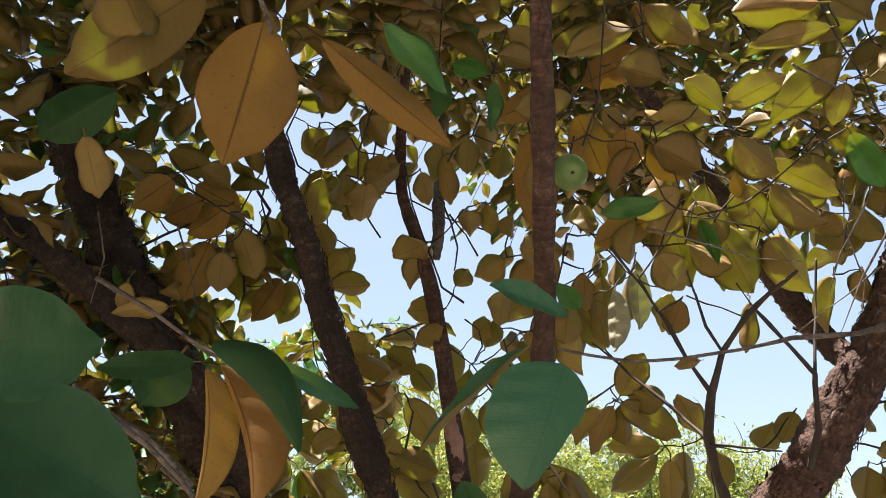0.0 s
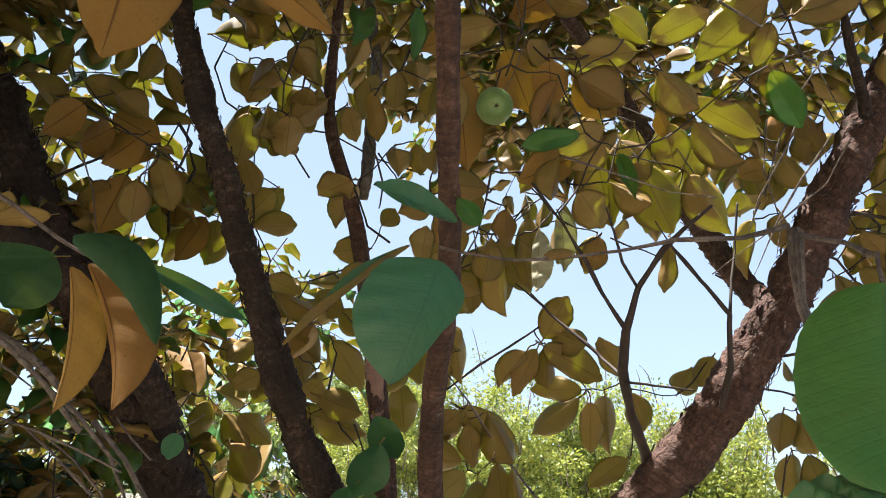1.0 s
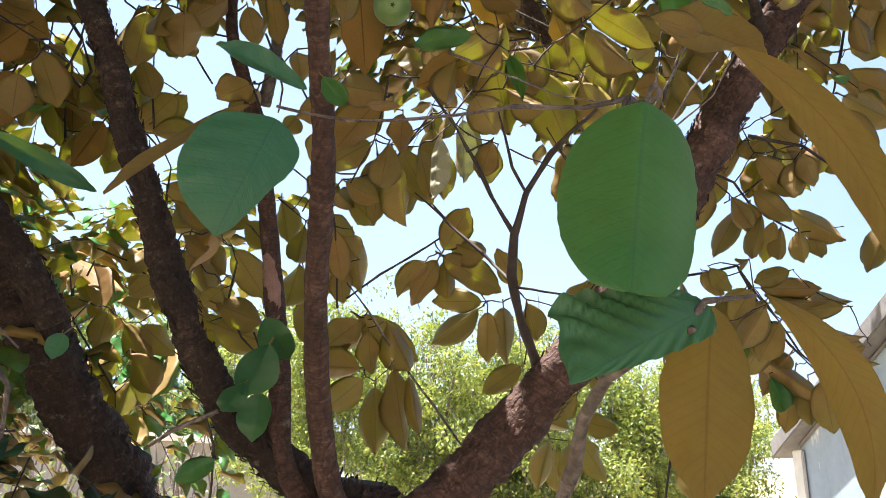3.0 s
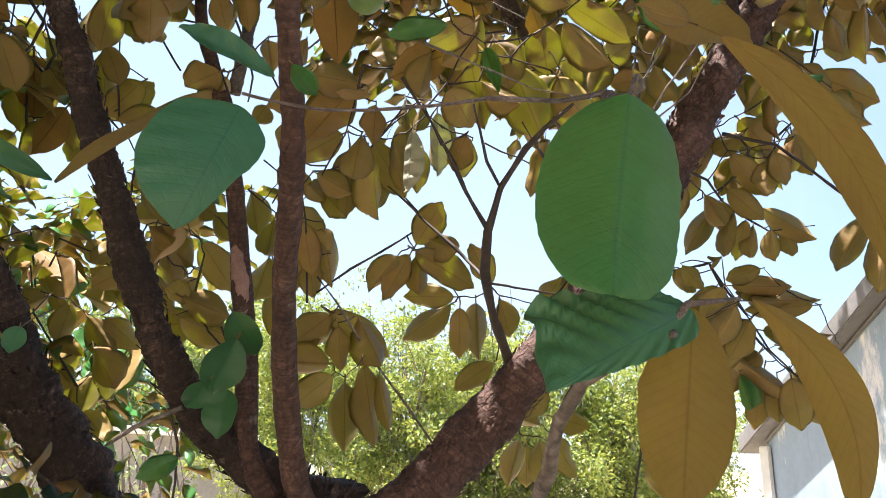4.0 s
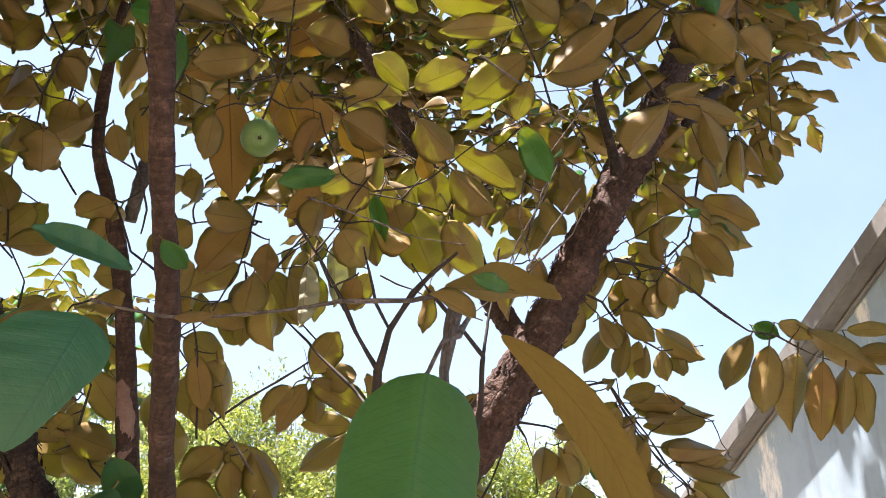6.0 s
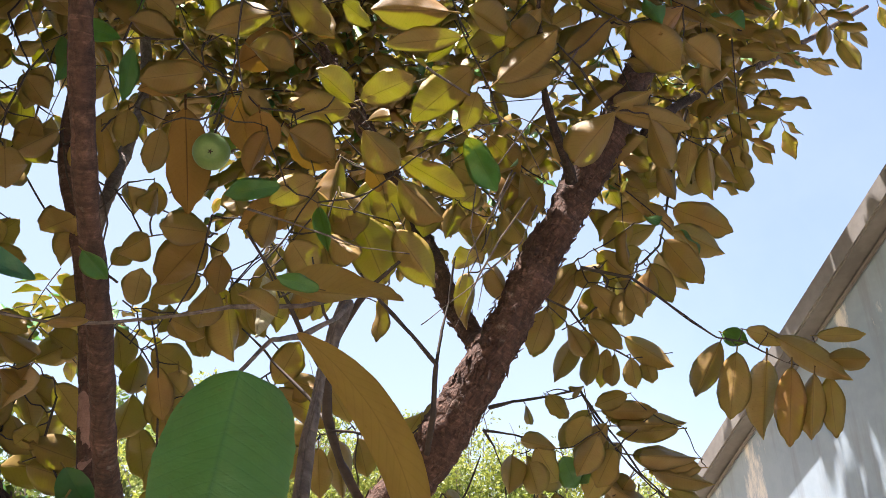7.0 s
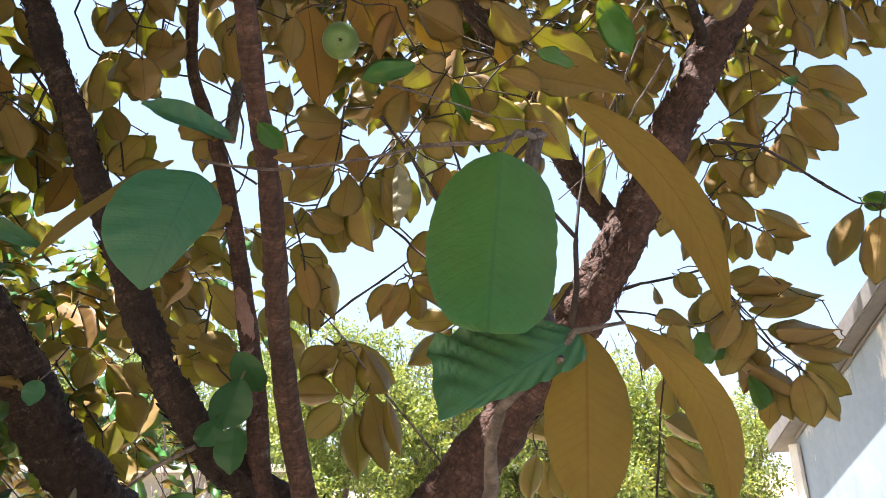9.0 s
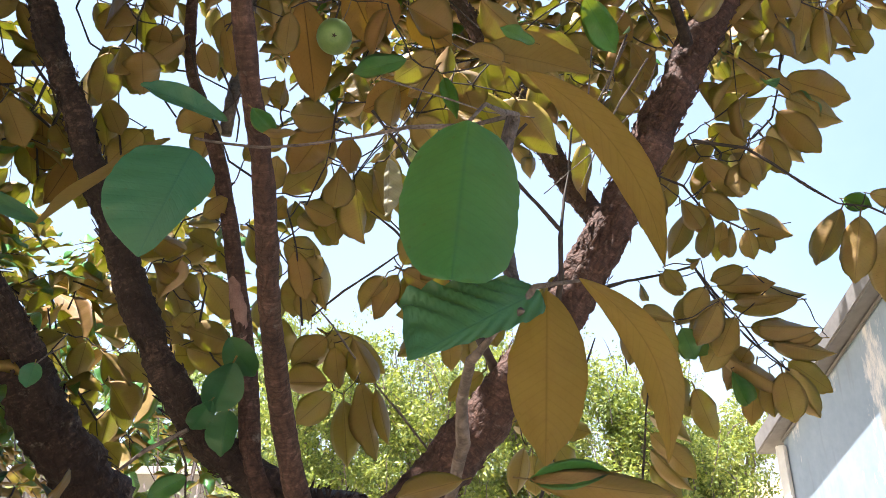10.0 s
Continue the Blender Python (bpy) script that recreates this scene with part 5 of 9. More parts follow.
leaf(tw, (1.442, 2.053, 1.728), (1.448, 2.044, 1.588), 0.091, (0.64, 0.77, -0.02))
leaf(tw, (1.439, 2.117, 1.737), (1.429, 2.115, 1.61), 0.065, (0.35, 0.93, -0.04))
leaf(tw, (1.269, 2.084, 1.983), (1.202, 2.147, 1.887), 0.072, (0.52, 0.83, 0.18))
leaf(tw, (1.286, 2.011, 1.934), (1.204, 2.071, 1.827), 0.072, (0.38, 0.9, 0.21))
leaf(tw, (1.304, 2.044, 1.856), (1.225, 2.064, 1.735), 0.085, (0.35, 0.94, -0.07))
leaf(tw, (1.27, 2.078, 1.797), (1.488, 2.084, 1.662), 0.061, (0.11, 0.97, 0.22))
leaf(tw, (1.41, 2.127, 1.762), (1.404, 2.204, 1.597), 0.078, (0.58, 0.75, 0.32))
leaf(tw, (1.349, 2.089, 1.768), (1.33, 2.167, 1.698), 0.070, (0.62, 0.6, 0.51))
leaf(tw, (1.126, 2.049, 2.008), (1.199, 2.07, 1.959), 0.046, (0.13, 0.84, 0.54))
leaf(tw, (1.065, 2.041, 1.985), (1.062, 1.999, 1.923), 0.025, (0.31, 0.78, -0.55))
leaf(tw, (1.19, 2.058, 1.831), (1.213, 2.004, 1.774), 0.061, (-0.79, -0.57, 0.23))
leaf(tw, (1.325, 2.105, 1.74), (1.389, 2.168, 1.651), 0.062, (-0.03, -0.8, -0.59))
fine_twigs(tw, [((1.129, 2.038, 2.011), (1.12, 2.047, 2.012)), ((1.058, 2.047, 2.001), (1.065, 2.045, 1.99)), ((1.255, 2.038, 1.975), (1.259, 2.014, 1.967)), ((1.33, 2.064, 1.874), (1.311, 2.042, 1.867)), ((1.451, 2.089, 1.76), (1.44, 2.117, 1.749)), ((1.311, 2.042, 1.867), (1.34, 2.024, 1.852)), ((1.475, 2.092, 1.745), (1.485, 2.123, 1.765)), ((1.485, 2.123, 1.765), (1.494, 2.121, 1.775)), ((1.424, 2.085, 1.782), (1.41, 2.12, 1.777)), ((1.29, 2.052, 1.924), (1.296, 2.013, 1.927))])
fine_twigs(tw, [((1.296, 2.013, 1.927), (1.293, 2.005, 1.944)), ((1.451, 2.089, 1.76), (1.442, 2.054, 1.74)), ((1.391, 2.079, 1.81), (1.401, 2.036, 1.813)), ((1.255, 2.038, 1.975), (1.275, 2.079, 1.992)), ((1.391, 2.079, 1.81), (1.35, 2.082, 1.774)), ((1.35, 2.082, 1.774), (1.319, 2.099, 1.748)), ((1.311, 2.042, 1.867), (1.251, 2.077, 1.809)), ((1.251, 2.077, 1.809), (1.188, 2.063, 1.836))])
tw = twig(tree, [(1.5568, 1.7885, 2.8425, 0.0046), (1.5182, 1.8303, 2.7215, 0.0042), (1.502, 1.8706, 2.5994, 0.0037), (1.4919, 1.8958, 2.5231, 0.0032), (1.4754, 1.9214, 2.447, 0.0028), (1.4192, 1.944, 2.3915, 0.0028), (1.3803, 1.9507, 2.3811, 0.0019)], TWIG)
leaf(tw, (1.515, 1.882, 2.551), (1.738, 1.936, 2.514), 0.106, (-0.06, 0.72, 0.69))
leaf(tw, (1.511, 1.895, 2.495), (1.666, 1.9, 2.419), 0.091, (0.2, 0.86, 0.47))
leaf(tw, (1.473, 1.886, 2.446), (1.565, 1.868, 2.307), 0.092, (0.55, 0.79, 0.27))
leaf(tw, (1.467, 1.919, 2.419), (1.585, 1.994, 2.338), 0.085, (0.05, 0.7, 0.71))
leaf(tw, (1.435, 1.92, 2.383), (1.487, 1.918, 2.263), 0.078, (0.47, 0.86, 0.19))
leaf(tw, (1.398, 1.935, 2.356), (1.4, 1.93, 2.24), 0.071, (0.51, 0.86, -0.03))
leaf(tw, (1.5, 1.822, 2.598), (1.658, 1.854, 2.659), 0.086, (-0.29, 0.92, 0.26))
leaf(tw, (1.507, 1.905, 2.636), (1.356, 1.953, 2.621), 0.093, (0.24, 0.88, 0.41))
leaf(tw, (1.475, 1.885, 2.553), (1.327, 1.972, 2.542), 0.072, (0.39, 0.73, 0.56))
leaf(tw, (1.47, 1.92, 2.508), (1.33, 1.919, 2.444), 0.079, (-0.08, 0.98, 0.16))
leaf(tw, (1.432, 1.953, 2.437), (1.319, 1.925, 2.387), 0.064, (-0.34, 0.91, 0.25))
leaf(tw, (1.376, 1.901, 2.381), (1.284, 1.899, 2.282), 0.077, (-0.05, 1, 0.02))
leaf(tw, (1.378, 1.952, 2.346), (1.353, 2.051, 2.277), 0.078, (0.53, 0.57, 0.63))
leaf(tw, (1.544, 1.8, 2.747), (1.561, 1.837, 2.611), 0.065, (0.48, 0.83, 0.29))
leaf(tw, (1.633, 1.832, 2.761), (1.682, 1.903, 2.634), 0.073, (0.4, 0.72, 0.56))
leaf(tw, (1.466, 1.821, 2.678), (1.438, 1.868, 2.625), 0.063, (0.57, 0.74, 0.35))
leaf(tw, (1.693, 1.816, 2.768), (1.723, 1.84, 2.649), 0.070, (0.72, 0.62, 0.31))
leaf(tw, (1.384, 1.793, 2.713), (1.318, 1.765, 2.604), 0.068, (0.16, 0.93, -0.33))
leaf(tw, (1.707, 1.819, 2.676), (1.704, 1.781, 2.569), 0.062, (0.75, 0.62, -0.24))
fine_twigs(tw, [((1.488, 1.902, 2.504), (1.497, 1.895, 2.502)), ((1.461, 1.927, 2.433), (1.456, 1.912, 2.426)), ((1.488, 1.902, 2.504), (1.482, 1.92, 2.514)), ((1.433, 1.938, 2.405), (1.43, 1.92, 2.393)), ((1.39, 1.949, 2.384), (1.398, 1.935, 2.366)), ((1.398, 1.935, 2.366), (1.38, 1.943, 2.352)), ((1.538, 1.809, 2.782), (1.542, 1.797, 2.759)), ((1.447, 1.933, 2.419), (1.442, 1.955, 2.441)), ((1.48, 1.915, 2.466), (1.464, 1.887, 2.458)), ((1.506, 1.861, 2.63), (1.521, 1.9, 2.637))])
fine_twigs(tw, [((1.398, 1.935, 2.366), (1.384, 1.901, 2.39)), ((1.514, 1.84, 2.691), (1.469, 1.817, 2.683)), ((1.502, 1.871, 2.599), (1.486, 1.819, 2.592)), ((1.469, 1.817, 2.683), (1.39, 1.795, 2.723)), ((1.542, 1.797, 2.759), (1.628, 1.826, 2.772)), ((1.628, 1.826, 2.772), (1.69, 1.813, 2.779)), ((1.69, 1.813, 2.779), (1.708, 1.822, 2.686))])
tw = twig(tree, [(1.1418, 1.7475, 2.2847, 0.005), (1.2722, 1.7345, 2.26, 0.0042), (1.3459, 1.7413, 2.2147, 0.0038), (1.4198, 1.7498, 2.1654, 0.0034), (1.5082, 1.7571, 2.1128, 0.0029), (1.5806, 1.7491, 2.1009, 0.0025), (1.6275, 1.7508, 2.0779, 0.0025), (1.6977, 1.7509, 2.0487, 0.0021), (1.785, 1.7452, 2.0256, 0.0017), (1.8573, 1.736, 2.0163, 0.0013)], TWIG)
leaf(tw, (1.545, 1.803, 2.117), (1.488, 1.877, 1.983), 0.076, (0.47, 0.84, 0.26))
leaf(tw, (1.537, 1.727, 2.067), (1.498, 1.747, 1.897), 0.084, (0.61, 0.79, -0.05))
leaf(tw, (1.639, 1.756, 2.059), (1.678, 1.895, 1.881), 0.089, (0.41, 0.67, 0.62))
leaf(tw, (1.69, 1.731, 2.033), (1.658, 1.76, 1.833), 0.078, (0.54, 0.84, 0.03))
leaf(tw, (1.737, 1.711, 2.013), (1.717, 1.751, 1.85), 0.069, (0.58, 0.81, 0.13))
leaf(tw, (1.794, 1.729, 2.011), (1.778, 1.735, 1.852), 0.065, (0.48, 0.88, -0.01))
leaf(tw, (1.546, 1.791, 2.138), (1.591, 1.75, 2.101), 0.052, (-0.73, -0.67, -0.13))
leaf(tw, (1.576, 1.727, 2.127), (1.686, 1.725, 2.098), 0.051, (0.1, 0.95, 0.3))
leaf(tw, (1.646, 1.713, 2.109), (1.813, 1.677, 1.989), 0.073, (0.44, 0.81, 0.38))
leaf(tw, (1.797, 1.745, 2.125), (1.939, 1.732, 2.131), 0.044, (0.07, 0.92, 0.39))
leaf(tw, (1.771, 1.705, 2.051), (1.841, 1.629, 2.031), 0.059, (0.74, 0.64, 0.2))
fine_twigs(tw, [((1.803, 1.743, 2.023), (1.796, 1.728, 2.025)), ((1.698, 1.751, 2.049), (1.692, 1.729, 2.051)), ((1.562, 1.751, 2.104), (1.567, 1.727, 2.13)), ((1.544, 1.753, 2.107), (1.541, 1.725, 2.082)), ((1.763, 1.747, 2.031), (1.764, 1.711, 2.053)), ((1.764, 1.711, 2.053), (1.739, 1.707, 2.028)), ((1.544, 1.753, 2.107), (1.55, 1.796, 2.129)), ((1.55, 1.796, 2.129), (1.542, 1.795, 2.141)), ((1.616, 1.75, 2.084), (1.631, 1.716, 2.12)), ((1.764, 1.711, 2.053), (1.784, 1.747, 2.124))])
tw = twig(tree, [(1.06, 1.8402, 2.2357, 0.0034), (1.1426, 1.8417, 2.1985, 0.003), (1.1966, 1.859, 2.1377, 0.0026), (1.2449, 1.8619, 2.1114, 0.0022), (1.3096, 1.8646, 2.0789, 0.0017), (1.4198, 1.8386, 2.0914, 0.0013)], TWIG)
leaf(tw, (1.079, 1.854, 2.193), (1.054, 1.917, 2.088), 0.076, (0.32, 0.84, 0.43))
leaf(tw, (1.166, 1.878, 2.14), (1.128, 1.967, 2.036), 0.062, (0.57, 0.72, 0.41))
leaf(tw, (1.177, 1.839, 2.143), (1.174, 1.863, 2.074), 0.061, (0.48, 0.84, 0.27))
leaf(tw, (1.204, 1.838, 2.113), (1.164, 1.84, 1.994), 0.049, (0.24, 0.97, -0.06))
leaf(tw, (1.228, 1.828, 2.092), (1.233, 1.907, 2.007), 0.046, (0.52, 0.61, 0.59))
leaf(tw, (1.258, 1.85, 2.086), (1.233, 1.839, 1.994), 0.047, (0.2, 0.97, -0.17))
leaf(tw, (1.182, 1.82, 2.168), (1.25, 1.783, 2.079), 0.060, (0.55, 0.83, 0.08))
leaf(tw, (1.292, 1.852, 2.134), (1.41, 1.828, 2.049), 0.068, (0.31, 0.93, 0.18))
leaf(tw, (1.356, 1.878, 2.08), (1.351, 1.841, 2.006), 0.047, (0.44, 0.79, -0.43))
leaf(tw, (1.3, 1.844, 2.076), (1.311, 1.859, 1.996), 0.052, (0.31, 0.93, 0.21))
leaf(tw, (1.189, 1.799, 2.256), (1.278, 1.801, 2.149), 0.067, (0.44, 0.81, 0.39))
leaf(tw, (1.268, 1.792, 2.271), (1.359, 1.869, 2.201), 0.064, (0.09, 0.61, 0.79))
leaf(tw, (1.214, 1.789, 2.35), (1.311, 1.814, 2.281), 0.074, (0.17, 0.83, 0.54))
leaf(tw, (1.157, 1.817, 2.327), (1.093, 1.892, 2.239), 0.078, (0.52, 0.8, 0.31))
leaf(tw, (1.3, 1.741, 2.415), (1.239, 1.802, 2.374), 0.074, (0.42, 0.76, 0.5))
leaf(tw, (1.36, 1.788, 2.305), (1.348, 1.812, 2.217), 0.069, (0.31, 0.93, 0.2))
fine_twigs(tw, [((1.261, 1.863, 2.103), (1.26, 1.851, 2.095)), ((1.183, 1.855, 2.153), (1.177, 1.837, 2.15)), ((1.183, 1.855, 2.153), (1.169, 1.87, 2.149)), ((1.293, 1.864, 2.087), (1.299, 1.843, 2.083)), ((1.209, 1.86, 2.131), (1.207, 1.838, 2.124)), ((1.081, 1.841, 2.226), (1.081, 1.849, 2.203)), ((1.17, 1.85, 2.168), (1.176, 1.823, 2.176)), ((1.337, 1.858, 2.082), (1.357, 1.881, 2.087)), ((1.207, 1.838, 2.124), (1.227, 1.821, 2.1)), ((1.261, 1.863, 2.103), (1.281, 1.854, 2.142))])
fine_twigs(tw, [((1.143, 1.842, 2.199), (1.181, 1.798, 2.265)), ((1.181, 1.798, 2.265), (1.163, 1.81, 2.335)), ((1.163, 1.81, 2.335), (1.205, 1.787, 2.356)), ((1.181, 1.798, 2.265), (1.259, 1.785, 2.278)), ((1.259, 1.785, 2.278), (1.361, 1.786, 2.313)), ((1.205, 1.787, 2.356), (1.305, 1.735, 2.419))])
tw = twig(tree, [(0.8205, 2.4645, 1.4172, 0.005), (0.8674, 2.4141, 1.5628, 0.0045), (0.9053, 2.3695, 1.6925, 0.004), (0.9595, 2.3342, 1.7884, 0.0035), (0.9966, 2.3002, 1.8852, 0.0025)], TWIG)
leaf(tw, (0.855, 2.347, 1.632), (0.954, 2.295, 1.598), 0.071, (0.4, 0.89, -0.23))
leaf(tw, (0.838, 2.42, 1.612), (0.739, 2.383, 1.64), 0.085, (-0.13, 0.8, 0.59))
leaf(tw, (0.874, 2.436, 1.58), (0.964, 2.477, 1.456), 0.087, (-0.33, 0.94, 0.07))
leaf(tw, (0.823, 2.371, 1.563), (0.825, 2.352, 1.428), 0.070, (0.09, 0.99, -0.14))
leaf(tw, (0.806, 2.462, 1.548), (0.829, 2.576, 1.426), 0.079, (0.26, 0.68, 0.69))
leaf(tw, (0.767, 2.393, 1.567), (0.736, 2.427, 1.432), 0.070, (0.1, 0.97, 0.22))
leaf(tw, (0.825, 2.348, 1.727), (0.786, 2.302, 1.622), 0.070, (0.14, 0.89, -0.43))
leaf(tw, (0.899, 2.377, 1.78), (0.978, 2.419, 1.747), 0.074, (-0.46, 0.89, 0.05))
leaf(tw, (0.75, 2.394, 1.668), (0.638, 2.361, 1.628), 0.068, (-0.19, 0.95, -0.27))
fine_twigs(tw, [((0.877, 2.403, 1.595), (0.866, 2.432, 1.592)), ((0.866, 2.432, 1.592), (0.847, 2.423, 1.609)), ((0.886, 2.392, 1.628), (0.846, 2.352, 1.635)), ((0.932, 2.352, 1.74), (0.892, 2.373, 1.783)), ((0.867, 2.414, 1.563), (0.822, 2.372, 1.575)), ((0.822, 2.372, 1.575), (0.77, 2.39, 1.579)), ((0.856, 2.427, 1.526), (0.804, 2.452, 1.559)), ((0.892, 2.373, 1.783), (0.829, 2.352, 1.737)), ((0.77, 2.39, 1.579), (0.761, 2.397, 1.671))])
tw = twig(tree, [(1.1293, 2.4475, 1.3853, 0.004), (1.1414, 2.4048, 1.5162, 0.0035), (1.1484, 2.3625, 1.6474, 0.003), (1.1657, 2.3194, 1.7781, 0.0025)], TWIG)
leaf(tw, (1.164, 2.355, 1.649), (1.312, 2.44, 1.574), 0.073, (-0.08, 0.74, 0.67))
leaf(tw, (1.15, 2.339, 1.595), (1.276, 2.341, 1.456), 0.082, (0.48, 0.76, 0.44))
leaf(tw, (1.161, 2.389, 1.548), (1.281, 2.407, 1.424), 0.070, (0.1, 0.97, 0.23))
leaf(tw, (1.172, 2.436, 1.499), (1.299, 2.533, 1.392), 0.071, (-0.14, 0.81, 0.57))
leaf(tw, (1.201, 2.364, 1.783), (1.221, 2.421, 1.65), 0.092, (-0.04, 0.92, 0.39))
leaf(tw, (1.238, 2.346, 1.779), (1.29, 2.371, 1.642), 0.094, (-0.08, 0.99, 0.15))
leaf(tw, (1.274, 2.328, 1.88), (1.172, 2.285, 1.79), 0.086, (-0.05, 0.92, -0.38))
leaf(tw, (1.301, 2.323, 1.722), (1.394, 2.427, 1.573), 0.084, (0.08, 0.79, 0.6))
fine_twigs(tw, [((1.143, 2.394, 1.549), (1.151, 2.387, 1.559)), ((1.148, 2.362, 1.647), (1.15, 2.347, 1.656)), ((1.141, 2.405, 1.516), (1.16, 2.427, 1.509)), ((1.147, 2.373, 1.615), (1.139, 2.338, 1.608)), ((1.161, 2.33, 1.745), (1.199, 2.359, 1.795)), ((1.199, 2.359, 1.795), (1.234, 2.343, 1.791)), ((1.234, 2.343, 1.791), (1.293, 2.314, 1.735)), ((1.234, 2.343, 1.791), (1.283, 2.331, 1.889))])
tw = twig(tree, [(0.3279, 1.1105, 2.5523, 0.0023), (0.371, 1.1406, 2.4676, 0.002), (0.4227, 1.1527, 2.4196, 0.0017), (0.4745, 1.1667, 2.3669, 0.0017), (0.5037, 1.1763, 2.3336, 0.0017), (0.5374, 1.1914, 2.2862, 0.0015), (0.5849, 1.2125, 2.2198, 0.0012)], TWIG)
leaf(tw, (0.498, 1.151, 2.321), (0.431, 1.121, 2.365), 0.052, (0.2, 0.63, 0.75))
leaf(tw, (0.512, 1.176, 2.346), (0.604, 1.131, 2.375), 0.063, (0.07, 0.64, 0.77))
leaf(tw, (0.517, 1.17, 2.278), (0.58, 1.175, 2.208), 0.070, (0.12, 0.98, 0.17))
leaf(tw, (0.595, 1.242, 2.27), (0.725, 1.277, 2.22), 0.056, (0.14, 0.61, 0.78))
leaf(tw, (0.588, 1.227, 2.216), (0.669, 1.234, 2.142), 0.070, (0.03, 0.99, 0.13))
leaf(tw, (0.498, 1.208, 2.347), (0.376, 1.232, 2.341), 0.067, (0.06, 0.5, 0.87))
leaf(tw, (0.524, 1.155, 2.291), (0.558, 1.113, 2.278), 0.025, (0.65, 0.32, 0.69))
leaf(tw, (0.543, 1.247, 2.26), (0.529, 1.204, 2.288), 0.036, (-0.3, 0.59, 0.75))
leaf(tw, (0.39, 1.199, 2.286), (0.471, 1.221, 2.246), 0.079, (0.19, 0.64, 0.74))
fine_twigs(tw, [((0.573, 1.207, 2.236), (0.58, 1.226, 2.223)), ((0.504, 1.18, 2.344), (0.509, 1.206, 2.348)), ((0.504, 1.176, 2.334), (0.504, 1.154, 2.317)), ((0.529, 1.188, 2.298), (0.511, 1.17, 2.285)), ((0.511, 1.17, 2.285), (0.521, 1.159, 2.292)), ((0.561, 1.202, 2.253), (0.584, 1.238, 2.274)), ((0.584, 1.238, 2.274), (0.545, 1.25, 2.258)), ((0.475, 1.167, 2.367), (0.383, 1.197, 2.289))])
tw = twig(tree, [(0.7744, 1.1863, 2.3239, 0.0024), (0.7515, 1.1644, 2.3822, 0.0021), (0.7238, 1.1475, 2.4311, 0.0018), (0.6905, 1.1273, 2.4898, 0.0018), (0.6676, 1.1053, 2.5481, 0.0015)], TWIG)
leaf(tw, (0.719, 1.162, 2.431), (0.614, 1.248, 2.357), 0.079, (0.13, 0.73, 0.67))
leaf(tw, (0.659, 1.081, 2.484), (0.52, 1.105, 2.492), 0.073, (0.17, 0.79, 0.59))
leaf(tw, (0.685, 1.109, 2.456), (0.547, 1.131, 2.437), 0.047, (0.01, 0.67, 0.74))
leaf(tw, (0.749, 1.117, 2.371), (0.847, 1.047, 2.444), 0.063, (0.27, 0.85, 0.46))
leaf(tw, (0.751, 1.158, 2.39), (0.877, 1.141, 2.425), 0.063, (-0, 0.9, 0.44))
leaf(tw, (0.71, 1.145, 2.561), (0.8, 1.178, 2.53), 0.064, (0.19, 0.35, 0.92))
leaf(tw, (0.73, 1.184, 2.394), (0.715, 1.232, 2.336), 0.048, (0.26, 0.78, 0.57))
leaf(tw, (0.641, 1.125, 2.59), (0.609, 1.137, 2.542), 0.042, (-0.05, 0.96, 0.28))
leaf(tw, (0.779, 1.14, 2.47), (0.84, 1.101, 2.537), 0.049, (0.25, 0.92, 0.31))
fine_twigs(tw, [((0.745, 1.16, 2.394), (0.731, 1.18, 2.4)), ((0.699, 1.132, 2.475), (0.697, 1.107, 2.457)), ((0.739, 1.16, 2.387), (0.74, 1.124, 2.364)), ((0.697, 1.107, 2.457), (0.672, 1.079, 2.483)), ((0.673, 1.111, 2.534), (0.701, 1.142, 2.564)), ((0.728, 1.154, 2.438), (0.774, 1.143, 2.464)), ((0.701, 1.142, 2.564), (0.644, 1.124, 2.594))])
tw = twig(tree, [(1.0274, 1.1712, 2.3773, 0.0025), (0.9899, 1.178, 2.3777, 0.0022), (0.928, 1.1545, 2.4553, 0.0019), (0.8836, 1.1442, 2.4966, 0.0016)], TWIG)
leaf(tw, (0.984, 1.145, 2.35), (0.894, 1.164, 2.243), 0.079, (-0.06, 0.97, 0.23))
leaf(tw, (0.999, 1.183, 2.382), (1.168, 1.19, 2.363), 0.050, (0.06, 0.64, 0.77))
leaf(tw, (0.991, 1.157, 2.376), (1.08, 1.167, 2.424), 0.047, (-0.17, 0.98, 0.11))
leaf(tw, (1.031, 1.122, 2.54), (1.112, 1.105, 2.435), 0.088, (0.73, 0.48, 0.49))
leaf(tw, (1.138, 1.109, 2.513), (1.233, 1.154, 2.489), 0.065, (0.15, 0.2, 0.97))
leaf(tw, (0.988, 1.122, 2.549), (0.916, 1.196, 2.5), 0.070, (0.49, 0.76, 0.43))
leaf(tw, (1.076, 1.179, 2.367), (1.108, 1.188, 2.261), 0.055, (0.57, 0.79, 0.24))
leaf(tw, (0.926, 1.128, 2.613), (1.015, 1.105, 2.56), 0.068, (0.54, 0.25, 0.8))
leaf(tw, (1.119, 1.077, 2.561), (1.073, 1.098, 2.505), 0.060, (-0.25, 0.82, 0.52))
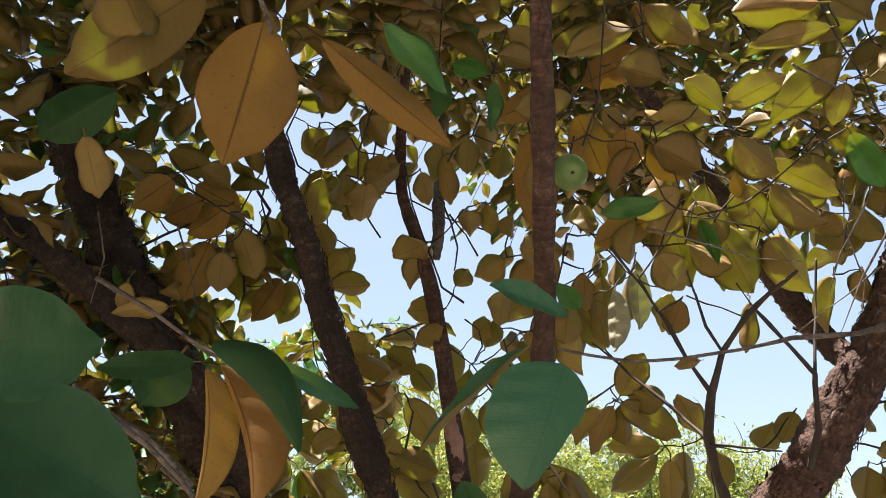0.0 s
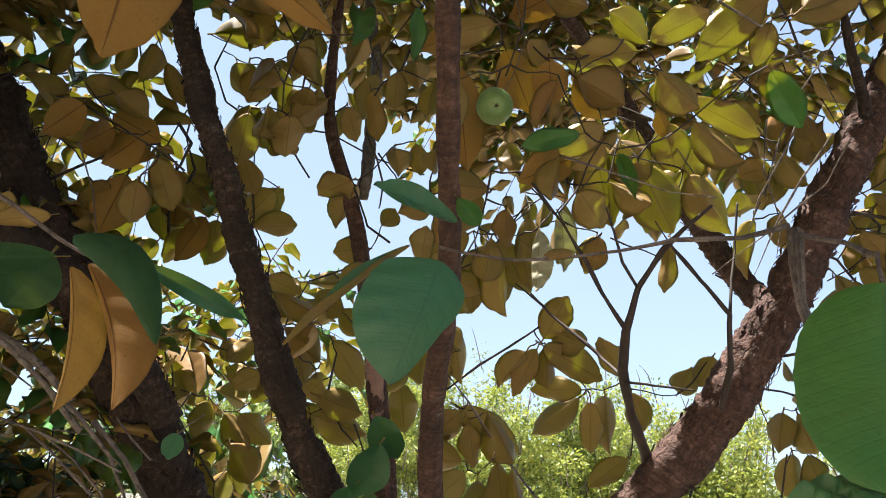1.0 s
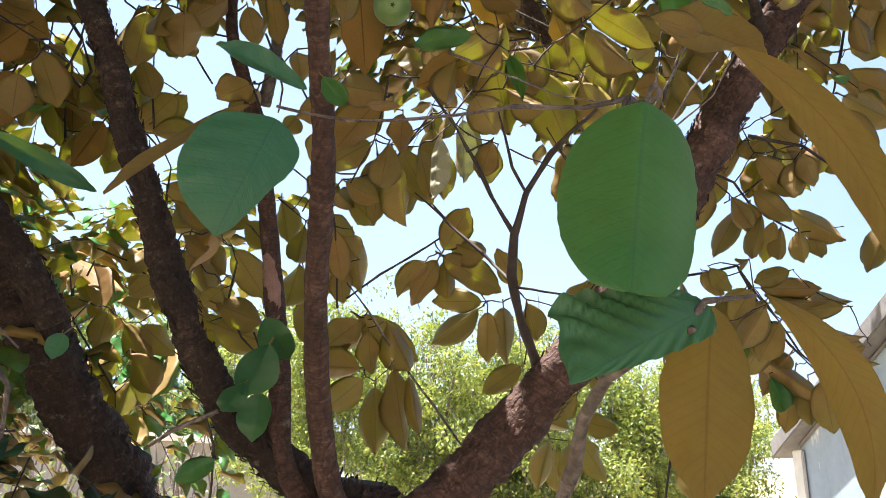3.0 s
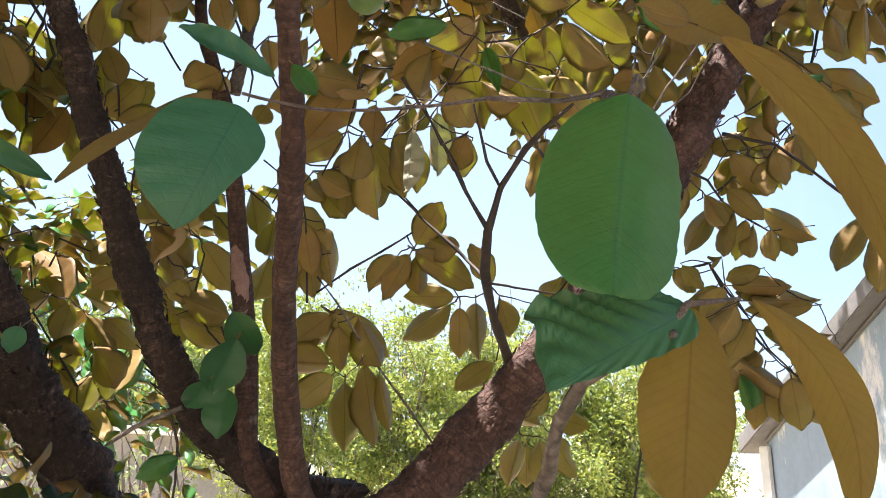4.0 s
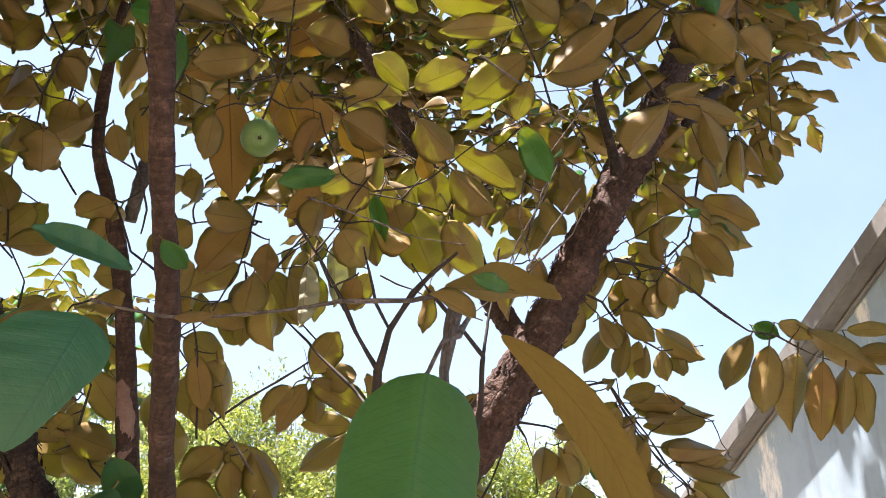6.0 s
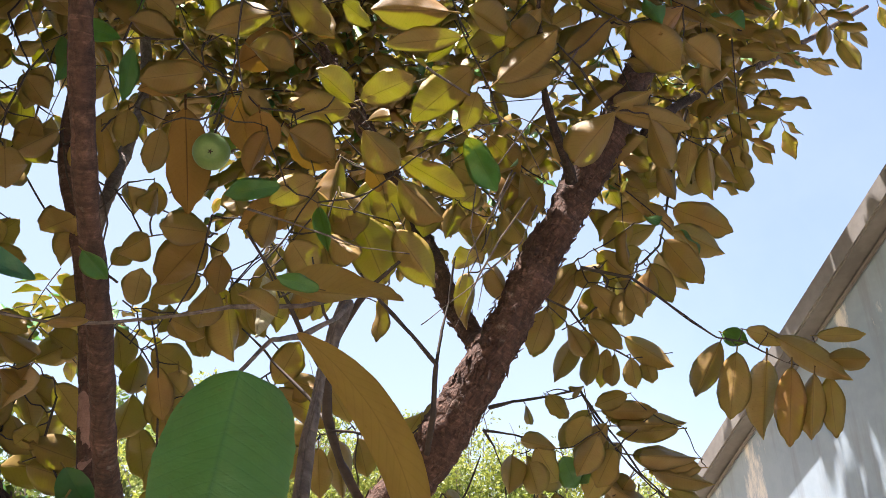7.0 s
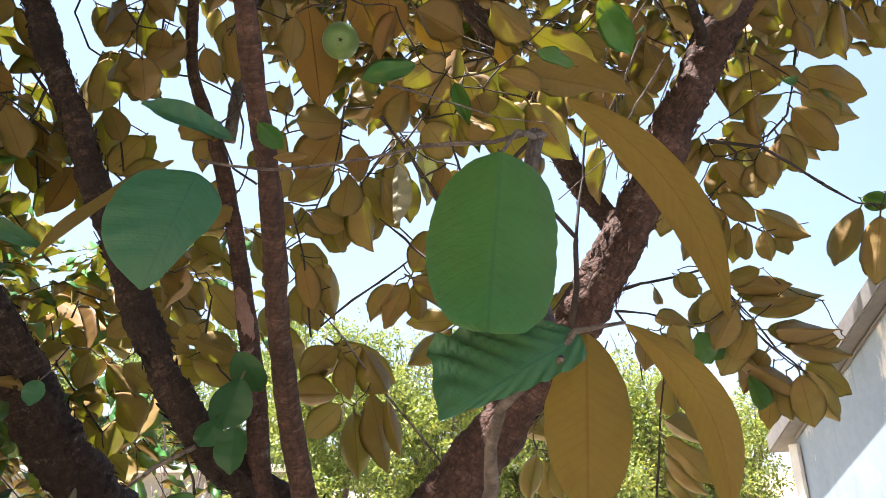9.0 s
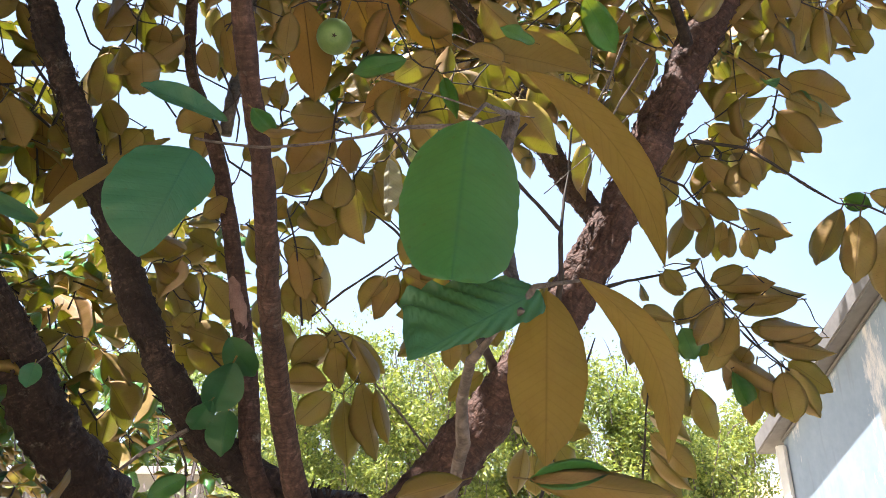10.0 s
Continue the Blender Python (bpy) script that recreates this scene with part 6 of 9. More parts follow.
fine_twigs(tw, [((0.99, 1.178, 2.378), (0.983, 1.156, 2.372)), ((0.983, 1.156, 2.372), (0.993, 1.143, 2.359)), ((1.027, 1.171, 2.377), (1.073, 1.178, 2.377)), ((0.906, 1.149, 2.476), (0.994, 1.115, 2.554)), ((0.994, 1.115, 2.554), (1.024, 1.123, 2.549)), ((0.994, 1.115, 2.554), (0.918, 1.13, 2.618)), ((1.024, 1.123, 2.549), (1.123, 1.075, 2.566)), ((1.123, 1.075, 2.566), (1.13, 1.105, 2.515))])
tw = twig(tree, [(0.3015, 1.0718, 2.5256, 0.002), (0.2961, 1.1207, 2.419, 0.0017), (0.2892, 1.1538, 2.348, 0.0017), (0.2632, 1.1902, 2.2778, 0.0014)], TWIG)
leaf(tw, (0.185, 1.365, 2.417), (0.208, 1.416, 2.208), 0.088, (0.04, 0.97, 0.25), DRY)
leaf(tw, (0.277, 1.321, 2.427), (0.334, 1.4, 2.332), 0.082, (-0.01, 0.77, 0.64), DRY)
leaf(tw, (0.244, 1.148, 2.352), (0.144, 1.142, 2.32), 0.057, (-0.18, 0.9, 0.39))
leaf(tw, (0.35, 1.101, 2.453), (0.237, 1.149, 2.441), 0.059, (0.18, 0.6, 0.78))
leaf(tw, (0.375, 1.108, 2.511), (0.458, 1.104, 2.419), 0.061, (0.27, 0.94, 0.2))
leaf(tw, (0.318, 1.106, 2.385), (0.394, 1.114, 2.363), 0.070, (0.18, 0.54, 0.82))
leaf(tw, (0.383, 1.182, 2.164), (0.289, 1.215, 2.158), 0.040, (-0.31, -0.91, -0.27))
leaf(tw, (0.446, 1.19, 2.134), (0.465, 1.181, 2.05), 0.028, (-0.24, -0.97, 0.05))
leaf(tw, (0.699, 1.149, 2.271), (0.765, 1.209, 2.198), 0.056, (-0.27, -0.61, -0.75))
leaf(tw, (0.103, 1.153, 2.406), (0.035, 1.15, 2.424), 0.039, (-0.1, -0.85, -0.52))
leaf(tw, (0.112, 1.198, 2.423), (0.105, 1.222, 2.327), 0.034, (0.44, -0.87, -0.24))
leaf(tw, (0.35, 1.189, 2.272), (0.321, 1.264, 2.222), 0.040, (-0.2, 0.49, 0.85))
leaf(tw, (0.185, 1.167, 2.246), (0.176, 1.169, 2.162), 0.042, (-0.19, 0.98, 0.05))
leaf(tw, (0.189, 1.151, 2.421), (0.117, 1.128, 2.431), 0.050, (-0.07, 0.58, 0.81))
leaf(tw, (0.138, 1.131, 2.485), (0.186, 1.15, 2.456), 0.045, (0.1, 0.74, 0.66))
fine_twigs(tw, [((0.294, 1.129, 2.401), (0.311, 1.105, 2.387)), ((0.289, 1.154, 2.348), (0.253, 1.149, 2.354)), ((0.299, 1.096, 2.472), (0.361, 1.097, 2.454)), ((0.361, 1.097, 2.454), (0.368, 1.108, 2.519)), ((0.27, 1.181, 2.295), (0.352, 1.182, 2.276)), ((0.253, 1.149, 2.354), (0.196, 1.153, 2.42)), ((0.196, 1.153, 2.42), (0.109, 1.153, 2.405)), ((0.109, 1.153, 2.405), (0.112, 1.196, 2.431)), ((0.109, 1.153, 2.405), (0.134, 1.129, 2.487)), ((0.27, 1.181, 2.295), (0.186, 1.166, 2.254))])
fine_twigs(tw, [((0.352, 1.182, 2.276), (0.391, 1.179, 2.165)), ((0.391, 1.179, 2.165), (0.444, 1.191, 2.142)), ((0.196, 1.153, 2.42), (0.272, 1.314, 2.435)), ((0.272, 1.314, 2.435), (0.183, 1.36, 2.436)), ((0.444, 1.191, 2.142), (0.693, 1.144, 2.278))])
tw = twig(tree, [(0.2531, 1.3931, 2.2015, 0.0022), (0.2443, 1.4169, 2.1522, 0.0019), (0.2256, 1.4512, 2.0834, 0.0019), (0.1854, 1.4892, 2.0153, 0.0016)], TWIG)
leaf(tw, (0.252, 1.429, 2.179), (0.159, 1.397, 2.176), 0.071, (-0.31, 0.85, 0.42))
leaf(tw, (0.234, 1.445, 2.176), (0.148, 1.544, 2.11), 0.092, (0.06, 0.6, 0.8))
leaf(tw, (0.133, 1.465, 2.178), (0.073, 1.502, 2.156), 0.064, (0.44, 0.85, 0.27))
leaf(tw, (0.121, 1.461, 2.037), (0.13, 1.45, 2.108), 0.057, (-0.51, 0.84, 0.2))
leaf(tw, (0.147, 1.391, 2.244), (0.139, 1.374, 2.185), 0.044, (-0.59, 0.79, -0.15))
leaf(tw, (0.28, 1.388, 2.118), (0.276, 1.38, 2.036), 0.050, (-0.44, 0.89, -0.06))
leaf(tw, (0.257, 1.457, 2.086), (0.243, 1.456, 1.995), 0.066, (0.09, 1, -0.03))
leaf(tw, (0.305, 1.406, 2.21), (0.279, 1.417, 2.277), 0.056, (-0.11, 0.97, -0.21))
leaf(tw, (0.404, 1.396, 2.185), (0.446, 1.397, 2.275), 0.066, (-0.54, 0.8, 0.25))
leaf(tw, (0.37, 1.376, 2.223), (0.315, 1.456, 2.184), 0.053, (-0.02, 0.42, 0.91))
leaf(tw, (0.467, 1.334, 2.148), (0.527, 1.301, 2.09), 0.060, (0.35, 0.92, -0.16))
leaf(tw, (0.487, 1.325, 2.227), (0.511, 1.352, 2.146), 0.047, (0.26, 0.89, 0.38))
fine_twigs(tw, [((0.247, 1.411, 2.164), (0.26, 1.432, 2.18)), ((0.26, 1.432, 2.18), (0.241, 1.436, 2.182)), ((0.23, 1.443, 2.101), (0.258, 1.457, 2.095)), ((0.244, 1.417, 2.152), (0.281, 1.388, 2.125)), ((0.253, 1.393, 2.201), (0.307, 1.405, 2.204)), ((0.195, 1.48, 2.032), (0.12, 1.462, 2.03)), ((0.307, 1.405, 2.204), (0.375, 1.369, 2.226)), ((0.375, 1.369, 2.226), (0.4, 1.396, 2.177)), ((0.4, 1.396, 2.177), (0.461, 1.337, 2.153)), ((0.461, 1.337, 2.153), (0.484, 1.322, 2.234))])
fine_twigs(tw, [((0.241, 1.436, 2.182), (0.138, 1.461, 2.18)), ((0.138, 1.461, 2.18), (0.148, 1.393, 2.249))])
tw = twig(tree, [(0.5044, 1.5899, 2.2788, 0.0022), (0.5788, 1.5669, 2.2994, 0.0022), (0.6533, 1.5439, 2.32, 0.0018), (0.7524, 1.5115, 2.3514, 0.0015)], TWIG)
leaf(tw, (0.5, 1.549, 2.431), (0.477, 1.56, 2.292), 0.071, (-0.11, 0.99, 0.1))
leaf(tw, (0.576, 1.535, 2.383), (0.566, 1.57, 2.272), 0.075, (-0.28, 0.91, 0.31))
leaf(tw, (0.604, 1.561, 2.326), (0.656, 1.575, 2.236), 0.063, (0.37, 0.86, 0.35))
leaf(tw, (0.703, 1.525, 2.341), (0.703, 1.612, 2.283), 0.068, (0.59, 0.45, 0.67))
leaf(tw, (0.757, 1.482, 2.308), (0.741, 1.544, 2.253), 0.054, (0.48, 0.65, 0.59))
leaf(tw, (0.8, 1.506, 2.294), (0.816, 1.497, 2.195), 0.056, (0.33, 0.94, -0.03))
leaf(tw, (0.864, 1.506, 2.283), (0.849, 1.57, 2.214), 0.061, (0.66, 0.61, 0.43))
leaf(tw, (0.748, 1.476, 2.404), (0.818, 1.457, 2.355), 0.061, (0.46, 0.82, 0.35))
leaf(tw, (0.894, 1.479, 2.414), (0.882, 1.555, 2.336), 0.065, (0.38, 0.69, 0.61))
leaf(tw, (0.818, 1.43, 2.454), (0.89, 1.432, 2.373), 0.067, (0.59, 0.61, 0.53))
leaf(tw, (0.953, 1.469, 2.368), (0.89, 1.467, 2.266), 0.062, (-0.05, 1, 0.01))
fine_twigs(tw, [((0.703, 1.528, 2.336), (0.703, 1.517, 2.347)), ((0.597, 1.561, 2.305), (0.6, 1.56, 2.334)), ((0.728, 1.52, 2.344), (0.758, 1.477, 2.313)), ((0.758, 1.477, 2.313), (0.798, 1.507, 2.303)), ((0.798, 1.507, 2.303), (0.865, 1.5, 2.289)), ((0.6, 1.56, 2.334), (0.577, 1.532, 2.393)), ((0.728, 1.52, 2.344), (0.741, 1.477, 2.408)), ((0.577, 1.532, 2.393), (0.502, 1.548, 2.443)), ((0.741, 1.477, 2.408), (0.812, 1.43, 2.462)), ((0.812, 1.43, 2.462), (0.895, 1.472, 2.421))])
fine_twigs(tw, [((0.895, 1.472, 2.421), (0.959, 1.469, 2.378))])
tw = twig(tree, [(-0.2405, 1.5273, 2.7242, 0.0026), (-0.1997, 1.557, 2.6413, 0.0022), (-0.1588, 1.5867, 2.5584, 0.0022), (-0.1803, 1.6322, 2.4661, 0.0018)], TWIG)
leaf(tw, (-0.14, 1.535, 2.6), (-0.193, 1.6, 2.527), 0.067, (-0.51, 0.43, 0.75))
leaf(tw, (-0.221, 1.634, 2.421), (-0.189, 1.612, 2.341), 0.073, (-0.12, 0.94, -0.31))
leaf(tw, (-0.145, 1.674, 2.478), (-0.21, 1.7, 2.459), 0.064, (0.07, 0.69, 0.72))
leaf(tw, (-0.22, 1.538, 2.8), (-0.276, 1.528, 2.721), 0.077, (-0.65, 0.66, 0.38))
leaf(tw, (-0.25, 1.575, 2.698), (-0.3, 1.56, 2.604), 0.078, (-0.41, 0.91, 0.07))
leaf(tw, (-0.098, 1.492, 2.71), (-0.144, 1.428, 2.729), 0.076, (-0.28, 0.45, 0.85))
leaf(tw, (-0.258, 1.6, 2.559), (-0.299, 1.626, 2.484), 0.074, (-0.34, 0.81, 0.47))
leaf(tw, (-0.118, 1.562, 2.486), (-0.153, 1.565, 2.414), 0.067, (-0.03, 1, 0.05))
leaf(tw, (0.007, 1.564, 2.526), (-0.026, 1.609, 2.433), 0.070, (-0.58, 0.64, 0.51))
leaf(tw, (-0.017, 1.518, 2.598), (-0.066, 1.603, 2.561), 0.055, (0.2, 0.48, 0.85))
fine_twigs(tw, [((-0.23, 1.535, 2.703), (-0.246, 1.577, 2.706)), ((-0.179, 1.572, 2.6), (-0.135, 1.53, 2.607)), ((-0.175, 1.621, 2.489), (-0.139, 1.672, 2.48)), ((-0.164, 1.598, 2.535), (-0.115, 1.562, 2.492)), ((-0.175, 1.621, 2.489), (-0.224, 1.636, 2.428)), ((-0.179, 1.572, 2.6), (-0.254, 1.597, 2.566)), ((-0.241, 1.527, 2.724), (-0.215, 1.538, 2.807)), ((-0.135, 1.53, 2.607), (-0.094, 1.498, 2.708)), ((-0.135, 1.53, 2.607), (-0.013, 1.511, 2.601)), ((-0.013, 1.511, 2.601), (0.01, 1.56, 2.534))])
tw = twig(tree, [(0.4664, 0.715, 1.809, 0.0026), (0.4218, 0.71, 1.7944, 0.0022), (0.3581, 0.7, 1.7872, 0.002), (0.3065, 0.7, 1.7757, 0.0019), (0.2666, 0.7, 1.7698, 0.0018), (0.2169, 0.7, 1.7663, 0.0017), (0.1813, 0.705, 1.773, 0.0016), (0.1551, 0.71, 1.7807, 0.0014)], BARK_GREY)
leaf(tw, (0.1584, 0.694, 1.7619), (0.1216, 0.681, 1.6557), 0.113, (0.31, -0.95, -0.05), EGG)
leaf(tw, (0.128, 0.722, 1.788), (0.030, 0.681, 1.688), 0.036, (-0.578, -0.425, 0.697), EDGE)
leaf(tw, (0.173, 0.769, 1.83), (0.095, 0.727, 1.85), 0.030, (0.5, -0.85, 0.17), RIPPLE)
leaf(tw, (0.175, 0.89, 1.911), (0.203, 0.906, 1.883), 0.026, (-0, -0.86, -0.5))
leaf(tw, (0.259, 0.639, 1.751), (0.233, 0.622, 1.742), 0.009, (-0.57, 0.82, 0.09))
tw = twig(tree, [(-0.3088, 0.7484, 1.866, 0.0028), (-0.2542, 0.7593, 1.8365, 0.0025), (-0.2105, 0.7703, 1.8069, 0.0022), (-0.1832, 0.7757, 1.7921, 0.0019), (-0.1235, 0.7804, 1.7789, 0.0016)], BARK_GREY)
# bluish green upper side stands in for sky reflected on this leaf
leaf(tw, (-0.156, 0.856, 1.809), (-0.054, 0.892, 1.762), 0.023, (0.11, -0.84, -0.1), PALE)
leaf(tw, (-0.186, 0.76, 1.774), (-0.190, 0.79, 1.645), 0.150, (-0.28, 0.9, 0.33), RUST)
leaf(tw, (-0.172, 0.765, 1.778), (-0.124, 0.762, 1.640), 0.200, (-0.30, 0.92, 0.27), RUST)
leaf(tw, (-0.168, 0.715, 1.790), (-0.072, 0.668, 1.690), 0.135, (0.20, -0.95, -0.1), CLAW)
leaf(tw, (-0.23, 0.804, 1.803), (-0.269, 0.809, 1.747), 0.059, (0.46, -0.79, -0.4), DIMMED)
leaf(tw, (-0.309, 0.929, 1.897), (-0.382, 0.931, 1.889), 0.028, (-0.05, 0.79, 0.61))
tw = twig(tree, [(-0.3093, 0.5322, 1.6763, 0.0019), (-0.268, 0.5254, 1.6975, 0.0017), (-0.2492, 0.5248, 1.7012, 0.0013)], BARK_GREY)
# these two near leaves take the upper side darkened for deep shade
leaf(tw, (-0.256, 0.511, 1.732), (-0.163, 0.504, 1.726), 0.076, (-0.09, -0.91, -0.41), DIMMED)
leaf(tw, (-0.243, 0.509, 1.687), (-0.127, 0.525, 1.628), 0.080, (0.24, -0.95, 0.22), DIMMED)
tw = twig(tree, [(-0.1705, 0.6315, 2.2264, 0.0031), (-0.1589, 0.6509, 2.1824, 0.0028), (-0.1413, 0.6706, 2.1385, 0.0024), (-0.1354, 0.6803, 2.1165, 0.0021)], BARK_GREY)
leaf(tw, (-0.148, 0.691, 2.141), (-0.2, 0.769, 2.009), 0.111, (-0.04, 0.85, 0.52), FLAT)
leaf(tw, (-0.236, 0.719, 2.216), (-0.407, 0.766, 2.136), 0.091, (0, 0.6, 0.8), PALE)
leaf(tw, (-0.332, 0.689, 2.224), (-0.29, 0.706, 2.134), 0.073, (-0.43, 0.9, -0.02))
leaf(tw, (0.007, 0.538, 2.008), (0.058, 0.58, 1.966), 0.029, (0.43, -0.85, -0.31))
leaf(tw, (-0.061, 0.605, 2.047), (0.059, 0.648, 1.954), 0.036, (-0.11, 0.95, 0.29), DRY)
leaf(tw, (-0.384, 0.959, 1.941), (-0.387, 0.966, 1.904), 0.026, (-0.2, 0.96, 0.18))
tw = twig(tree, [(0.462, 0.69, 1.79, 0.0022), (0.446, 0.60, 1.748, 0.0019), (0.42, 0.53, 1.712, 0.0017), (0.402, 0.492, 1.698, 0.0016), (0.386, 0.467, 1.672, 0.0015)], BARK_GREY)
tw = twig(tree, [(0.4201, 0.513, 1.5614, 0.0028), (0.4291, 0.5101, 1.5746, 0.0019), (0.4628, 0.517, 1.5803, 0.0012)], BARK_GREY)
leaf(tw, (0.386, 0.466, 1.672), (0.370, 0.463, 1.566), 0.107, (-0.065, -1.0, 0.04), BLUNT)
leaf(tw, (0.433, 0.513, 1.573), (0.344, 0.481, 1.525), 0.104, (0.10, -0.95, 0.30), WAVY)
leaf(tw, (0.442, 0.531, 1.577), (0.437, 0.554, 1.464), 0.054, (0.3, 0.94, 0.18), GOLD)
leaf(tw, (0.453, 0.488, 1.574), (0.5, 0.499, 1.462), 0.026, (0.41, 0.87, 0.25), SWEPT)
leaf(tw, (0.417, 0.428, 1.684), (0.488, 0.430, 1.564), 0.115, (0.3, 0.8, 0.5), SICKLE)
leaf(tw, (0.394, 0.458, 1.72), (0.485, 0.515, 1.738), 0.031, (-0.1, 0.32, 0.94), GOLD)
leaf(tw, (0.405, 0.433, 1.694), (0.384, 0.444, 1.71), 0.013, (0.67, 0.58, 0.47))
leaf(tw, (0.427, 0.443, 1.714), (0.403, 0.429, 1.715), 0.010, (0.49, -0.84, -0.24))
leaf(tw, (0.495, 0.604, 1.459), (0.435, 0.611, 1.456), 0.021, (-0.12, -0.99, 0.1))
leaf(tw, (0.437, 0.61, 1.456), (0.537, 0.588, 1.44), 0.025, (0.22, 0.98, 0.01))
leaf(tw, (0.382, 0.562, 1.457), (0.337, 0.565, 1.448), 0.019, (0.03, 0.99, 0.15))
tw = twig(tree, [(0.4615, 0.6951, 1.7943, 0.0062), (0.4497, 0.6773, 1.7561, 0.0059), (0.4394, 0.6595, 1.7175, 0.0057), (0.4298, 0.6173, 1.6573, 0.0052), (0.4246, 0.5718, 1.6053, 0.0044), (0.4201, 0.5129, 1.5614, 0.0036)], BARK_GREY)
tw = twig(tree, [(0.3818, 0.75, 1.404, 0.0055), (0.3878, 0.7131, 1.4486, 0.0053), (0.3958, 0.6787, 1.4856, 0.0049), (0.3916, 0.637, 1.5159, 0.0044), (0.3939, 0.5862, 1.54, 0.0039), (0.4044, 0.5289, 1.5497, 0.0029), (0.4181, 0.5037, 1.5578, 0.0024)], BARK_GREY)
tw = twig(tree, [(-0.3208, 0.7677, 1.7607, 0.0023), (-0.2929, 0.7801, 1.7352, 0.0029), (-0.2538, 0.793, 1.7098, 0.0029), (-0.2148, 0.8104, 1.6741, 0.0029), (-0.1814, 0.8297, 1.6331, 0.0029)], BARK_GREY)
leaf(tw, (-0.188, 0.736, 1.775), (-0.28, 0.724, 1.766), 0.027, (0.15, -0.94, -0.31), DIMMED)
leaf(tw, (-0.373, 0.818, 2.146), (-0.493, 0.86, 2.104), 0.065, (0.09, -0.57, -0.82), DIMMED)
leaf(tw, (-0.412, 0.838, 2.093), (-0.402, 0.883, 2.027), 0.047, (-0.06, 0.84, 0.55))
tw = twig(tree, [(-0.2536, 1.7434, 2.496, 0.0023), (-0.1197, 1.7319, 2.4666, 0.0023), (0.0024, 1.739, 2.4007, 0.0023), (0.1169, 1.7363, 2.3596, 0.0023)], TWIG)
tw = twig(tree, [(-0.2452, 1.7475, 2.4834, 0.0023), (-0.2113, 1.7639, 2.4329, 0.0023), (-0.169, 1.7845, 2.3698, 0.0023)], TWIG)
tw = twig(tree, [(0.0117, 1.6416, 2.3661, 0.0022), (0.0512, 1.6558, 2.3182, 0.0022), (0.0782, 1.6722, 2.2707, 0.0022)], TWIG)
tw = twig(tree, [(-0.054, 1.9018, 2.185, 0.002), (-0.1756, 1.9394, 2.1514, 0.002), (-0.2273, 1.9822, 2.0772, 0.002), (-0.2649, 2.0284, 1.9899, 0.0016)], TWIG)
leaf(tw, (-0.091, 1.972, 2.156), (-0.192, 2.05, 2.183), 0.059, (0.63, 0.68, 0.38))
leaf(tw, (-0.082, 1.925, 2.063), (-0.167, 1.973, 2.126), 0.072, (0.58, 0.8, 0.17))
leaf(tw, (-0.124, 1.954, 2.085), (-0.208, 2.013, 2.064), 0.075, (0.41, 0.76, 0.51))
leaf(tw, (-0.203, 1.967, 2.073), (-0.287, 2.006, 2.156), 0.068, (0.33, 0.94, -0.11))
leaf(tw, (-0.215, 1.988, 2.072), (-0.328, 2.05, 2.087), 0.072, (0.46, 0.7, 0.55))
leaf(tw, (-0.219, 2.005, 1.985), (-0.313, 2.026, 1.976), 0.075, (0.19, 0.96, 0.22))
leaf(tw, (-0.232, 2.016, 1.933), (-0.18, 2.04, 1.843), 0.073, (-0.58, 0.8, -0.12))
leaf(tw, (-0.247, 2.017, 1.906), (-0.269, 1.967, 1.977), 0.070, (-0.08, 0.83, 0.56))
leaf(tw, (-0.155, 2.069, 1.97), (-0.216, 2.024, 2.017), 0.085, (-0.26, 0.85, 0.46))
leaf(tw, (-0.162, 2.063, 1.941), (-0.154, 2.129, 1.868), 0.070, (-0.55, 0.64, 0.53))
leaf(tw, (-0.042, 2.007, 2.028), (-0.104, 2.005, 2.099), 0.069, (0.06, 1, 0.08))
leaf(tw, (-0.263, 2.116, 1.827), (-0.102, 2.054, 1.817), 0.097, (0.35, 0.93, -0.12))
fine_twigs(tw, [((-0.227, 1.982, 2.077), (-0.205, 1.983, 2.07)), ((-0.205, 1.983, 2.07), (-0.196, 1.964, 2.066)), ((-0.255, 2.017, 2.012), (-0.21, 2.004, 1.986)), ((-0.21, 2.004, 1.986), (-0.237, 2.013, 1.941)), ((-0.237, 2.013, 1.941), (-0.245, 2.021, 1.9)), ((-0.115, 1.921, 2.168), (-0.082, 1.965, 2.153)), ((-0.082, 1.965, 2.153), (-0.116, 1.949, 2.087)), ((-0.116, 1.949, 2.087), (-0.074, 1.92, 2.058)), ((-0.21, 2.004, 1.986), (-0.163, 2.057, 1.948)), ((-0.163, 2.057, 1.948), (-0.149, 2.073, 1.966))])
fine_twigs(tw, [((-0.074, 1.92, 2.058), (-0.036, 2.007, 2.021)), ((-0.245, 2.021, 1.9), (-0.278, 2.121, 1.828))])
tw = twig(tree, [(-0.0111, 1.9173, 2.1328, 0.002), (0.0593, 1.9282, 2.0797, 0.002), (0.1169, 1.9526, 2.0017, 0.0016)], TWIG)
leaf(tw, (-0.006, 1.953, 2.144), (0.014, 1.988, 2.038), 0.068, (0.18, 0.92, 0.34))
leaf(tw, (0.063, 1.868, 2.133), (0.109, 1.799, 2.153), 0.058, (0.67, 0.59, 0.45))
leaf(tw, (0.095, 1.929, 2.123), (0.119, 1.904, 2.189), 0.061, (0.33, 0.92, 0.23))
leaf(tw, (0.094, 1.877, 2.066), (0.185, 1.925, 2.023), 0.087, (-0.32, 0.89, 0.33))
leaf(tw, (0.053, 1.972, 2.077), (0.041, 1.953, 1.974), 0.069, (-0.15, 0.97, -0.16))
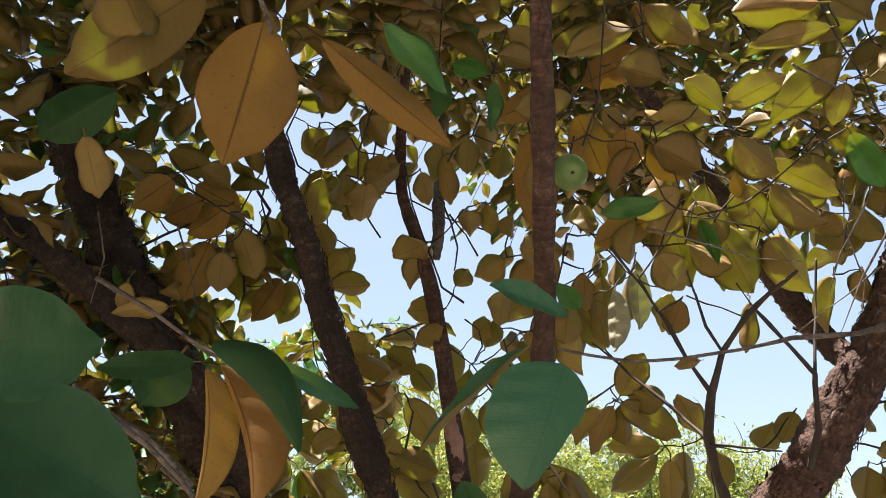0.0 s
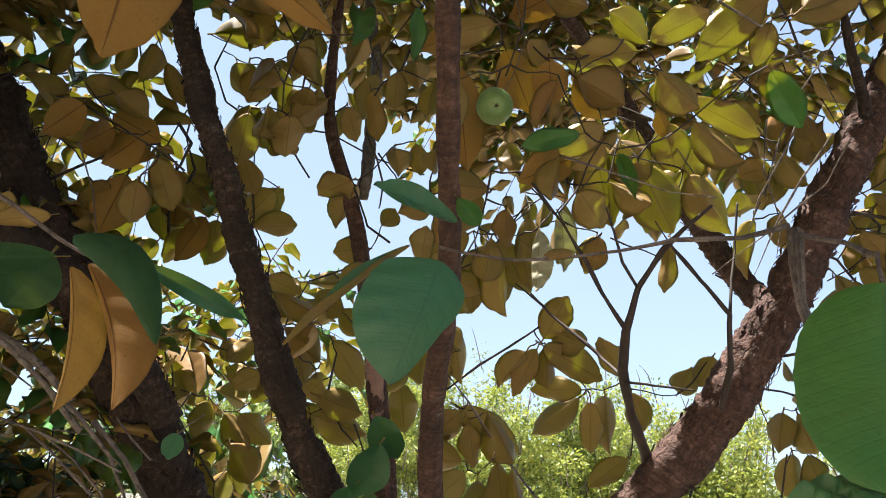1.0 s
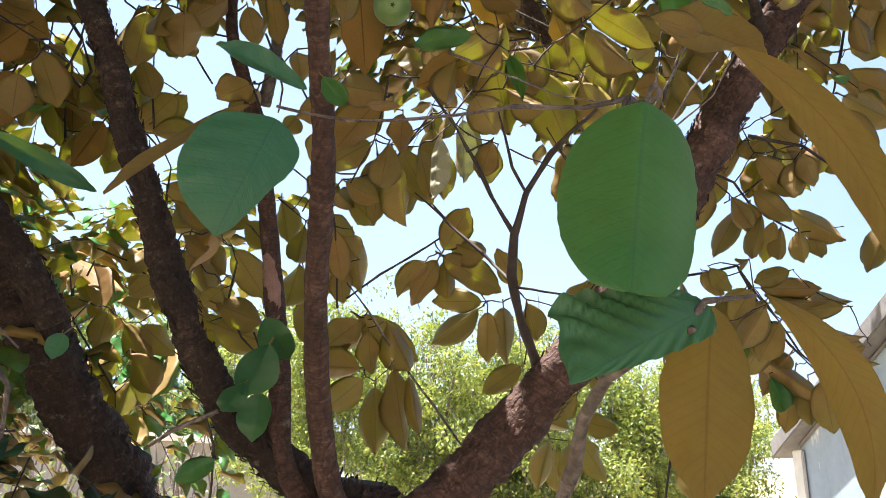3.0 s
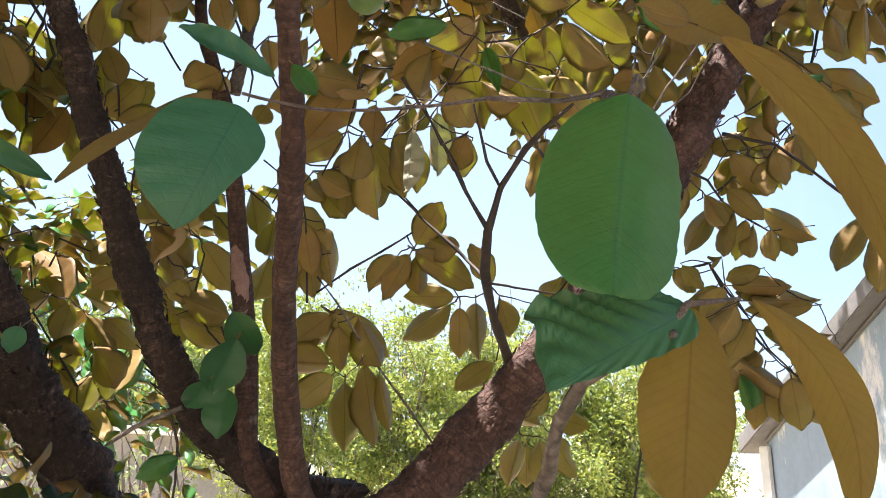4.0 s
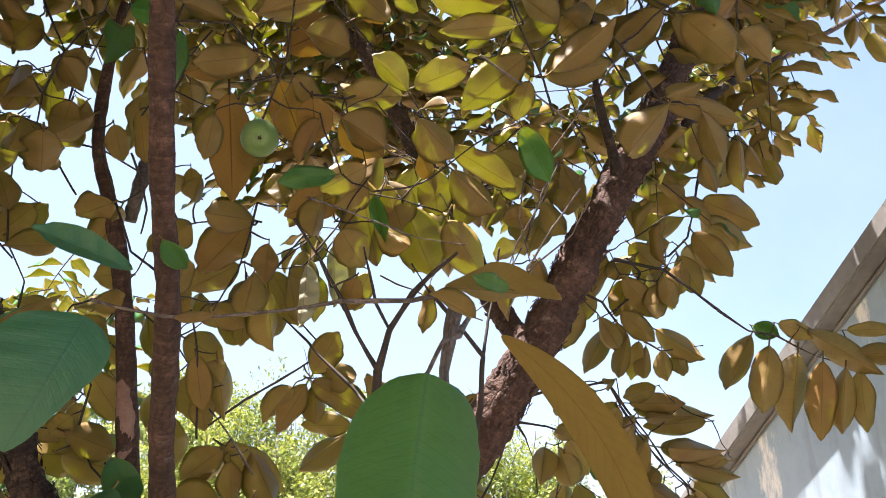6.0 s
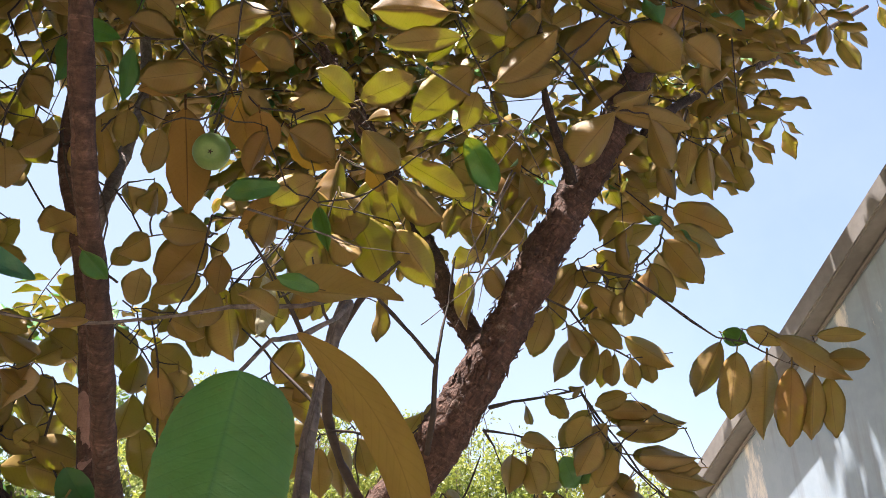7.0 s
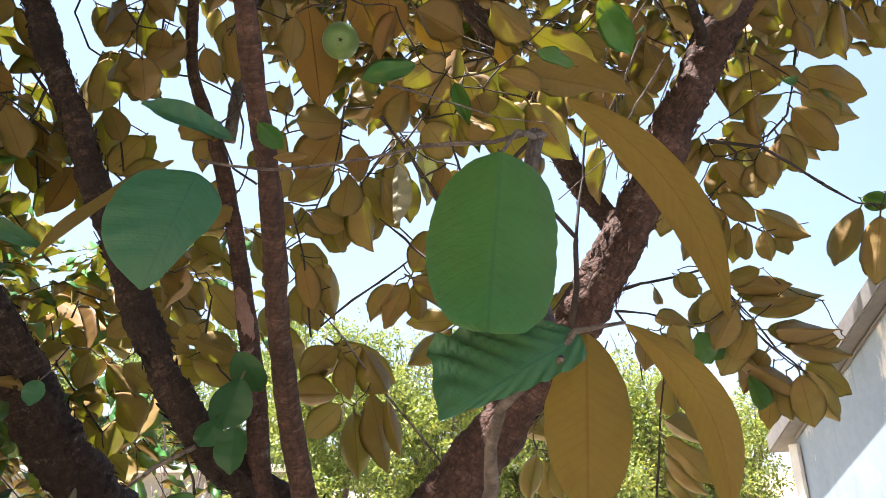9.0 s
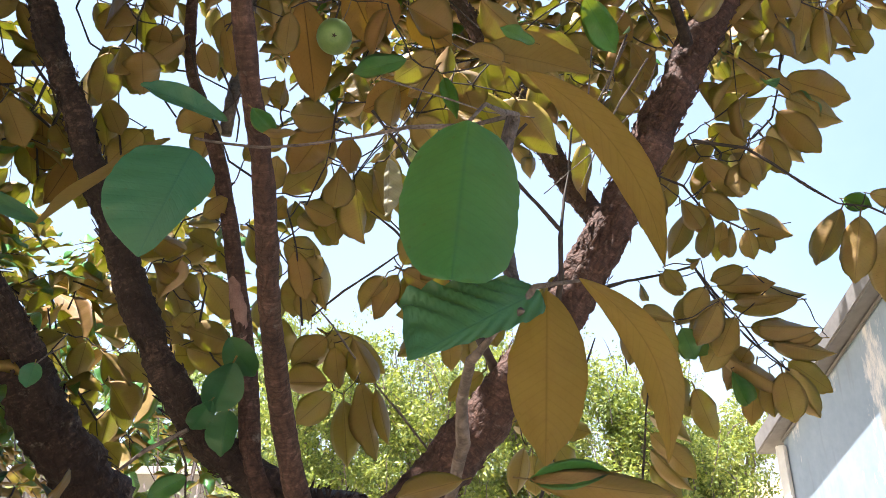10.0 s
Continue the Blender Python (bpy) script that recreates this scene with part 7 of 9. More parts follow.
leaf(tw, (0.123, 1.913, 1.993), (0.109, 1.989, 1.899), 0.080, (0, 0.78, 0.63))
leaf(tw, (0.047, 1.987, 1.981), (0.018, 2, 1.874), 0.090, (0.23, 0.97, 0.05))
leaf(tw, (0.172, 1.849, 2.115), (0.233, 1.811, 2.036), 0.062, (0.43, 0.9, -0.09))
leaf(tw, (0.186, 1.855, 2.089), (0.14, 1.793, 2.111), 0.053, (-0.54, 0.61, 0.57))
leaf(tw, (0.063, 2.022, 1.905), (0.073, 2.127, 1.796), 0.083, (-0.02, 0.72, 0.69))
fine_twigs(tw, [((-0.011, 1.917, 2.133), (-0.007, 1.95, 2.154)), ((0.059, 1.928, 2.08), (0.054, 1.974, 2.086)), ((0.102, 1.947, 2.021), (0.124, 1.906, 2.001)), ((0.059, 1.928, 2.08), (0.093, 1.931, 2.118)), ((0.059, 1.928, 2.08), (0.086, 1.873, 2.07)), ((0.024, 1.923, 2.106), (0.059, 1.874, 2.131)), ((0.102, 1.947, 2.021), (0.05, 1.986, 1.991)), ((0.05, 1.986, 1.991), (0.063, 2.013, 1.915)), ((0.086, 1.873, 2.07), (0.166, 1.852, 2.122)), ((0.166, 1.852, 2.122), (0.19, 1.861, 2.087))])
tw = twig(tree, [(0.906, 1.9109, 1.8941, 0.0029), (0.9356, 1.9234, 1.8541, 0.0025), (0.9662, 1.9475, 1.788, 0.002), (0.9757, 1.9751, 1.7226, 0.0016)], TWIG)
tw = twig(tree, [(0.9103, 1.9113, 1.8914, 0.0029), (0.9836, 1.9025, 1.881, 0.0025), (1.0545, 1.8987, 1.8602, 0.002), (1.1117, 1.9007, 1.8322, 0.0016)], TWIG)
leaf(tw, (0.972, 1.881, 1.827), (0.974, 1.939, 1.743), 0.074, (0.61, 0.64, 0.46))
leaf(tw, (1.028, 1.868, 1.845), (1.098, 1.927, 1.767), 0.078, (-0.19, 0.86, 0.48))
leaf(tw, (1.014, 1.898, 1.829), (1.027, 1.867, 1.73), 0.071, (0.6, 0.78, -0.17))
leaf(tw, (1.11, 1.904, 1.829), (1.171, 1.984, 1.758), 0.069, (0.03, -0.67, -0.74))
leaf(tw, (1.078, 1.864, 1.843), (0.976, 1.835, 1.858), 0.047, (-0.17, 0.86, 0.48))
leaf(tw, (1.08, 1.889, 1.983), (1.119, 1.867, 1.916), 0.052, (0.15, 0.96, -0.23))
leaf(tw, (1.142, 1.81, 1.986), (1.096, 1.768, 1.96), 0.033, (-0.56, 0.79, -0.26))
leaf(tw, (1.169, 1.863, 1.924), (1.137, 1.923, 1.852), 0.067, (0.22, 0.79, 0.57))
leaf(tw, (1.182, 1.83, 1.871), (1.134, 1.88, 1.777), 0.072, (0.57, 0.81, 0.14))
leaf(tw, (1.235, 1.867, 1.843), (1.201, 1.924, 1.754), 0.075, (0.77, 0.63, 0.1))
fine_twigs(tw, [((1.019, 1.901, 1.871), (1.013, 1.901, 1.838)), ((1.083, 1.9, 1.846), (1.087, 1.866, 1.842)), ((1.013, 1.901, 1.838), (1.022, 1.863, 1.852)), ((1.013, 1.901, 1.838), (0.972, 1.876, 1.834)), ((1.087, 1.866, 1.842), (1.186, 1.826, 1.88)), ((1.186, 1.826, 1.88), (1.172, 1.857, 1.93)), ((1.186, 1.826, 1.88), (1.238, 1.862, 1.85)), ((1.172, 1.857, 1.93), (1.146, 1.813, 1.989)), ((1.146, 1.813, 1.989), (1.076, 1.891, 1.989))])
tw = twig(tree, [(0.3122, 1.5014, 2.2556, 0.0017), (0.3544, 1.5108, 2.2115, 0.0017), (0.3848, 1.5197, 2.1728, 0.0017), (0.4206, 1.5247, 2.1453, 0.0013)], TWIG)
# two leaves coloured pale as if the sun glared on them
leaf(tw, (0.358, 1.5, 2.122), (0.351, 1.512, 1.996), 0.052, (0.6, 0.8, 0.15), GLARE)
leaf(tw, (0.408, 1.52, 2.177), (0.422, 1.596, 2.071), 0.050, (0.45, 0.86, 0.2), GLARE)
leaf(tw, (0.324, 1.557, 2.123), (0.347, 1.575, 2.022), 0.054, (0.36, 0.9, 0.25))
leaf(tw, (0.484, 1.557, 2.135), (0.456, 1.561, 2.052), 0.057, (-0.33, 0.93, 0.15))
fine_twigs(tw, [((0.394, 1.521, 2.166), (0.407, 1.513, 2.186)), ((0.385, 1.52, 2.173), (0.359, 1.499, 2.133)), ((0.359, 1.499, 2.133), (0.322, 1.555, 2.132)), ((0.412, 1.523, 2.152), (0.487, 1.557, 2.143))])
tw = twig(tree, [(0.3498, 1.609, 2.2347, 0.0014), (0.3263, 1.6196, 2.2059, 0.0018), (0.2757, 1.6431, 2.1412, 0.0021)], TWIG)
leaf(tw, (0.381, 1.584, 2.224), (0.373, 1.586, 2.162), 0.038, (0.4, 0.92, -0.02))
fine_twigs(tw, [((0.35, 1.609, 2.235), (0.382, 1.584, 2.23))])
tw = twig(tree, [(0.3844, 1.6497, 2.264, 0.0015), (0.3312, 1.665, 2.2279, 0.0018), (0.2788, 1.6773, 2.2016, 0.0018), (0.248, 1.6869, 2.178, 0.0015)], TWIG)
leaf(tw, (0.261, 1.668, 2.154), (0.242, 1.711, 2.07), 0.074, (0.15, 0.9, 0.42))
leaf(tw, (0.275, 1.733, 2.177), (0.286, 1.728, 2.024), 0.082, (0.31, 0.95, -0.01))
fine_twigs(tw, [((0.256, 1.685, 2.184), (0.263, 1.664, 2.162)), ((0.263, 1.682, 2.19), (0.274, 1.733, 2.191))])
tw = twig(tree, [(0.505, 1.5251, 2.1196, 0.0017), (0.538, 1.5267, 2.1044, 0.0017), (0.5731, 1.5269, 2.0936, 0.0017), (0.612, 1.5287, 2.0762, 0.0017)], TWIG)
tw = twig(tree, [(-0.4314, 1.5757, 2.3984, 0.0028), (-0.3997, 1.5865, 2.3527, 0.0034), (-0.4219, 1.6021, 2.3064, 0.0034), (-0.4505, 1.6149, 2.2715, 0.0028)], TWIG)
tw = twig(tree, [(-0.0037, 1.5034, 2.3411, 0.002), (0.0215, 1.5176, 2.2856, 0.002), (0.0352, 1.5329, 2.23, 0.002), (0.0277, 1.5468, 2.1853, 0.0017)], TWIG)
tw = twig(tree, [(0.0465, 1.7181, 2.1316, 0.0022), (0.0792, 1.7224, 2.1075, 0.0022), (0.087, 1.7326, 2.0709, 0.0022), (0.0691, 1.7432, 2.0401, 0.0018)], TWIG)
tw = twig(tree, [(0.3128, 1.5927, 2.4771, 0.0022), (0.2624, 1.6001, 2.4668, 0.0026), (0.2127, 1.6133, 2.4368, 0.0023), (0.1635, 1.6297, 2.3959, 0.0026), (0.1266, 1.6421, 2.3649, 0.0023)], BARK_GREY)
tw = twig(tree, [(-0.176, 1.6058, 1.5153, 0.0024), (-0.1301, 1.5928, 1.5461, 0.0036), (-0.0838, 1.5827, 1.5668, 0.0042), (-0.0426, 1.5739, 1.5844, 0.0048)], BARK_GREY)
tw = twig(tree, [(-0.0631, 1.5793, 1.572, 0.0018), (-0.0476, 1.5928, 1.5219, 0.0021), (-0.0484, 1.6108, 1.4614, 0.0024), (-0.0538, 1.6262, 1.411, 0.0024)], TWIG)
leaf(tw, (-0.034, 1.547, 1.496), (-0.096, 1.523, 1.462), 0.042, (0.27, -0.95, 0.18))
fine_twigs(tw, [((-0.048, 1.597, 1.507), (-0.029, 1.549, 1.499))])
tw = twig(tree, [(-0.3944, 0.9255, 1.7883, 0.0047), (-0.3626, 0.9369, 1.7617, 0.0047), (-0.3267, 0.9456, 1.742, 0.0047), (-0.2983, 0.9548, 1.7203, 0.0043), (-0.2625, 0.9705, 1.6831, 0.0035)], BARK_GREY)
tw = twig(tree, [(-0.367, 0.9708, 1.6756, 0.0012), (-0.3481, 0.9754, 1.6652, 0.0016), (-0.2995, 0.9826, 1.65, 0.0016), (-0.2481, 0.9926, 1.628, 0.0016), (-0.2049, 1.0014, 1.6084, 0.0012)], BARK_GREY)
tw = twig(tree, [(-0.3123, 0.9813, 1.6524, 0.0016), (-0.2791, 0.9937, 1.6233, 0.0016), (-0.2392, 1.0107, 1.5829, 0.0016)], BARK_GREY)
tw = twig(tree, [(-0.2962, 1.1799, 1.6953, 0.0019), (-0.2739, 1.1919, 1.6664, 0.0019), (-0.2466, 1.2034, 1.6391, 0.0014)], BARK_GREY)
tw = twig(tree, [(-0.4379, 1.0383, 1.6364, 0.002), (-0.4094, 1.0349, 1.6467, 0.002), (-0.381, 1.0329, 1.6536, 0.0016), (-0.3596, 1.0347, 1.6506, 0.0012)], BARK_GREY)
tw = twig(tree, [(1.1975, 1.7832, 2.3061, 0.0034), (1.2357, 1.7922, 2.2705, 0.003), (1.2231, 1.8189, 2.2162, 0.0026), (1.173, 1.8458, 2.1769, 0.0022), (1.1223, 1.8666, 2.1513, 0.0017)], TWIG)
leaf(tw, (1.159, 1.831, 2.3), (1.107, 1.895, 2.208), 0.067, (0.19, 0.85, 0.49))
leaf(tw, (1.226, 1.845, 2.274), (1.193, 1.878, 2.172), 0.069, (0.4, 0.9, 0.16))
leaf(tw, (1.261, 1.822, 2.25), (1.214, 1.84, 2.145), 0.068, (0.25, 0.97, 0.06))
leaf(tw, (1.274, 1.782, 2.236), (1.252, 1.769, 2.135), 0.068, (0.17, 0.97, -0.16))
leaf(tw, (1.231, 1.794, 2.323), (1.151, 1.821, 2.263), 0.060, (0.28, 0.96, 0.06))
leaf(tw, (1.276, 1.747, 2.246), (1.298, 1.751, 2.16), 0.055, (0.34, 0.93, 0.14))
leaf(tw, (1.135, 1.873, 2.241), (1.092, 1.962, 2.165), 0.067, (0.62, 0.66, 0.41))
leaf(tw, (1.079, 1.853, 2.201), (1.026, 1.857, 2.077), 0.076, (0.16, 0.99, -0.03))
leaf(tw, (1.127, 1.833, 2.156), (1.155, 1.798, 2.062), 0.057, (0.57, 0.81, -0.13))
fine_twigs(tw, [((1.135, 1.861, 2.158), (1.124, 1.836, 2.165)), ((1.233, 1.799, 2.257), (1.265, 1.82, 2.26)), ((1.265, 1.82, 2.26), (1.276, 1.783, 2.245)), ((1.276, 1.783, 2.245), (1.274, 1.747, 2.254)), ((1.207, 1.785, 2.297), (1.238, 1.791, 2.328)), ((1.265, 1.82, 2.26), (1.229, 1.842, 2.283)), ((1.197, 1.783, 2.306), (1.164, 1.826, 2.308)), ((1.124, 1.836, 2.165), (1.084, 1.853, 2.212)), ((1.274, 1.747, 2.254), (1.306, 1.717, 2.302)), ((1.306, 1.717, 2.302), (1.341, 1.766, 2.308))])
tw = twig(tree, [(1.2267, 2.0206, 2.0131, 0.0036), (1.2755, 2.0382, 1.9539, 0.0032), (1.3401, 2.0564, 1.8869, 0.0027), (1.4052, 2.0809, 1.8055, 0.0023), (1.4854, 2.0964, 1.738, 0.0018)], TWIG)
leaf(tw, (1.338, 1.971, 2.007), (1.251, 2.001, 1.979), 0.055, (0.34, 0.94, -0.01))
leaf(tw, (1.409, 1.999, 1.957), (1.297, 2.042, 1.955), 0.052, (0.36, 0.93, 0))
leaf(tw, (1.492, 1.995, 1.918), (1.339, 2.075, 1.915), 0.067, (0.46, 0.88, 0.15))
leaf(tw, (1.536, 2.002, 1.838), (1.344, 1.965, 1.839), 0.058, (-0.19, 0.98, -0.02))
leaf(tw, (1.57, 2.041, 1.818), (1.418, 2.064, 1.808), 0.056, (0.16, 0.98, -0.08))
leaf(tw, (1.247, 2.05, 1.956), (1.176, 2.099, 1.877), 0.071, (0.33, 0.91, 0.26))
leaf(tw, (1.306, 2.073, 1.924), (1.217, 2.092, 1.829), 0.093, (0.22, 0.97, -0.02))
leaf(tw, (1.355, 2.081, 1.891), (1.271, 2.158, 1.791), 0.078, (0.39, 0.86, 0.34))
leaf(tw, (1.116, 2.011, 2.006), (1.185, 2.054, 1.952), 0.045, (0.02, 0.77, 0.64))
leaf(tw, (1.356, 2.051, 1.795), (1.33, 2.17, 1.718), 0.076, (0.56, 0.53, 0.63))
fine_twigs(tw, [((1.263, 2.034, 1.969), (1.254, 2.046, 1.964)), ((1.308, 2.047, 1.92), (1.314, 2.071, 1.933)), ((1.34, 2.056, 1.887), (1.362, 2.074, 1.9)), ((1.389, 2.075, 1.826), (1.359, 2.04, 1.802)), ((1.362, 2.074, 1.9), (1.419, 1.995, 1.957)), ((1.419, 1.995, 1.957), (1.345, 1.968, 2.009)), ((1.419, 1.995, 1.957), (1.506, 1.988, 1.919)), ((1.506, 1.988, 1.919), (1.553, 2.005, 1.838)), ((1.553, 2.005, 1.838), (1.584, 2.039, 1.819)), ((1.227, 2.021, 2.013), (1.11, 2.007, 2.011))])
# thin dead twigs caught in the crown
twig(tree, [(0.842, 1.25, 2.2141, 0.0022), (0.7929, 1.2833, 2.1452, 0.0018), (0.7537, 1.3167, 2.0758, 0.0015), (0.712, 1.35, 1.9833, 0.0011)], BARK_GREY)
twig(tree, [(0.8276, 1.3, 2.2989, 0.002), (0.793, 1.3333, 2.2206, 0.0017), (0.7481, 1.3667, 2.1408, 0.0013), (0.734, 1.4, 2.0796, 0.001)], BARK_GREY)
twig(tree, [(0.8368, 1.2, 2.1715, 0.0018), (0.8246, 1.2667, 2.1266, 0.0015), (0.7435, 1.3333, 2.0608, 0.0012), (0.657, 1.4, 2.0008, 0.0009)], BARK_GREY)
twig(tree, [(0.7539, 1.3, 2.2696, 0.0016), (0.7413, 1.3167, 2.1722, 0.0013), (0.7664, 1.3333, 2.0789, 0.0011), (0.7573, 1.35, 2.0186, 0.0008)], BARK_GREY)
twig(tree, [(0.3368, 1.1, 2.078, 0.0018), (0.4203, 1.1333, 2.0693, 0.0015), (0.5175, 1.1667, 2.0544, 0.0012), (0.6027, 1.2, 2.062, 0.0009)], BARK_GREY)
twig(tree, [(0.9856, 1.15, 2.596, 0.0026), (0.9179, 1.1833, 2.4762, 0.0022), (0.8617, 1.2167, 2.3885, 0.0017), (0.7822, 1.25, 2.2765, 0.0013)], BARK_GREY)
twig(tree, [(0.6275, 1.15, 2.4114, 0.0022), (0.7332, 1.2, 2.3864, 0.0018), (0.8343, 1.25, 2.3561, 0.0015), (0.9, 1.3, 2.2735, 0.0011)], BARK_GREY)
twig(tree, [(0.5393, 1.2, 2.3833, 0.0018), (0.6433, 1.2333, 2.4483, 0.0015), (0.7517, 1.2667, 2.4271, 0.0012), (0.9095, 1.3, 2.4767, 0.0009)], BARK_GREY)
twig(tree, [(0.7295, 1.2, 2.3294, 0.0016), (0.8373, 1.25, 2.3891, 0.0012), (0.9482, 1.3, 2.3821, 0.0008)], BARK_GREY)
twig(tree, [(0.2839, 1.2, 2.4686, 0.0016), (0.3033, 1.2267, 2.3764, 0.0013), (0.2761, 1.2533, 2.3065, 0.0011), (0.2649, 1.28, 2.298, 0.0008)], BARK_GREY)
twig(tree, [(0.6215, 1.3, 2.127, 0.0018), (0.5937, 1.3167, 2.2041, 0.0015), (0.553, 1.3333, 2.2848, 0.0012), (0.4874, 1.35, 2.3287, 0.0009)], BARK_GREY)
twig(tree, [(-0.1189, 1.3, 2.5898, 0.002), (-0.072, 1.3, 2.4865, 0.0015), (-0.0291, 1.3, 2.4002, 0.001)], BARK_GREY)
twig(tree, [(-0.3049, 1.0, 1.6514, 0.0016), (-0.2698, 1.0167, 1.6232, 0.0013), (-0.239, 1.0333, 1.588, 0.0011), (-0.2193, 1.05, 1.546, 0.0008)], BARK_GREY)
twig(tree, [(-0.317, 1.0, 1.7092, 0.003), (-0.2812, 1.0333, 1.6772, 0.0025), (-0.2471, 1.0667, 1.6299, 0.002), (-0.2303, 1.1, 1.5737, 0.0015)], BARK_GREY)
twig(tree, [(-0.343, 1.1, 1.6667, 0.0014), (-0.3049, 1.125, 1.6644, 0.001), (-0.2652, 1.15, 1.6255, 0.0007)], BARK_GREY)
twig(tree, [(-0.2696, 1.05, 1.6722, 0.0042), (-0.2337, 1.075, 1.6297, 0.0037), (-0.2054, 1.1, 1.5786, 0.0032), (-0.2136, 1.125, 1.5257, 0.0026), (-0.2388, 1.15, 1.4717, 0.0021)], BARK_GREY)
twig(tree, [(-0.229, 1.0, 1.5721, 0.0016), (-0.2059, 1.025, 1.5505, 0.0012), (-0.1818, 1.05, 1.5309, 0.0008)], BARK_GREY)
twig(tree, [(-0.2035, 1.1, 1.5243, 0.0026), (-0.2261, 1.125, 1.4983, 0.0019), (-0.2476, 1.15, 1.4434, 0.0013)], BARK_GREY)
twig(tree, [(-0.4395, 1.2, 2.1408, 0.0016), (-0.4015, 1.2, 2.0557, 0.0012), (-0.3838, 1.2, 1.9847, 0.0008)], BARK_GREY)
twig(tree, [(-0.5827, 1.2, 2.1636, 0.0018), (-0.5553, 1.2, 2.0771, 0.0014), (-0.5624, 1.2, 1.9949, 0.0009)], BARK_GREY)
twig(tree, [(-0.4978, 1.0, 1.8365, 0.0035), (-0.4519, 1.0167, 1.7949, 0.0029), (-0.4047, 1.0333, 1.746, 0.0023), (-0.3532, 1.05, 1.7122, 0.0018)], BARK_GREY)
tw = twig(tree, [(-0.30, 1.60, 1.76, 0.002), (-0.315, 1.56, 1.735, 0.0016), (-0.326, 1.535, 1.712, 0.0012)], BARK_GREY)
leaf(tw, (-0.326, 1.535, 1.716), (-0.333, 1.525, 1.668), 0.040, (0.2, -0.95, 0.2), PALE)
# a sunlit spray of younger leaves behind the shaded limb
tw = twig(tree, [(-0.6181, 2.5, 2.2085, 0.003), (-0.6443, 2.5, 2.1413, 0.003), (-0.6553, 2.5, 2.0943, 0.003), (-0.6675, 2.5, 2.057, 0.003)], TWIG)
leaf(tw, (-0.677, 2.500, 2.127), (-0.765, 2.420, 2.028), 0.055, (0.1, 0.45, 0.89))
leaf(tw, (-0.687, 2.500, 2.075), (-0.692, 2.400, 1.938), 0.050, (-0.2, 0.5, 0.85))
leaf(tw, (-0.644, 2.500, 2.098), (-0.564, 2.420, 1.941), 0.058, (0.2, 0.4, 0.9))
leaf(tw, (-0.663, 2.500, 2.154), (-0.515, 2.440, 2.079), 0.055, (0.1, 0.6, 0.8), DRY)
leaf(tw, (-0.620, 2.500, 2.086), (-0.517, 2.440, 1.996), 0.050, (0.3, 0.6, 0.75), DRY)
leaf(tw, (-0.728, 2.500, 2.055), (-0.750, 2.450, 1.962), 0.045, (0.0, 0.6, 0.8), DRY)
leaf(tw, (-0.440, 2.400, 1.883), (-0.457, 2.300, 1.751), 0.050, (0.1, 0.4, 0.9))
leaf(tw, (-0.380, 2.400, 1.867), (-0.409, 2.300, 1.705), 0.055, (0.2, 0.4, 0.9))
leaf(tw, (-0.352, 2.400, 1.834), (-0.358, 2.300, 1.668), 0.050, (0.2, 0.5, 0.85))
leaf(tw, (-0.500, 2.400, 1.906), (-0.554, 2.350, 1.821), 0.060, (0.1, 0.5, 0.85), DRY)
# fuller sprays of the middle crown
tw = twig(tree, [(0.3704, 1.32, 2.2571, 0.0026), (0.4013, 1.32, 2.2177, 0.0022), (0.4532, 1.32, 2.2034, 0.0018), (0.5159, 1.32, 2.1955, 0.0014), (0.5887, 1.32, 2.1767, 0.001)], TWIG)
leaf(tw, (0.408, 1.330, 2.204), (0.305, 1.394, 2.180), 0.072, (0.18, 0.80, 0.72), DRY)
leaf(tw, (0.437, 1.339, 2.244), (0.482, 1.412, 2.096), 0.095, (-0.28, 0.80, 0.48))
leaf(tw, (0.527, 1.355, 2.205), (0.586, 1.385, 2.073), 0.098, (0.24, 0.80, 0.31))
leaf(tw, (0.405, 1.317, 2.124), (0.450, 1.345, 2.066), 0.072, (0.03, 0.80, 0.54))
leaf(tw, (0.590, 1.281, 2.143), (0.673, 1.342, 2.058), 0.074, (-0.13, 0.80, 0.71))
leaf(tw, (0.491, 1.341, 2.243), (0.518, 1.336, 2.141), 0.084, (0.18, 0.80, 0.32))
leaf(tw, (0.371, 1.329, 2.198), (0.351, 1.333, 2.112), 0.060, (-0.30, 0.80, 0.69))
leaf(tw, (0.565, 1.297, 2.255), (0.590, 1.341, 2.177), 0.072, (0.29, 0.80, 0.69))
fine_twigs(tw, [((0.401, 1.32, 2.218), (0.408, 1.33, 2.204)), ((0.453, 1.32, 2.203), (0.437, 1.339, 2.244)), ((0.516, 1.32, 2.196), (0.527, 1.355, 2.205)), ((0.453, 1.32, 2.203), (0.405, 1.317, 2.124)), ((0.589, 1.32, 2.177), (0.59, 1.281, 2.143)), ((0.516, 1.32, 2.196), (0.491, 1.341, 2.243)), ((0.401, 1.32, 2.218), (0.371, 1.329, 2.198)), ((0.516, 1.32, 2.196), (0.565, 1.297, 2.255))])
tw = twig(tree, [(0.8966, 1.45, 2.4041, 0.0026), (0.8441, 1.45, 2.306, 0.0022), (0.8044, 1.45, 2.1997, 0.0018), (0.7696, 1.45, 2.1351, 0.0014)], BARK_GREY)
leaf(tw, (0.762, 1.433, 2.127), (0.780, 1.546, 2.046), 0.047, (0.02, 0.80, 0.59))
leaf(tw, (0.790, 1.426, 2.174), (0.761, 1.544, 2.180), 0.059, (0.11, 0.80, 0.73))
leaf(tw, (0.857, 1.482, 2.299), (0.903, 1.480, 2.221), 0.065, (-0.08, 0.80, 0.33))
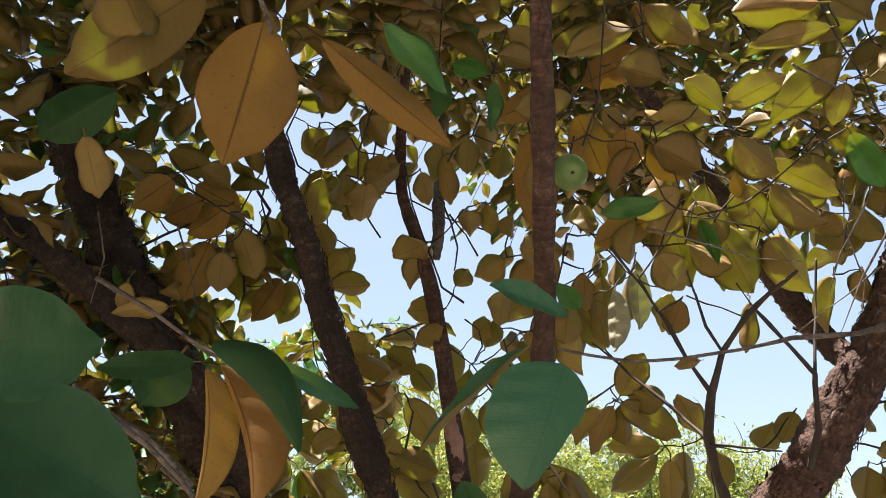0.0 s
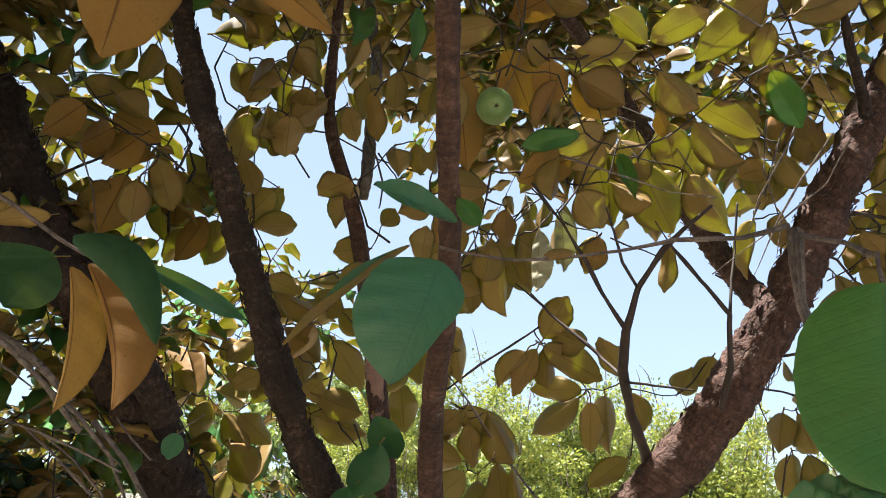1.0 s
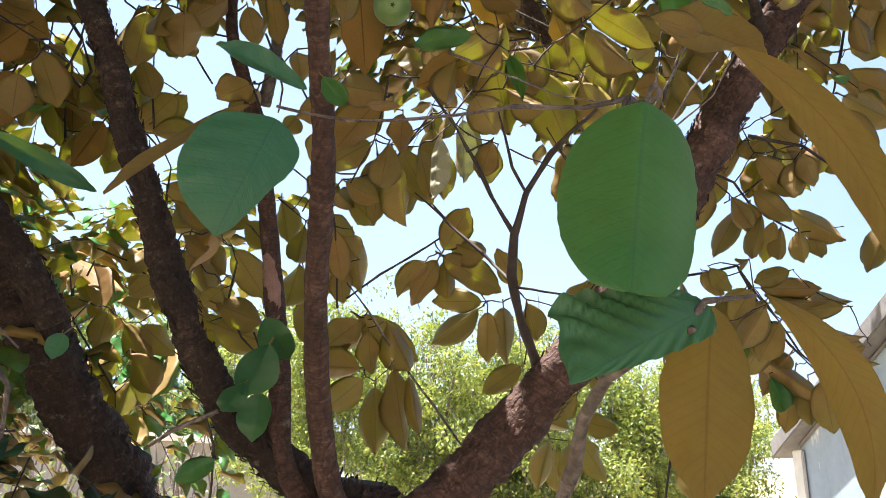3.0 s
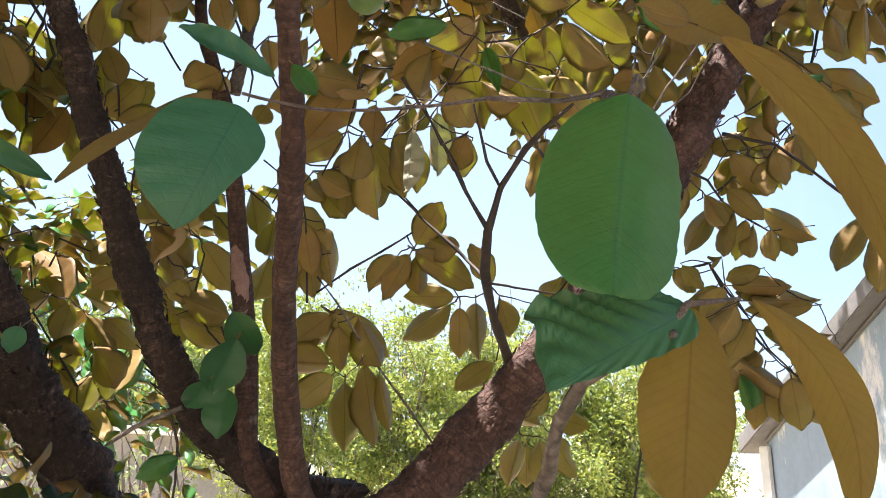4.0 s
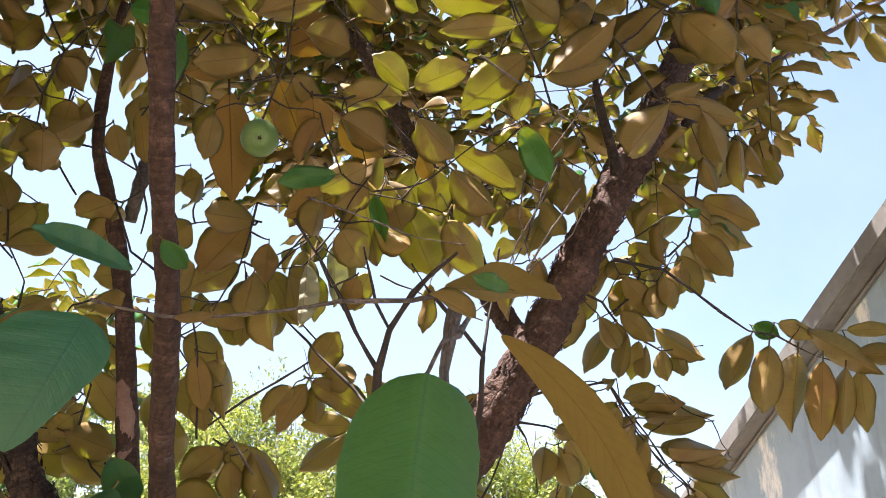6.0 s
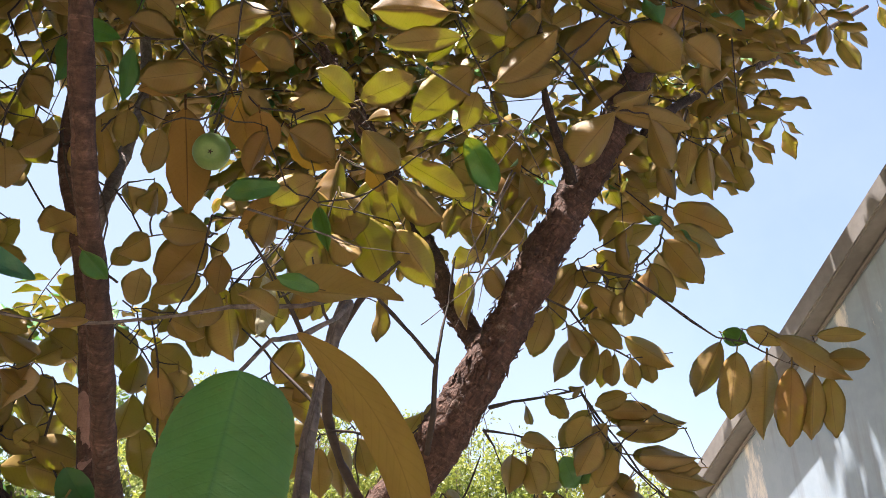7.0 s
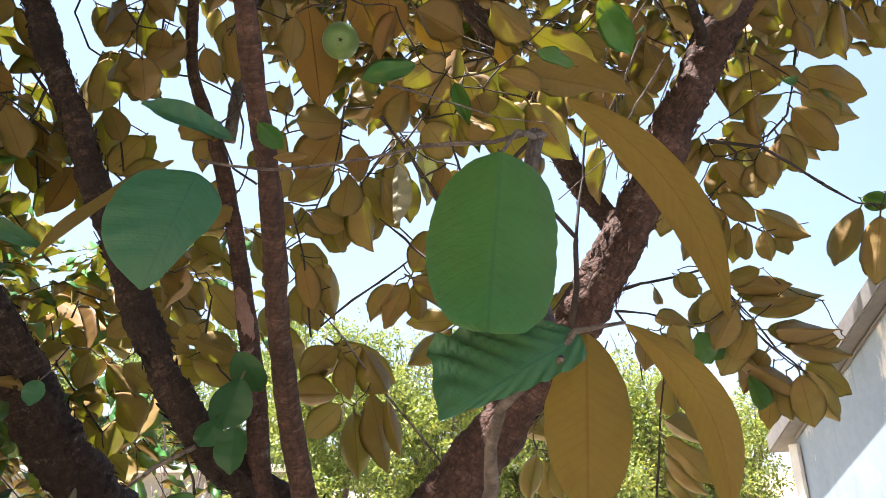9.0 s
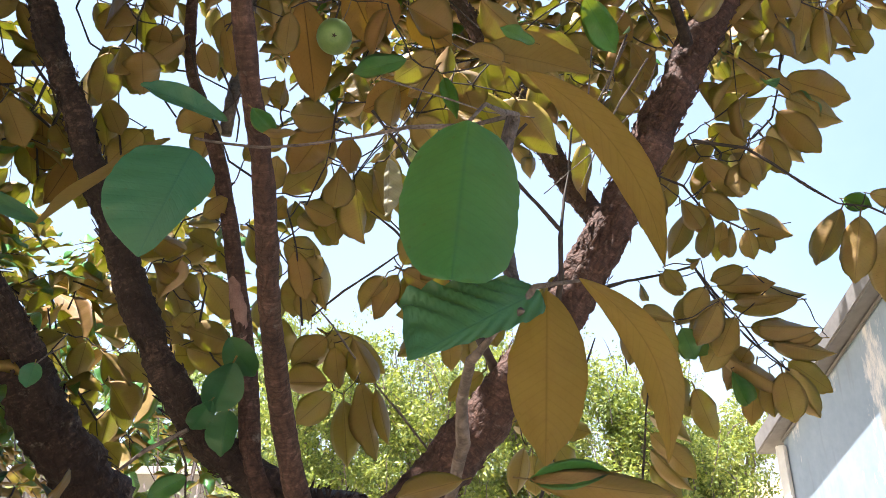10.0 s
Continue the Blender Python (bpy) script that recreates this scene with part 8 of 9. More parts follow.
leaf(tw, (0.807, 1.422, 2.235), (0.751, 1.456, 2.232), 0.055, (-0.12, 0.80, 0.55))
leaf(tw, (0.804, 1.410, 2.130), (0.878, 1.518, 2.096), 0.052, (-0.10, 0.80, 0.40))
leaf(tw, (0.810, 1.476, 2.346), (0.747, 1.498, 2.302), 0.063, (-0.11, 0.80, 0.49))
leaf(tw, (0.902, 1.466, 2.388), (0.936, 1.456, 2.288), 0.059, (0.29, 0.80, 0.26))
fine_twigs(tw, [((0.77, 1.45, 2.135), (0.762, 1.433, 2.127)), ((0.804, 1.45, 2.2), (0.79, 1.426, 2.174)), ((0.844, 1.45, 2.306), (0.857, 1.482, 2.299)), ((0.804, 1.45, 2.2), (0.807, 1.422, 2.235)), ((0.77, 1.45, 2.135), (0.804, 1.41, 2.13)), ((0.844, 1.45, 2.306), (0.81, 1.476, 2.346)), ((0.897, 1.45, 2.404), (0.902, 1.466, 2.388))])
tw = twig(tree, [(0.4844, 1.18, 2.587, 0.0026), (0.3896, 1.18, 2.5286, 0.0022), (0.2986, 1.18, 2.4927, 0.0018), (0.2328, 1.18, 2.4352, 0.0014)], TWIG)
leaf(tw, (0.350, 1.200, 2.528), (0.220, 1.264, 2.538), 0.067, (-0.29, 0.80, 0.64))
leaf(tw, (0.372, 1.169, 2.569), (0.463, 1.238, 2.523), 0.056, (-0.29, 0.80, 0.27), DRY)
leaf(tw, (0.388, 1.155, 2.449), (0.283, 1.276, 2.467), 0.075, (-0.18, 0.80, 0.63), DRY)
leaf(tw, (0.232, 1.214, 2.411), (0.115, 1.274, 2.388), 0.060, (-0.09, 0.80, 0.43), DRY)
leaf(tw, (0.474, 1.182, 2.567), (0.536, 1.258, 2.582), 0.043, (-0.24, 0.80, 0.62))
fine_twigs(tw, [((0.39, 1.18, 2.529), (0.35, 1.2, 2.528)), ((0.39, 1.18, 2.529), (0.372, 1.169, 2.569)), ((0.39, 1.18, 2.529), (0.388, 1.155, 2.449)), ((0.233, 1.18, 2.435), (0.232, 1.214, 2.411)), ((0.484, 1.18, 2.587), (0.474, 1.182, 2.567))])
tw = twig(tree, [(0.4779, 1.22, 2.3986, 0.0026), (0.4368, 1.22, 2.3577, 0.0022), (0.3964, 1.22, 2.3362, 0.0018), (0.3358, 1.22, 2.3377, 0.0014)], TWIG)
leaf(tw, (0.392, 1.244, 2.315), (0.476, 1.306, 2.275), 0.080, (-0.28, 0.80, 0.72), DRY)
leaf(tw, (0.338, 1.187, 2.310), (0.351, 1.254, 2.262), 0.064, (0.07, 0.80, 0.71), DRY)
leaf(tw, (0.381, 1.207, 2.339), (0.487, 1.312, 2.389), 0.055, (0.03, 0.80, 0.41))
leaf(tw, (0.305, 1.205, 2.362), (0.356, 1.238, 2.333), 0.050, (-0.25, 0.80, 0.32))
leaf(tw, (0.532, 1.235, 2.253), (0.575, 1.320, 2.239), 0.040, (-0.20, 0.80, 0.27), DRY)
leaf(tw, (0.441, 1.259, 2.225), (0.362, 1.273, 2.177), 0.058, (-0.06, 0.80, 0.37))
fine_twigs(tw, [((0.396, 1.22, 2.336), (0.392, 1.244, 2.315)), ((0.336, 1.22, 2.338), (0.338, 1.187, 2.31)), ((0.396, 1.22, 2.336), (0.381, 1.207, 2.339)), ((0.336, 1.22, 2.338), (0.305, 1.205, 2.362)), ((0.437, 1.22, 2.358), (0.532, 1.235, 2.253)), ((0.396, 1.22, 2.336), (0.441, 1.259, 2.225))])
tw = twig(tree, [(-0.1339, 1.5, 2.6196, 0.0026), (-0.1642, 1.5, 2.5573, 0.0022), (-0.1864, 1.5, 2.4556, 0.0018), (-0.1855, 1.5, 2.3874, 0.0014)], TWIG)
leaf(tw, (-0.169, 1.508, 2.555), (-0.138, 1.583, 2.524), 0.062, (-0.03, 0.80, 0.46))
leaf(tw, (-0.159, 1.464, 2.355), (-0.190, 1.592, 2.327), 0.083, (-0.28, 0.80, 0.50))
leaf(tw, (-0.221, 1.527, 2.415), (-0.227, 1.513, 2.326), 0.067, (0.14, 0.80, 0.72))
leaf(tw, (-0.133, 1.510, 2.452), (-0.168, 1.579, 2.407), 0.059, (-0.24, 0.80, 0.47))
leaf(tw, (-0.203, 1.472, 2.478), (-0.282, 1.585, 2.496), 0.067, (-0.12, 0.80, 0.48))
fine_twigs(tw, [((-0.164, 1.5, 2.557), (-0.169, 1.508, 2.555)), ((-0.185, 1.5, 2.387), (-0.159, 1.464, 2.355)), ((-0.185, 1.5, 2.387), (-0.221, 1.527, 2.415)), ((-0.186, 1.5, 2.456), (-0.133, 1.51, 2.452)), ((-0.186, 1.5, 2.456), (-0.203, 1.472, 2.478))])
tw = twig(tree, [(0.0863, 1.45, 2.5138, 0.0026), (0.0691, 1.45, 2.4629, 0.0022), (0.0288, 1.45, 2.4254, 0.0018), (0.0158, 1.45, 2.3974, 0.0014)], TWIG)
leaf(tw, (0.003, 1.490, 2.435), (0.020, 1.535, 2.336), 0.049, (0.29, 0.80, 0.48))
leaf(tw, (0.099, 1.449, 2.486), (0.102, 1.523, 2.459), 0.055, (-0.01, 0.80, 0.40))
leaf(tw, (0.061, 1.442, 2.450), (0.057, 1.465, 2.375), 0.052, (-0.07, 0.80, 0.74))
leaf(tw, (0.139, 1.487, 2.457), (0.125, 1.513, 2.387), 0.055, (-0.00, 0.80, 0.42))
fine_twigs(tw, [((0.029, 1.45, 2.425), (0.003, 1.49, 2.435)), ((0.086, 1.45, 2.514), (0.099, 1.449, 2.486)), ((0.069, 1.45, 2.463), (0.061, 1.442, 2.45)), ((0.069, 1.45, 2.463), (0.139, 1.487, 2.457))])
tw = twig(tree, [(1.0667, 1.25, 2.6612, 0.0026), (0.9822, 1.25, 2.6065, 0.0022), (0.8998, 1.25, 2.5396, 0.0018), (0.8494, 1.25, 2.5205, 0.0014)], TWIG)
leaf(tw, (1.073, 1.217, 2.626), (1.238, 1.277, 2.595), 0.085, (0.17, 0.80, 0.68))
leaf(tw, (0.894, 1.239, 2.519), (0.817, 1.329, 2.530), 0.068, (0.16, 0.80, 0.60))
leaf(tw, (0.837, 1.263, 2.617), (0.749, 1.326, 2.596), 0.062, (-0.08, 0.80, 0.60))
leaf(tw, (0.938, 1.232, 2.603), (0.878, 1.299, 2.605), 0.057, (0.16, 0.80, 0.60))
leaf(tw, (0.984, 1.234, 2.669), (0.962, 1.345, 2.714), 0.051, (0.09, 0.80, 0.54))
fine_twigs(tw, [((1.067, 1.25, 2.661), (1.073, 1.217, 2.626)), ((0.9, 1.25, 2.54), (0.894, 1.239, 2.519)), ((0.849, 1.25, 2.521), (0.837, 1.263, 2.617)), ((0.982, 1.25, 2.607), (0.938, 1.232, 2.603)), ((0.982, 1.25, 2.607), (0.984, 1.234, 2.669))])
tw = twig(tree, [(1.3724, 1.7, 2.773, 0.0026), (1.4303, 1.7, 2.711, 0.0022), (1.4841, 1.7, 2.6774, 0.0018), (1.5396, 1.7, 2.6534, 0.0014)], TWIG)
leaf(tw, (1.371, 1.661, 2.672), (1.473, 1.755, 2.604), 0.064, (-0.15, 0.80, 0.59))
leaf(tw, (1.496, 1.697, 2.686), (1.500, 1.782, 2.565), 0.064, (0.09, 0.80, 0.65))
leaf(tw, (1.532, 1.688, 2.649), (1.569, 1.764, 2.524), 0.060, (0.14, 0.80, 0.66))
leaf(tw, (1.426, 1.688, 2.675), (1.389, 1.784, 2.638), 0.060, (0.22, 0.80, 0.59))
leaf(tw, (1.597, 1.738, 2.662), (1.681, 1.796, 2.606), 0.051, (0.01, 0.80, 0.51))
fine_twigs(tw, [((1.43, 1.7, 2.711), (1.371, 1.661, 2.672)), ((1.484, 1.7, 2.677), (1.496, 1.697, 2.686)), ((1.54, 1.7, 2.653), (1.532, 1.688, 2.649)), ((1.43, 1.7, 2.711), (1.426, 1.688, 2.675)), ((1.54, 1.7, 2.653), (1.597, 1.738, 2.662))])
tw = twig(tree, [(-0.6056, 1.45, 2.3798, 0.0026), (-0.4706, 1.45, 2.2966, 0.0022), (-0.4053, 1.45, 2.2564, 0.0018), (-0.3532, 1.45, 2.2171, 0.0014)], TWIG)
leaf(tw, (-0.497, 1.423, 2.296), (-0.617, 1.534, 2.314), 0.065, (0.26, 0.80, 0.49), DRY)
leaf(tw, (-0.453, 1.465, 2.305), (-0.554, 1.522, 2.266), 0.078, (0.14, 0.80, 0.34), DRY)
leaf(tw, (-0.424, 1.472, 2.255), (-0.387, 1.508, 2.153), 0.076, (0.10, 0.80, 0.46))
leaf(tw, (-0.526, 1.460, 2.399), (-0.478, 1.528, 2.381), 0.065, (0.08, 0.80, 0.61))
leaf(tw, (-0.559, 1.412, 2.344), (-0.661, 1.466, 2.306), 0.072, (-0.04, 0.80, 0.58), DRY)
leaf(tw, (-0.630, 1.427, 2.367), (-0.757, 1.519, 2.481), 0.065, (0.08, 0.80, 0.27))
leaf(tw, (-0.443, 1.448, 2.191), (-0.453, 1.473, 2.113), 0.065, (-0.27, 0.80, 0.32))
fine_twigs(tw, [((-0.471, 1.45, 2.297), (-0.497, 1.423, 2.296)), ((-0.471, 1.45, 2.297), (-0.453, 1.465, 2.305)), ((-0.405, 1.45, 2.256), (-0.424, 1.472, 2.255)), ((-0.606, 1.45, 2.38), (-0.526, 1.46, 2.399)), ((-0.606, 1.45, 2.38), (-0.559, 1.412, 2.344)), ((-0.606, 1.45, 2.38), (-0.63, 1.427, 2.367)), ((-0.405, 1.45, 2.256), (-0.443, 1.448, 2.191))])

# bare places on the limbs
peeled_patch(tree, [(0.0178, 1.6807, 1.9185, 0.0210), (0.0292, 1.6807, 1.8490, 0.0208), (0.0382, 1.6786, 1.7869, 0.0211), (0.0443, 1.6672, 1.7547, 0.0213)], (-0.3, -1.0, -0.1), 1.25, INNER_BARK, "bare pinkish wood where bark has peeled")

# ---- fruit ----
def star_apple_fruit(place, radius, eye):
    fruit = thing("fruit", place, "round unripe pale green star apple hanging in the leaves", "fruit")
    bm = bmesh.new()
    bmesh.ops.create_uvsphere(bm, u_segments=32, v_segments=20, radius=radius)
    for v in bm.verts:
        s = v.co.z / radius
        v.co.z *= 0.95
        dent = max(0.0, abs(s) - 0.86) / 0.14
        v.co.z -= math.copysign(radius * 0.10 * dent * dent, s)
        v.co *= 1 + 0.025 * noise.noise(v.co * 40)
    me = bpy.data.meshes.new("flesh")
    bm.to_mesh(me)
    bm.free()
    me.materials.append(FRUIT)
    me.polygons.foreach_set("use_smooth", [True] * len(me.polygons))
    turn = Vector(eye).to_track_quat('-Z', 'Y').to_matrix().to_4x4()
    flesh = new("flesh", me)
    flesh.parent = fruit
    flesh.matrix_basis = turn
    star, faces = [], []
    for k in range(10):
        a, r = math.pi * k / 5, radius * (0.17 if k % 2 else 0.06)
        star.append((math.cos(a) * r, math.sin(a) * r, -radius * 0.87))
    star.append((0, 0, -radius * 0.93))
    faces = [(10, (k + 1) % 10, k) for k in range(10)]
    end = mesh_object("calyx", star, faces, [CALYX], None, False)
    end.parent = fruit
    end.matrix_basis = turn
    v, f, uv = tube_data([(0, 0, radius * 0.85, 0.0022), (0.004, 0.003, radius * 1.4, 0.002), (0.012, 0.0, radius * 2.3, 0.0018)], 8, 0.01)
    stalk = mesh_object("stalk", v, f, [TWIG], None, uvs=uv, uv_name="bark")
    stalk.parent = fruit
    return fruit


star_apple_fruit((0.252, 1.29, 2.28), 0.034, (0.05, -1.0, -0.55))
star_apple_fruit((-0.677, 1.632, 2.611), 0.036, (0.45, -1.0, -0.6))


# ---- the rest of the crown ----
# places that the sun reaches through gaps in the crown, with the gap's width
GAPS = [((-0.32, 0.74, 2.17), 0.17), ((0.36, 1.597, 2.09), 0.05), ((0.42, 1.58, 2.13), 0.05), ((1.9, 1.9, 3.2), 0.35), ((0.50, 1.22, 2.38), 0.26), ((0.75, 1.15, 2.3), 0.2), ((-0.62, 2.5, 2.05), 0.26), ((2.2, 3.25, 1.0), 0.42), ((0.69, 1.56, 1.77), 0.18), ((0.55, 1.6, 1.58), 0.12), ((0.86, 1.47, 2.05), 0.08), ((0.04, 1.65, 1.83), 0.07), ((0.74, 1.44, 1.95), 0.09),
        ((0.62, 1.5, 1.75), 0.07), ((1.35, 1.75, 2.35), 0.2), ((0.95, 1.45, 2.3), 0.12), ((-0.45, 2.1, 2.5), 0.2), ((-0.09, 1.6, 1.72), 0.05), ((0.42, 1.75, 2.15), 0.08), ((-0.7, 1.9, 2.4), 0.12)]


def in_gap(place):
    for target, wide in GAPS:
        off = place - Vector(target)
        along = off.dot(SUN_DIR)
        if along > 0.35 and (off - SUN_DIR * along).length < wide + 0.12:
            return True
    return False


def crown(rnd, count, az, el, far, origin=(0.25, 0.1, 1.55), keep=None, sag=0.35):
    sprays = []
    while len(sprays) < count:
        a, e, d = radians(rnd.uniform(*az)), radians(rnd.uniform(*el)), rnd.uniform(*far)
        if keep and not keep(math.degrees(a), math.degrees(e), d):
            continue
        place = Vector(origin) + d * Vector((math.sin(a) * math.cos(e), math.cos(a) * math.cos(e), math.sin(e)))
        if noise.noise(Vector((math.degrees(a) * 0.13, math.degrees(e) * 0.17, 7.7))) > 0.24 and abs(a) < 0.75:
            continue
        if in_gap(place) or (place.x > 1.85 and place.z < 2.75):
            continue
        way = Vector((rnd.uniform(-1, 1), rnd.uniform(-1, 1), rnd.uniform(-0.6, sag)))
        sprays.append((place, way, rnd.uniform(0.2, 0.36)))
    return sprays


def upper_edge(a, e, d):
    """The lower edge of the dense crown, which rises towards the open sky beside the house."""
    low = 28.0 + 4.0 * noise.noise(Vector((a * 0.09, 3.1, 0)))
    if a > 24:
        return e > 27 + (a - 24) * 0.3
    if -25 < a < -6:
        low = 36.5 + 2.5 * noise.noise(Vector((a * 0.3, 1.7, 0)))
    return e > low


def overhead(a, e, d):
    """Added out of view to block light: closed over and behind the path and on the shaded side, open towards the house.
    """
    if abs(a) < 42:
        return e > 62
    if 36 < a < 85:
        return e > 58
    return True


rnd = random.Random(11)
def outer_edge(a, e, d):
    """The ragged lower edge of the outer crown over the house's roof."""
    return e > 30.5 + max(0.0, a - 37) * 0.55 + 3 * noise.noise(Vector((a * 0.3, 0, 0)))


def beside(a, e, d):
    """Leaves a window on the shaded side, where the sun reaches a spray."""
    return not (a > -27 and 3 < e < 18)


def shaded(a, e, d):
    """Mostly unseen cover added for shade: thicker over the limbs on the shaded side, thin where the sun comes in."""
    return a < -36 or noise.noise(Vector((a * 0.11, e * 0.11, 4.2))) > 0.02


foliage("foliage", tree, crown(rnd, 400, (-36, 36), (24, 68), (1.8, 3.1), keep=upper_edge), 21, label="dense leafy twigs of the upper crown")
# high sprays, mostly out of view, added to keep sun off the crown
foliage("foliage", tree, crown(rnd, 300, (-60, 36), (42, 84), (2.0, 3.6), keep=shaded), 29, leaves=(6, 8), size=(0.10, 0.14), label="mostly unseen leafy twigs added above to shade the crown")
foliage("foliage", tree, crown(rnd, 80, (-50, -27), (0, 42), (1.9, 2.9), keep=beside), 22, label="dark shaded leafy twigs low in the crown")
# low sprays given a top colour darkened to stand in for deep shade
foliage("foliage", tree, crown(rnd, 190, (-54, -27), (-14, 22), (1.9, 2.8), keep=beside), 28, label="leafy twigs low behind the limbs, leaf tops darkened for shade", top=LEAF_DIMMED)
foliage("foliage", tree, crown(rnd, 170, (-54, -30), (-24, 6), (2.0, 2.7)), 33, size=(0.11, 0.15), label="leafy twigs low on the shaded side, leaf tops darkened for shade", top=LEAF_DIMMED)
foliage("foliage", tree, crown(rnd, 34, (-33, -25), (5, 22), (2.0, 2.7)), 34, label="leafy twigs beside the limbs")
foliage("foliage", tree, crown(rnd, 26, (-31, -17), (-18, 0), (1.6, 2.3)), 35, size=(0.10, 0.14), label="leafy twigs near the ground, leaf tops darkened for shade", top=LEAF_DIMMED)
foliage("foliage", tree, crown(rnd, 95, (-32, -12), (2, 21), (2.75, 3.4)), 23, label="leafy twigs hanging low")
foliage("foliage", tree, crown(rnd, 190, (33, 60), (25, 52), (2.3, 4.0), keep=outer_edge), 25, leaves=(7, 10), size=(0.085, 0.12), label="leafy outer twigs of the crown over a roof")
# the next two sets are out of view and only shut out light
foliage("foliage", tree, crown(rnd, 470, (-180, 180), (8, 88), (1.1, 2.6), origin=(0.25, 0.05, 1.55), keep=overhead), 24, leaves=(6, 8), size=(0.10, 0.14), label="unseen leafy twigs added overhead to block light")
foliage("foliage", tree, crown(rnd, 520, (-185, -54), (-10, 60), (1.3, 3.0)), 26, leaves=(6, 8), size=(0.10, 0.14), label="unseen leafy twigs added at one side to block light")

# again with the shade put into the colour of the leaf tops
foliage("foliage", tree, crown(rnd, 170, (-64, -29), (16, 60), (2.3, 3.7)), 41, label="leafy twigs behind the shaded limbs, leaf tops darkened for shade", top=LEAF_DIMMED)
foliage("foliage", tree, crown(rnd, 260, (-34, 32), (30, 62), (2.7, 4.1), keep=lambda a, e, d: upper_edge(a, e - 1, d)), 42, size=(0.07, 0.105), label="small leafy twigs high behind the crown")


# ---- background ----
def bush(place, height, width, mat, seed, label, leaves=26000, size=(0.04, 0.10), clumps=150, sparse=False):
    rnd = random.Random(seed)
    ob = thing("bush", place, label, "bush", "garden bushes")
    centres = []
    stems = 7
    for k in range(stems):
        a = 2 * math.pi * k / stems + rnd.uniform(-.3, .3)
        r = width * rnd.uniform(0.1, 0.42)
        top = Vector(place) + Vector((math.cos(a) * r, math.sin(a) * r, height * rnd.uniform(0.7, 0.98)))
        mid = Vector(place).lerp(top, 0.5) + Vector((rnd.uniform(-.2, .2), rnd.uniform(-.2, .2), 0))
        v, f, uv = tube_data([(*place[:2], place[2] - 0.05, 0.035), (*mid, 0.024), (*top, 0.006)], 7, 0.25, 0.004)
        mesh_object("stem", v, f, [BARK_GREY], ob, uvs=uv, uv_name="bark")
        n = clumps // stems
        for j in range(n):
            t = rnd.uniform(0.25, 1.0) if not sparse else rnd.uniform(0.1, 1.0)
            q = Vector(place).lerp(mid, t * 2) if t < 0.5 else mid.lerp(top, t * 2 - 1)
            spread = width * 0.26 * (1.15 - 0.75 * t)
            q = q + Vector((rnd.gauss(0, spread), rnd.gauss(0, spread), rnd.gauss(0, height * 0.06)))
            centres.append((q.x, q.y, max(q.z, 0.25)))
    verts, faces, uvs = [], [], []
    for c in centres[::2]:
        a = Vector(c)
        end = a + Vector((rnd.gauss(0, 0.22), rnd.gauss(0, 0.22), rnd.uniform(0.1, 0.5)))
        bend = a.lerp(end, 0.5) + Vector((rnd.gauss(0, 0.05), rnd.gauss(0, 0.05), 0))
        v, f, uv = tube_data([(*(a - Vector((0, 0, 0.3))), 0.011), (*bend, 0.008), (*end, 0.003)], 4, 0.3, cap=False)
        faces += [tuple(i + len(verts) for i in q) for q in f]
        verts += v
        uvs += uv
    tagged(mesh_object("bare_twig", verts, faces, [BARK_GREY], ob, uvs=uvs, uv_name="bark"), "pale thin twigs", kind="stuff")
    leaf_cloud("crown", mat, centres, max(1, leaves // len(centres)), (0.26, 0.26, 0.22) if not sparse else (0.2, 0.2, 0.2), size, ob, seed, aspect=0.46)
    return ob


LABEL_Y = "sunlit bush of small yellow-green leaves"
bush((-0.6, 12.4, 0), 4.3, 2.6, BUSH_LEAF, 1, LABEL_Y)
bush((1.2, 11.6, 0), 4.1, 2.6, BUSH_LEAF, 2, LABEL_Y)
bush((2.7, 12.2, 0), 3.95, 2.6, BUSH_LEAF, 3, LABEL_Y)
bush((4.3, 11.8, 0), 3.35, 2.6, BUSH_LEAF, 4, LABEL_Y)
bush((5.9, 12.6, 0), 2.9, 2.4, BUSH_LEAF, 5, LABEL_Y)
bush((0.4, 15.5, 0), 4.4, 3.0, DEEP_LEAF, 6, "taller green bush behind the others", leaves=16000)
bush((3.6, 16.0, 0), 4.3, 3.2, DEEP_LEAF, 7, "taller green bush behind the others", leaves=16000)
bush((-1.75, 8.0, 0), 2.2, 1.3, PALE_LEAF, 9, "thin grey-green shrub in front of a low wall", leaves=800, clumps=90, sparse=True)
bush((-3.1, 8.6, 0), 2.1, 1.6, PALE_LEAF, 10, "thin grey-green shrub in front of a low wall", leaves=900, clumps=90, sparse=True)
bush((-6.2, 9.5, 0), 3.6, 3.0, DEEP_LEAF, 8, "green bush beyond the tree, beside a low building", leaves=12000)
bush((-8.8, 11.5, 0), 3.9, 3.2, DEEP_LEAF, 12, "green bush beyond the tree, beside a low building", leaves=12000)
bush((1.0, 14.0, 0), 4.9, 3.0, PALE_LEAF, 21, "thin airy shrub rising behind sunlit bushes", leaves=4800, clumps=150, sparse=True)
bush((3.4, 14.4, 0), 4.5, 3.0, PALE_LEAF, 22, "thin airy shrub rising behind sunlit bushes", leaves=4800, clumps=150, sparse=True)
bush((5.6, 14.8, 0), 4.1, 2.8, PALE_LEAF, 23, "thin airy shrub rising behind sunlit bushes", leaves=4200, clumps=140, sparse=True)
LABEL_B = "tall green bush behind a low grey building"
bush((-2.4, 21.6, 0), 6.6, 3.6, DEEP_LEAF, 13, LABEL_B, leaves=11000, size=(0.12, 0.24))
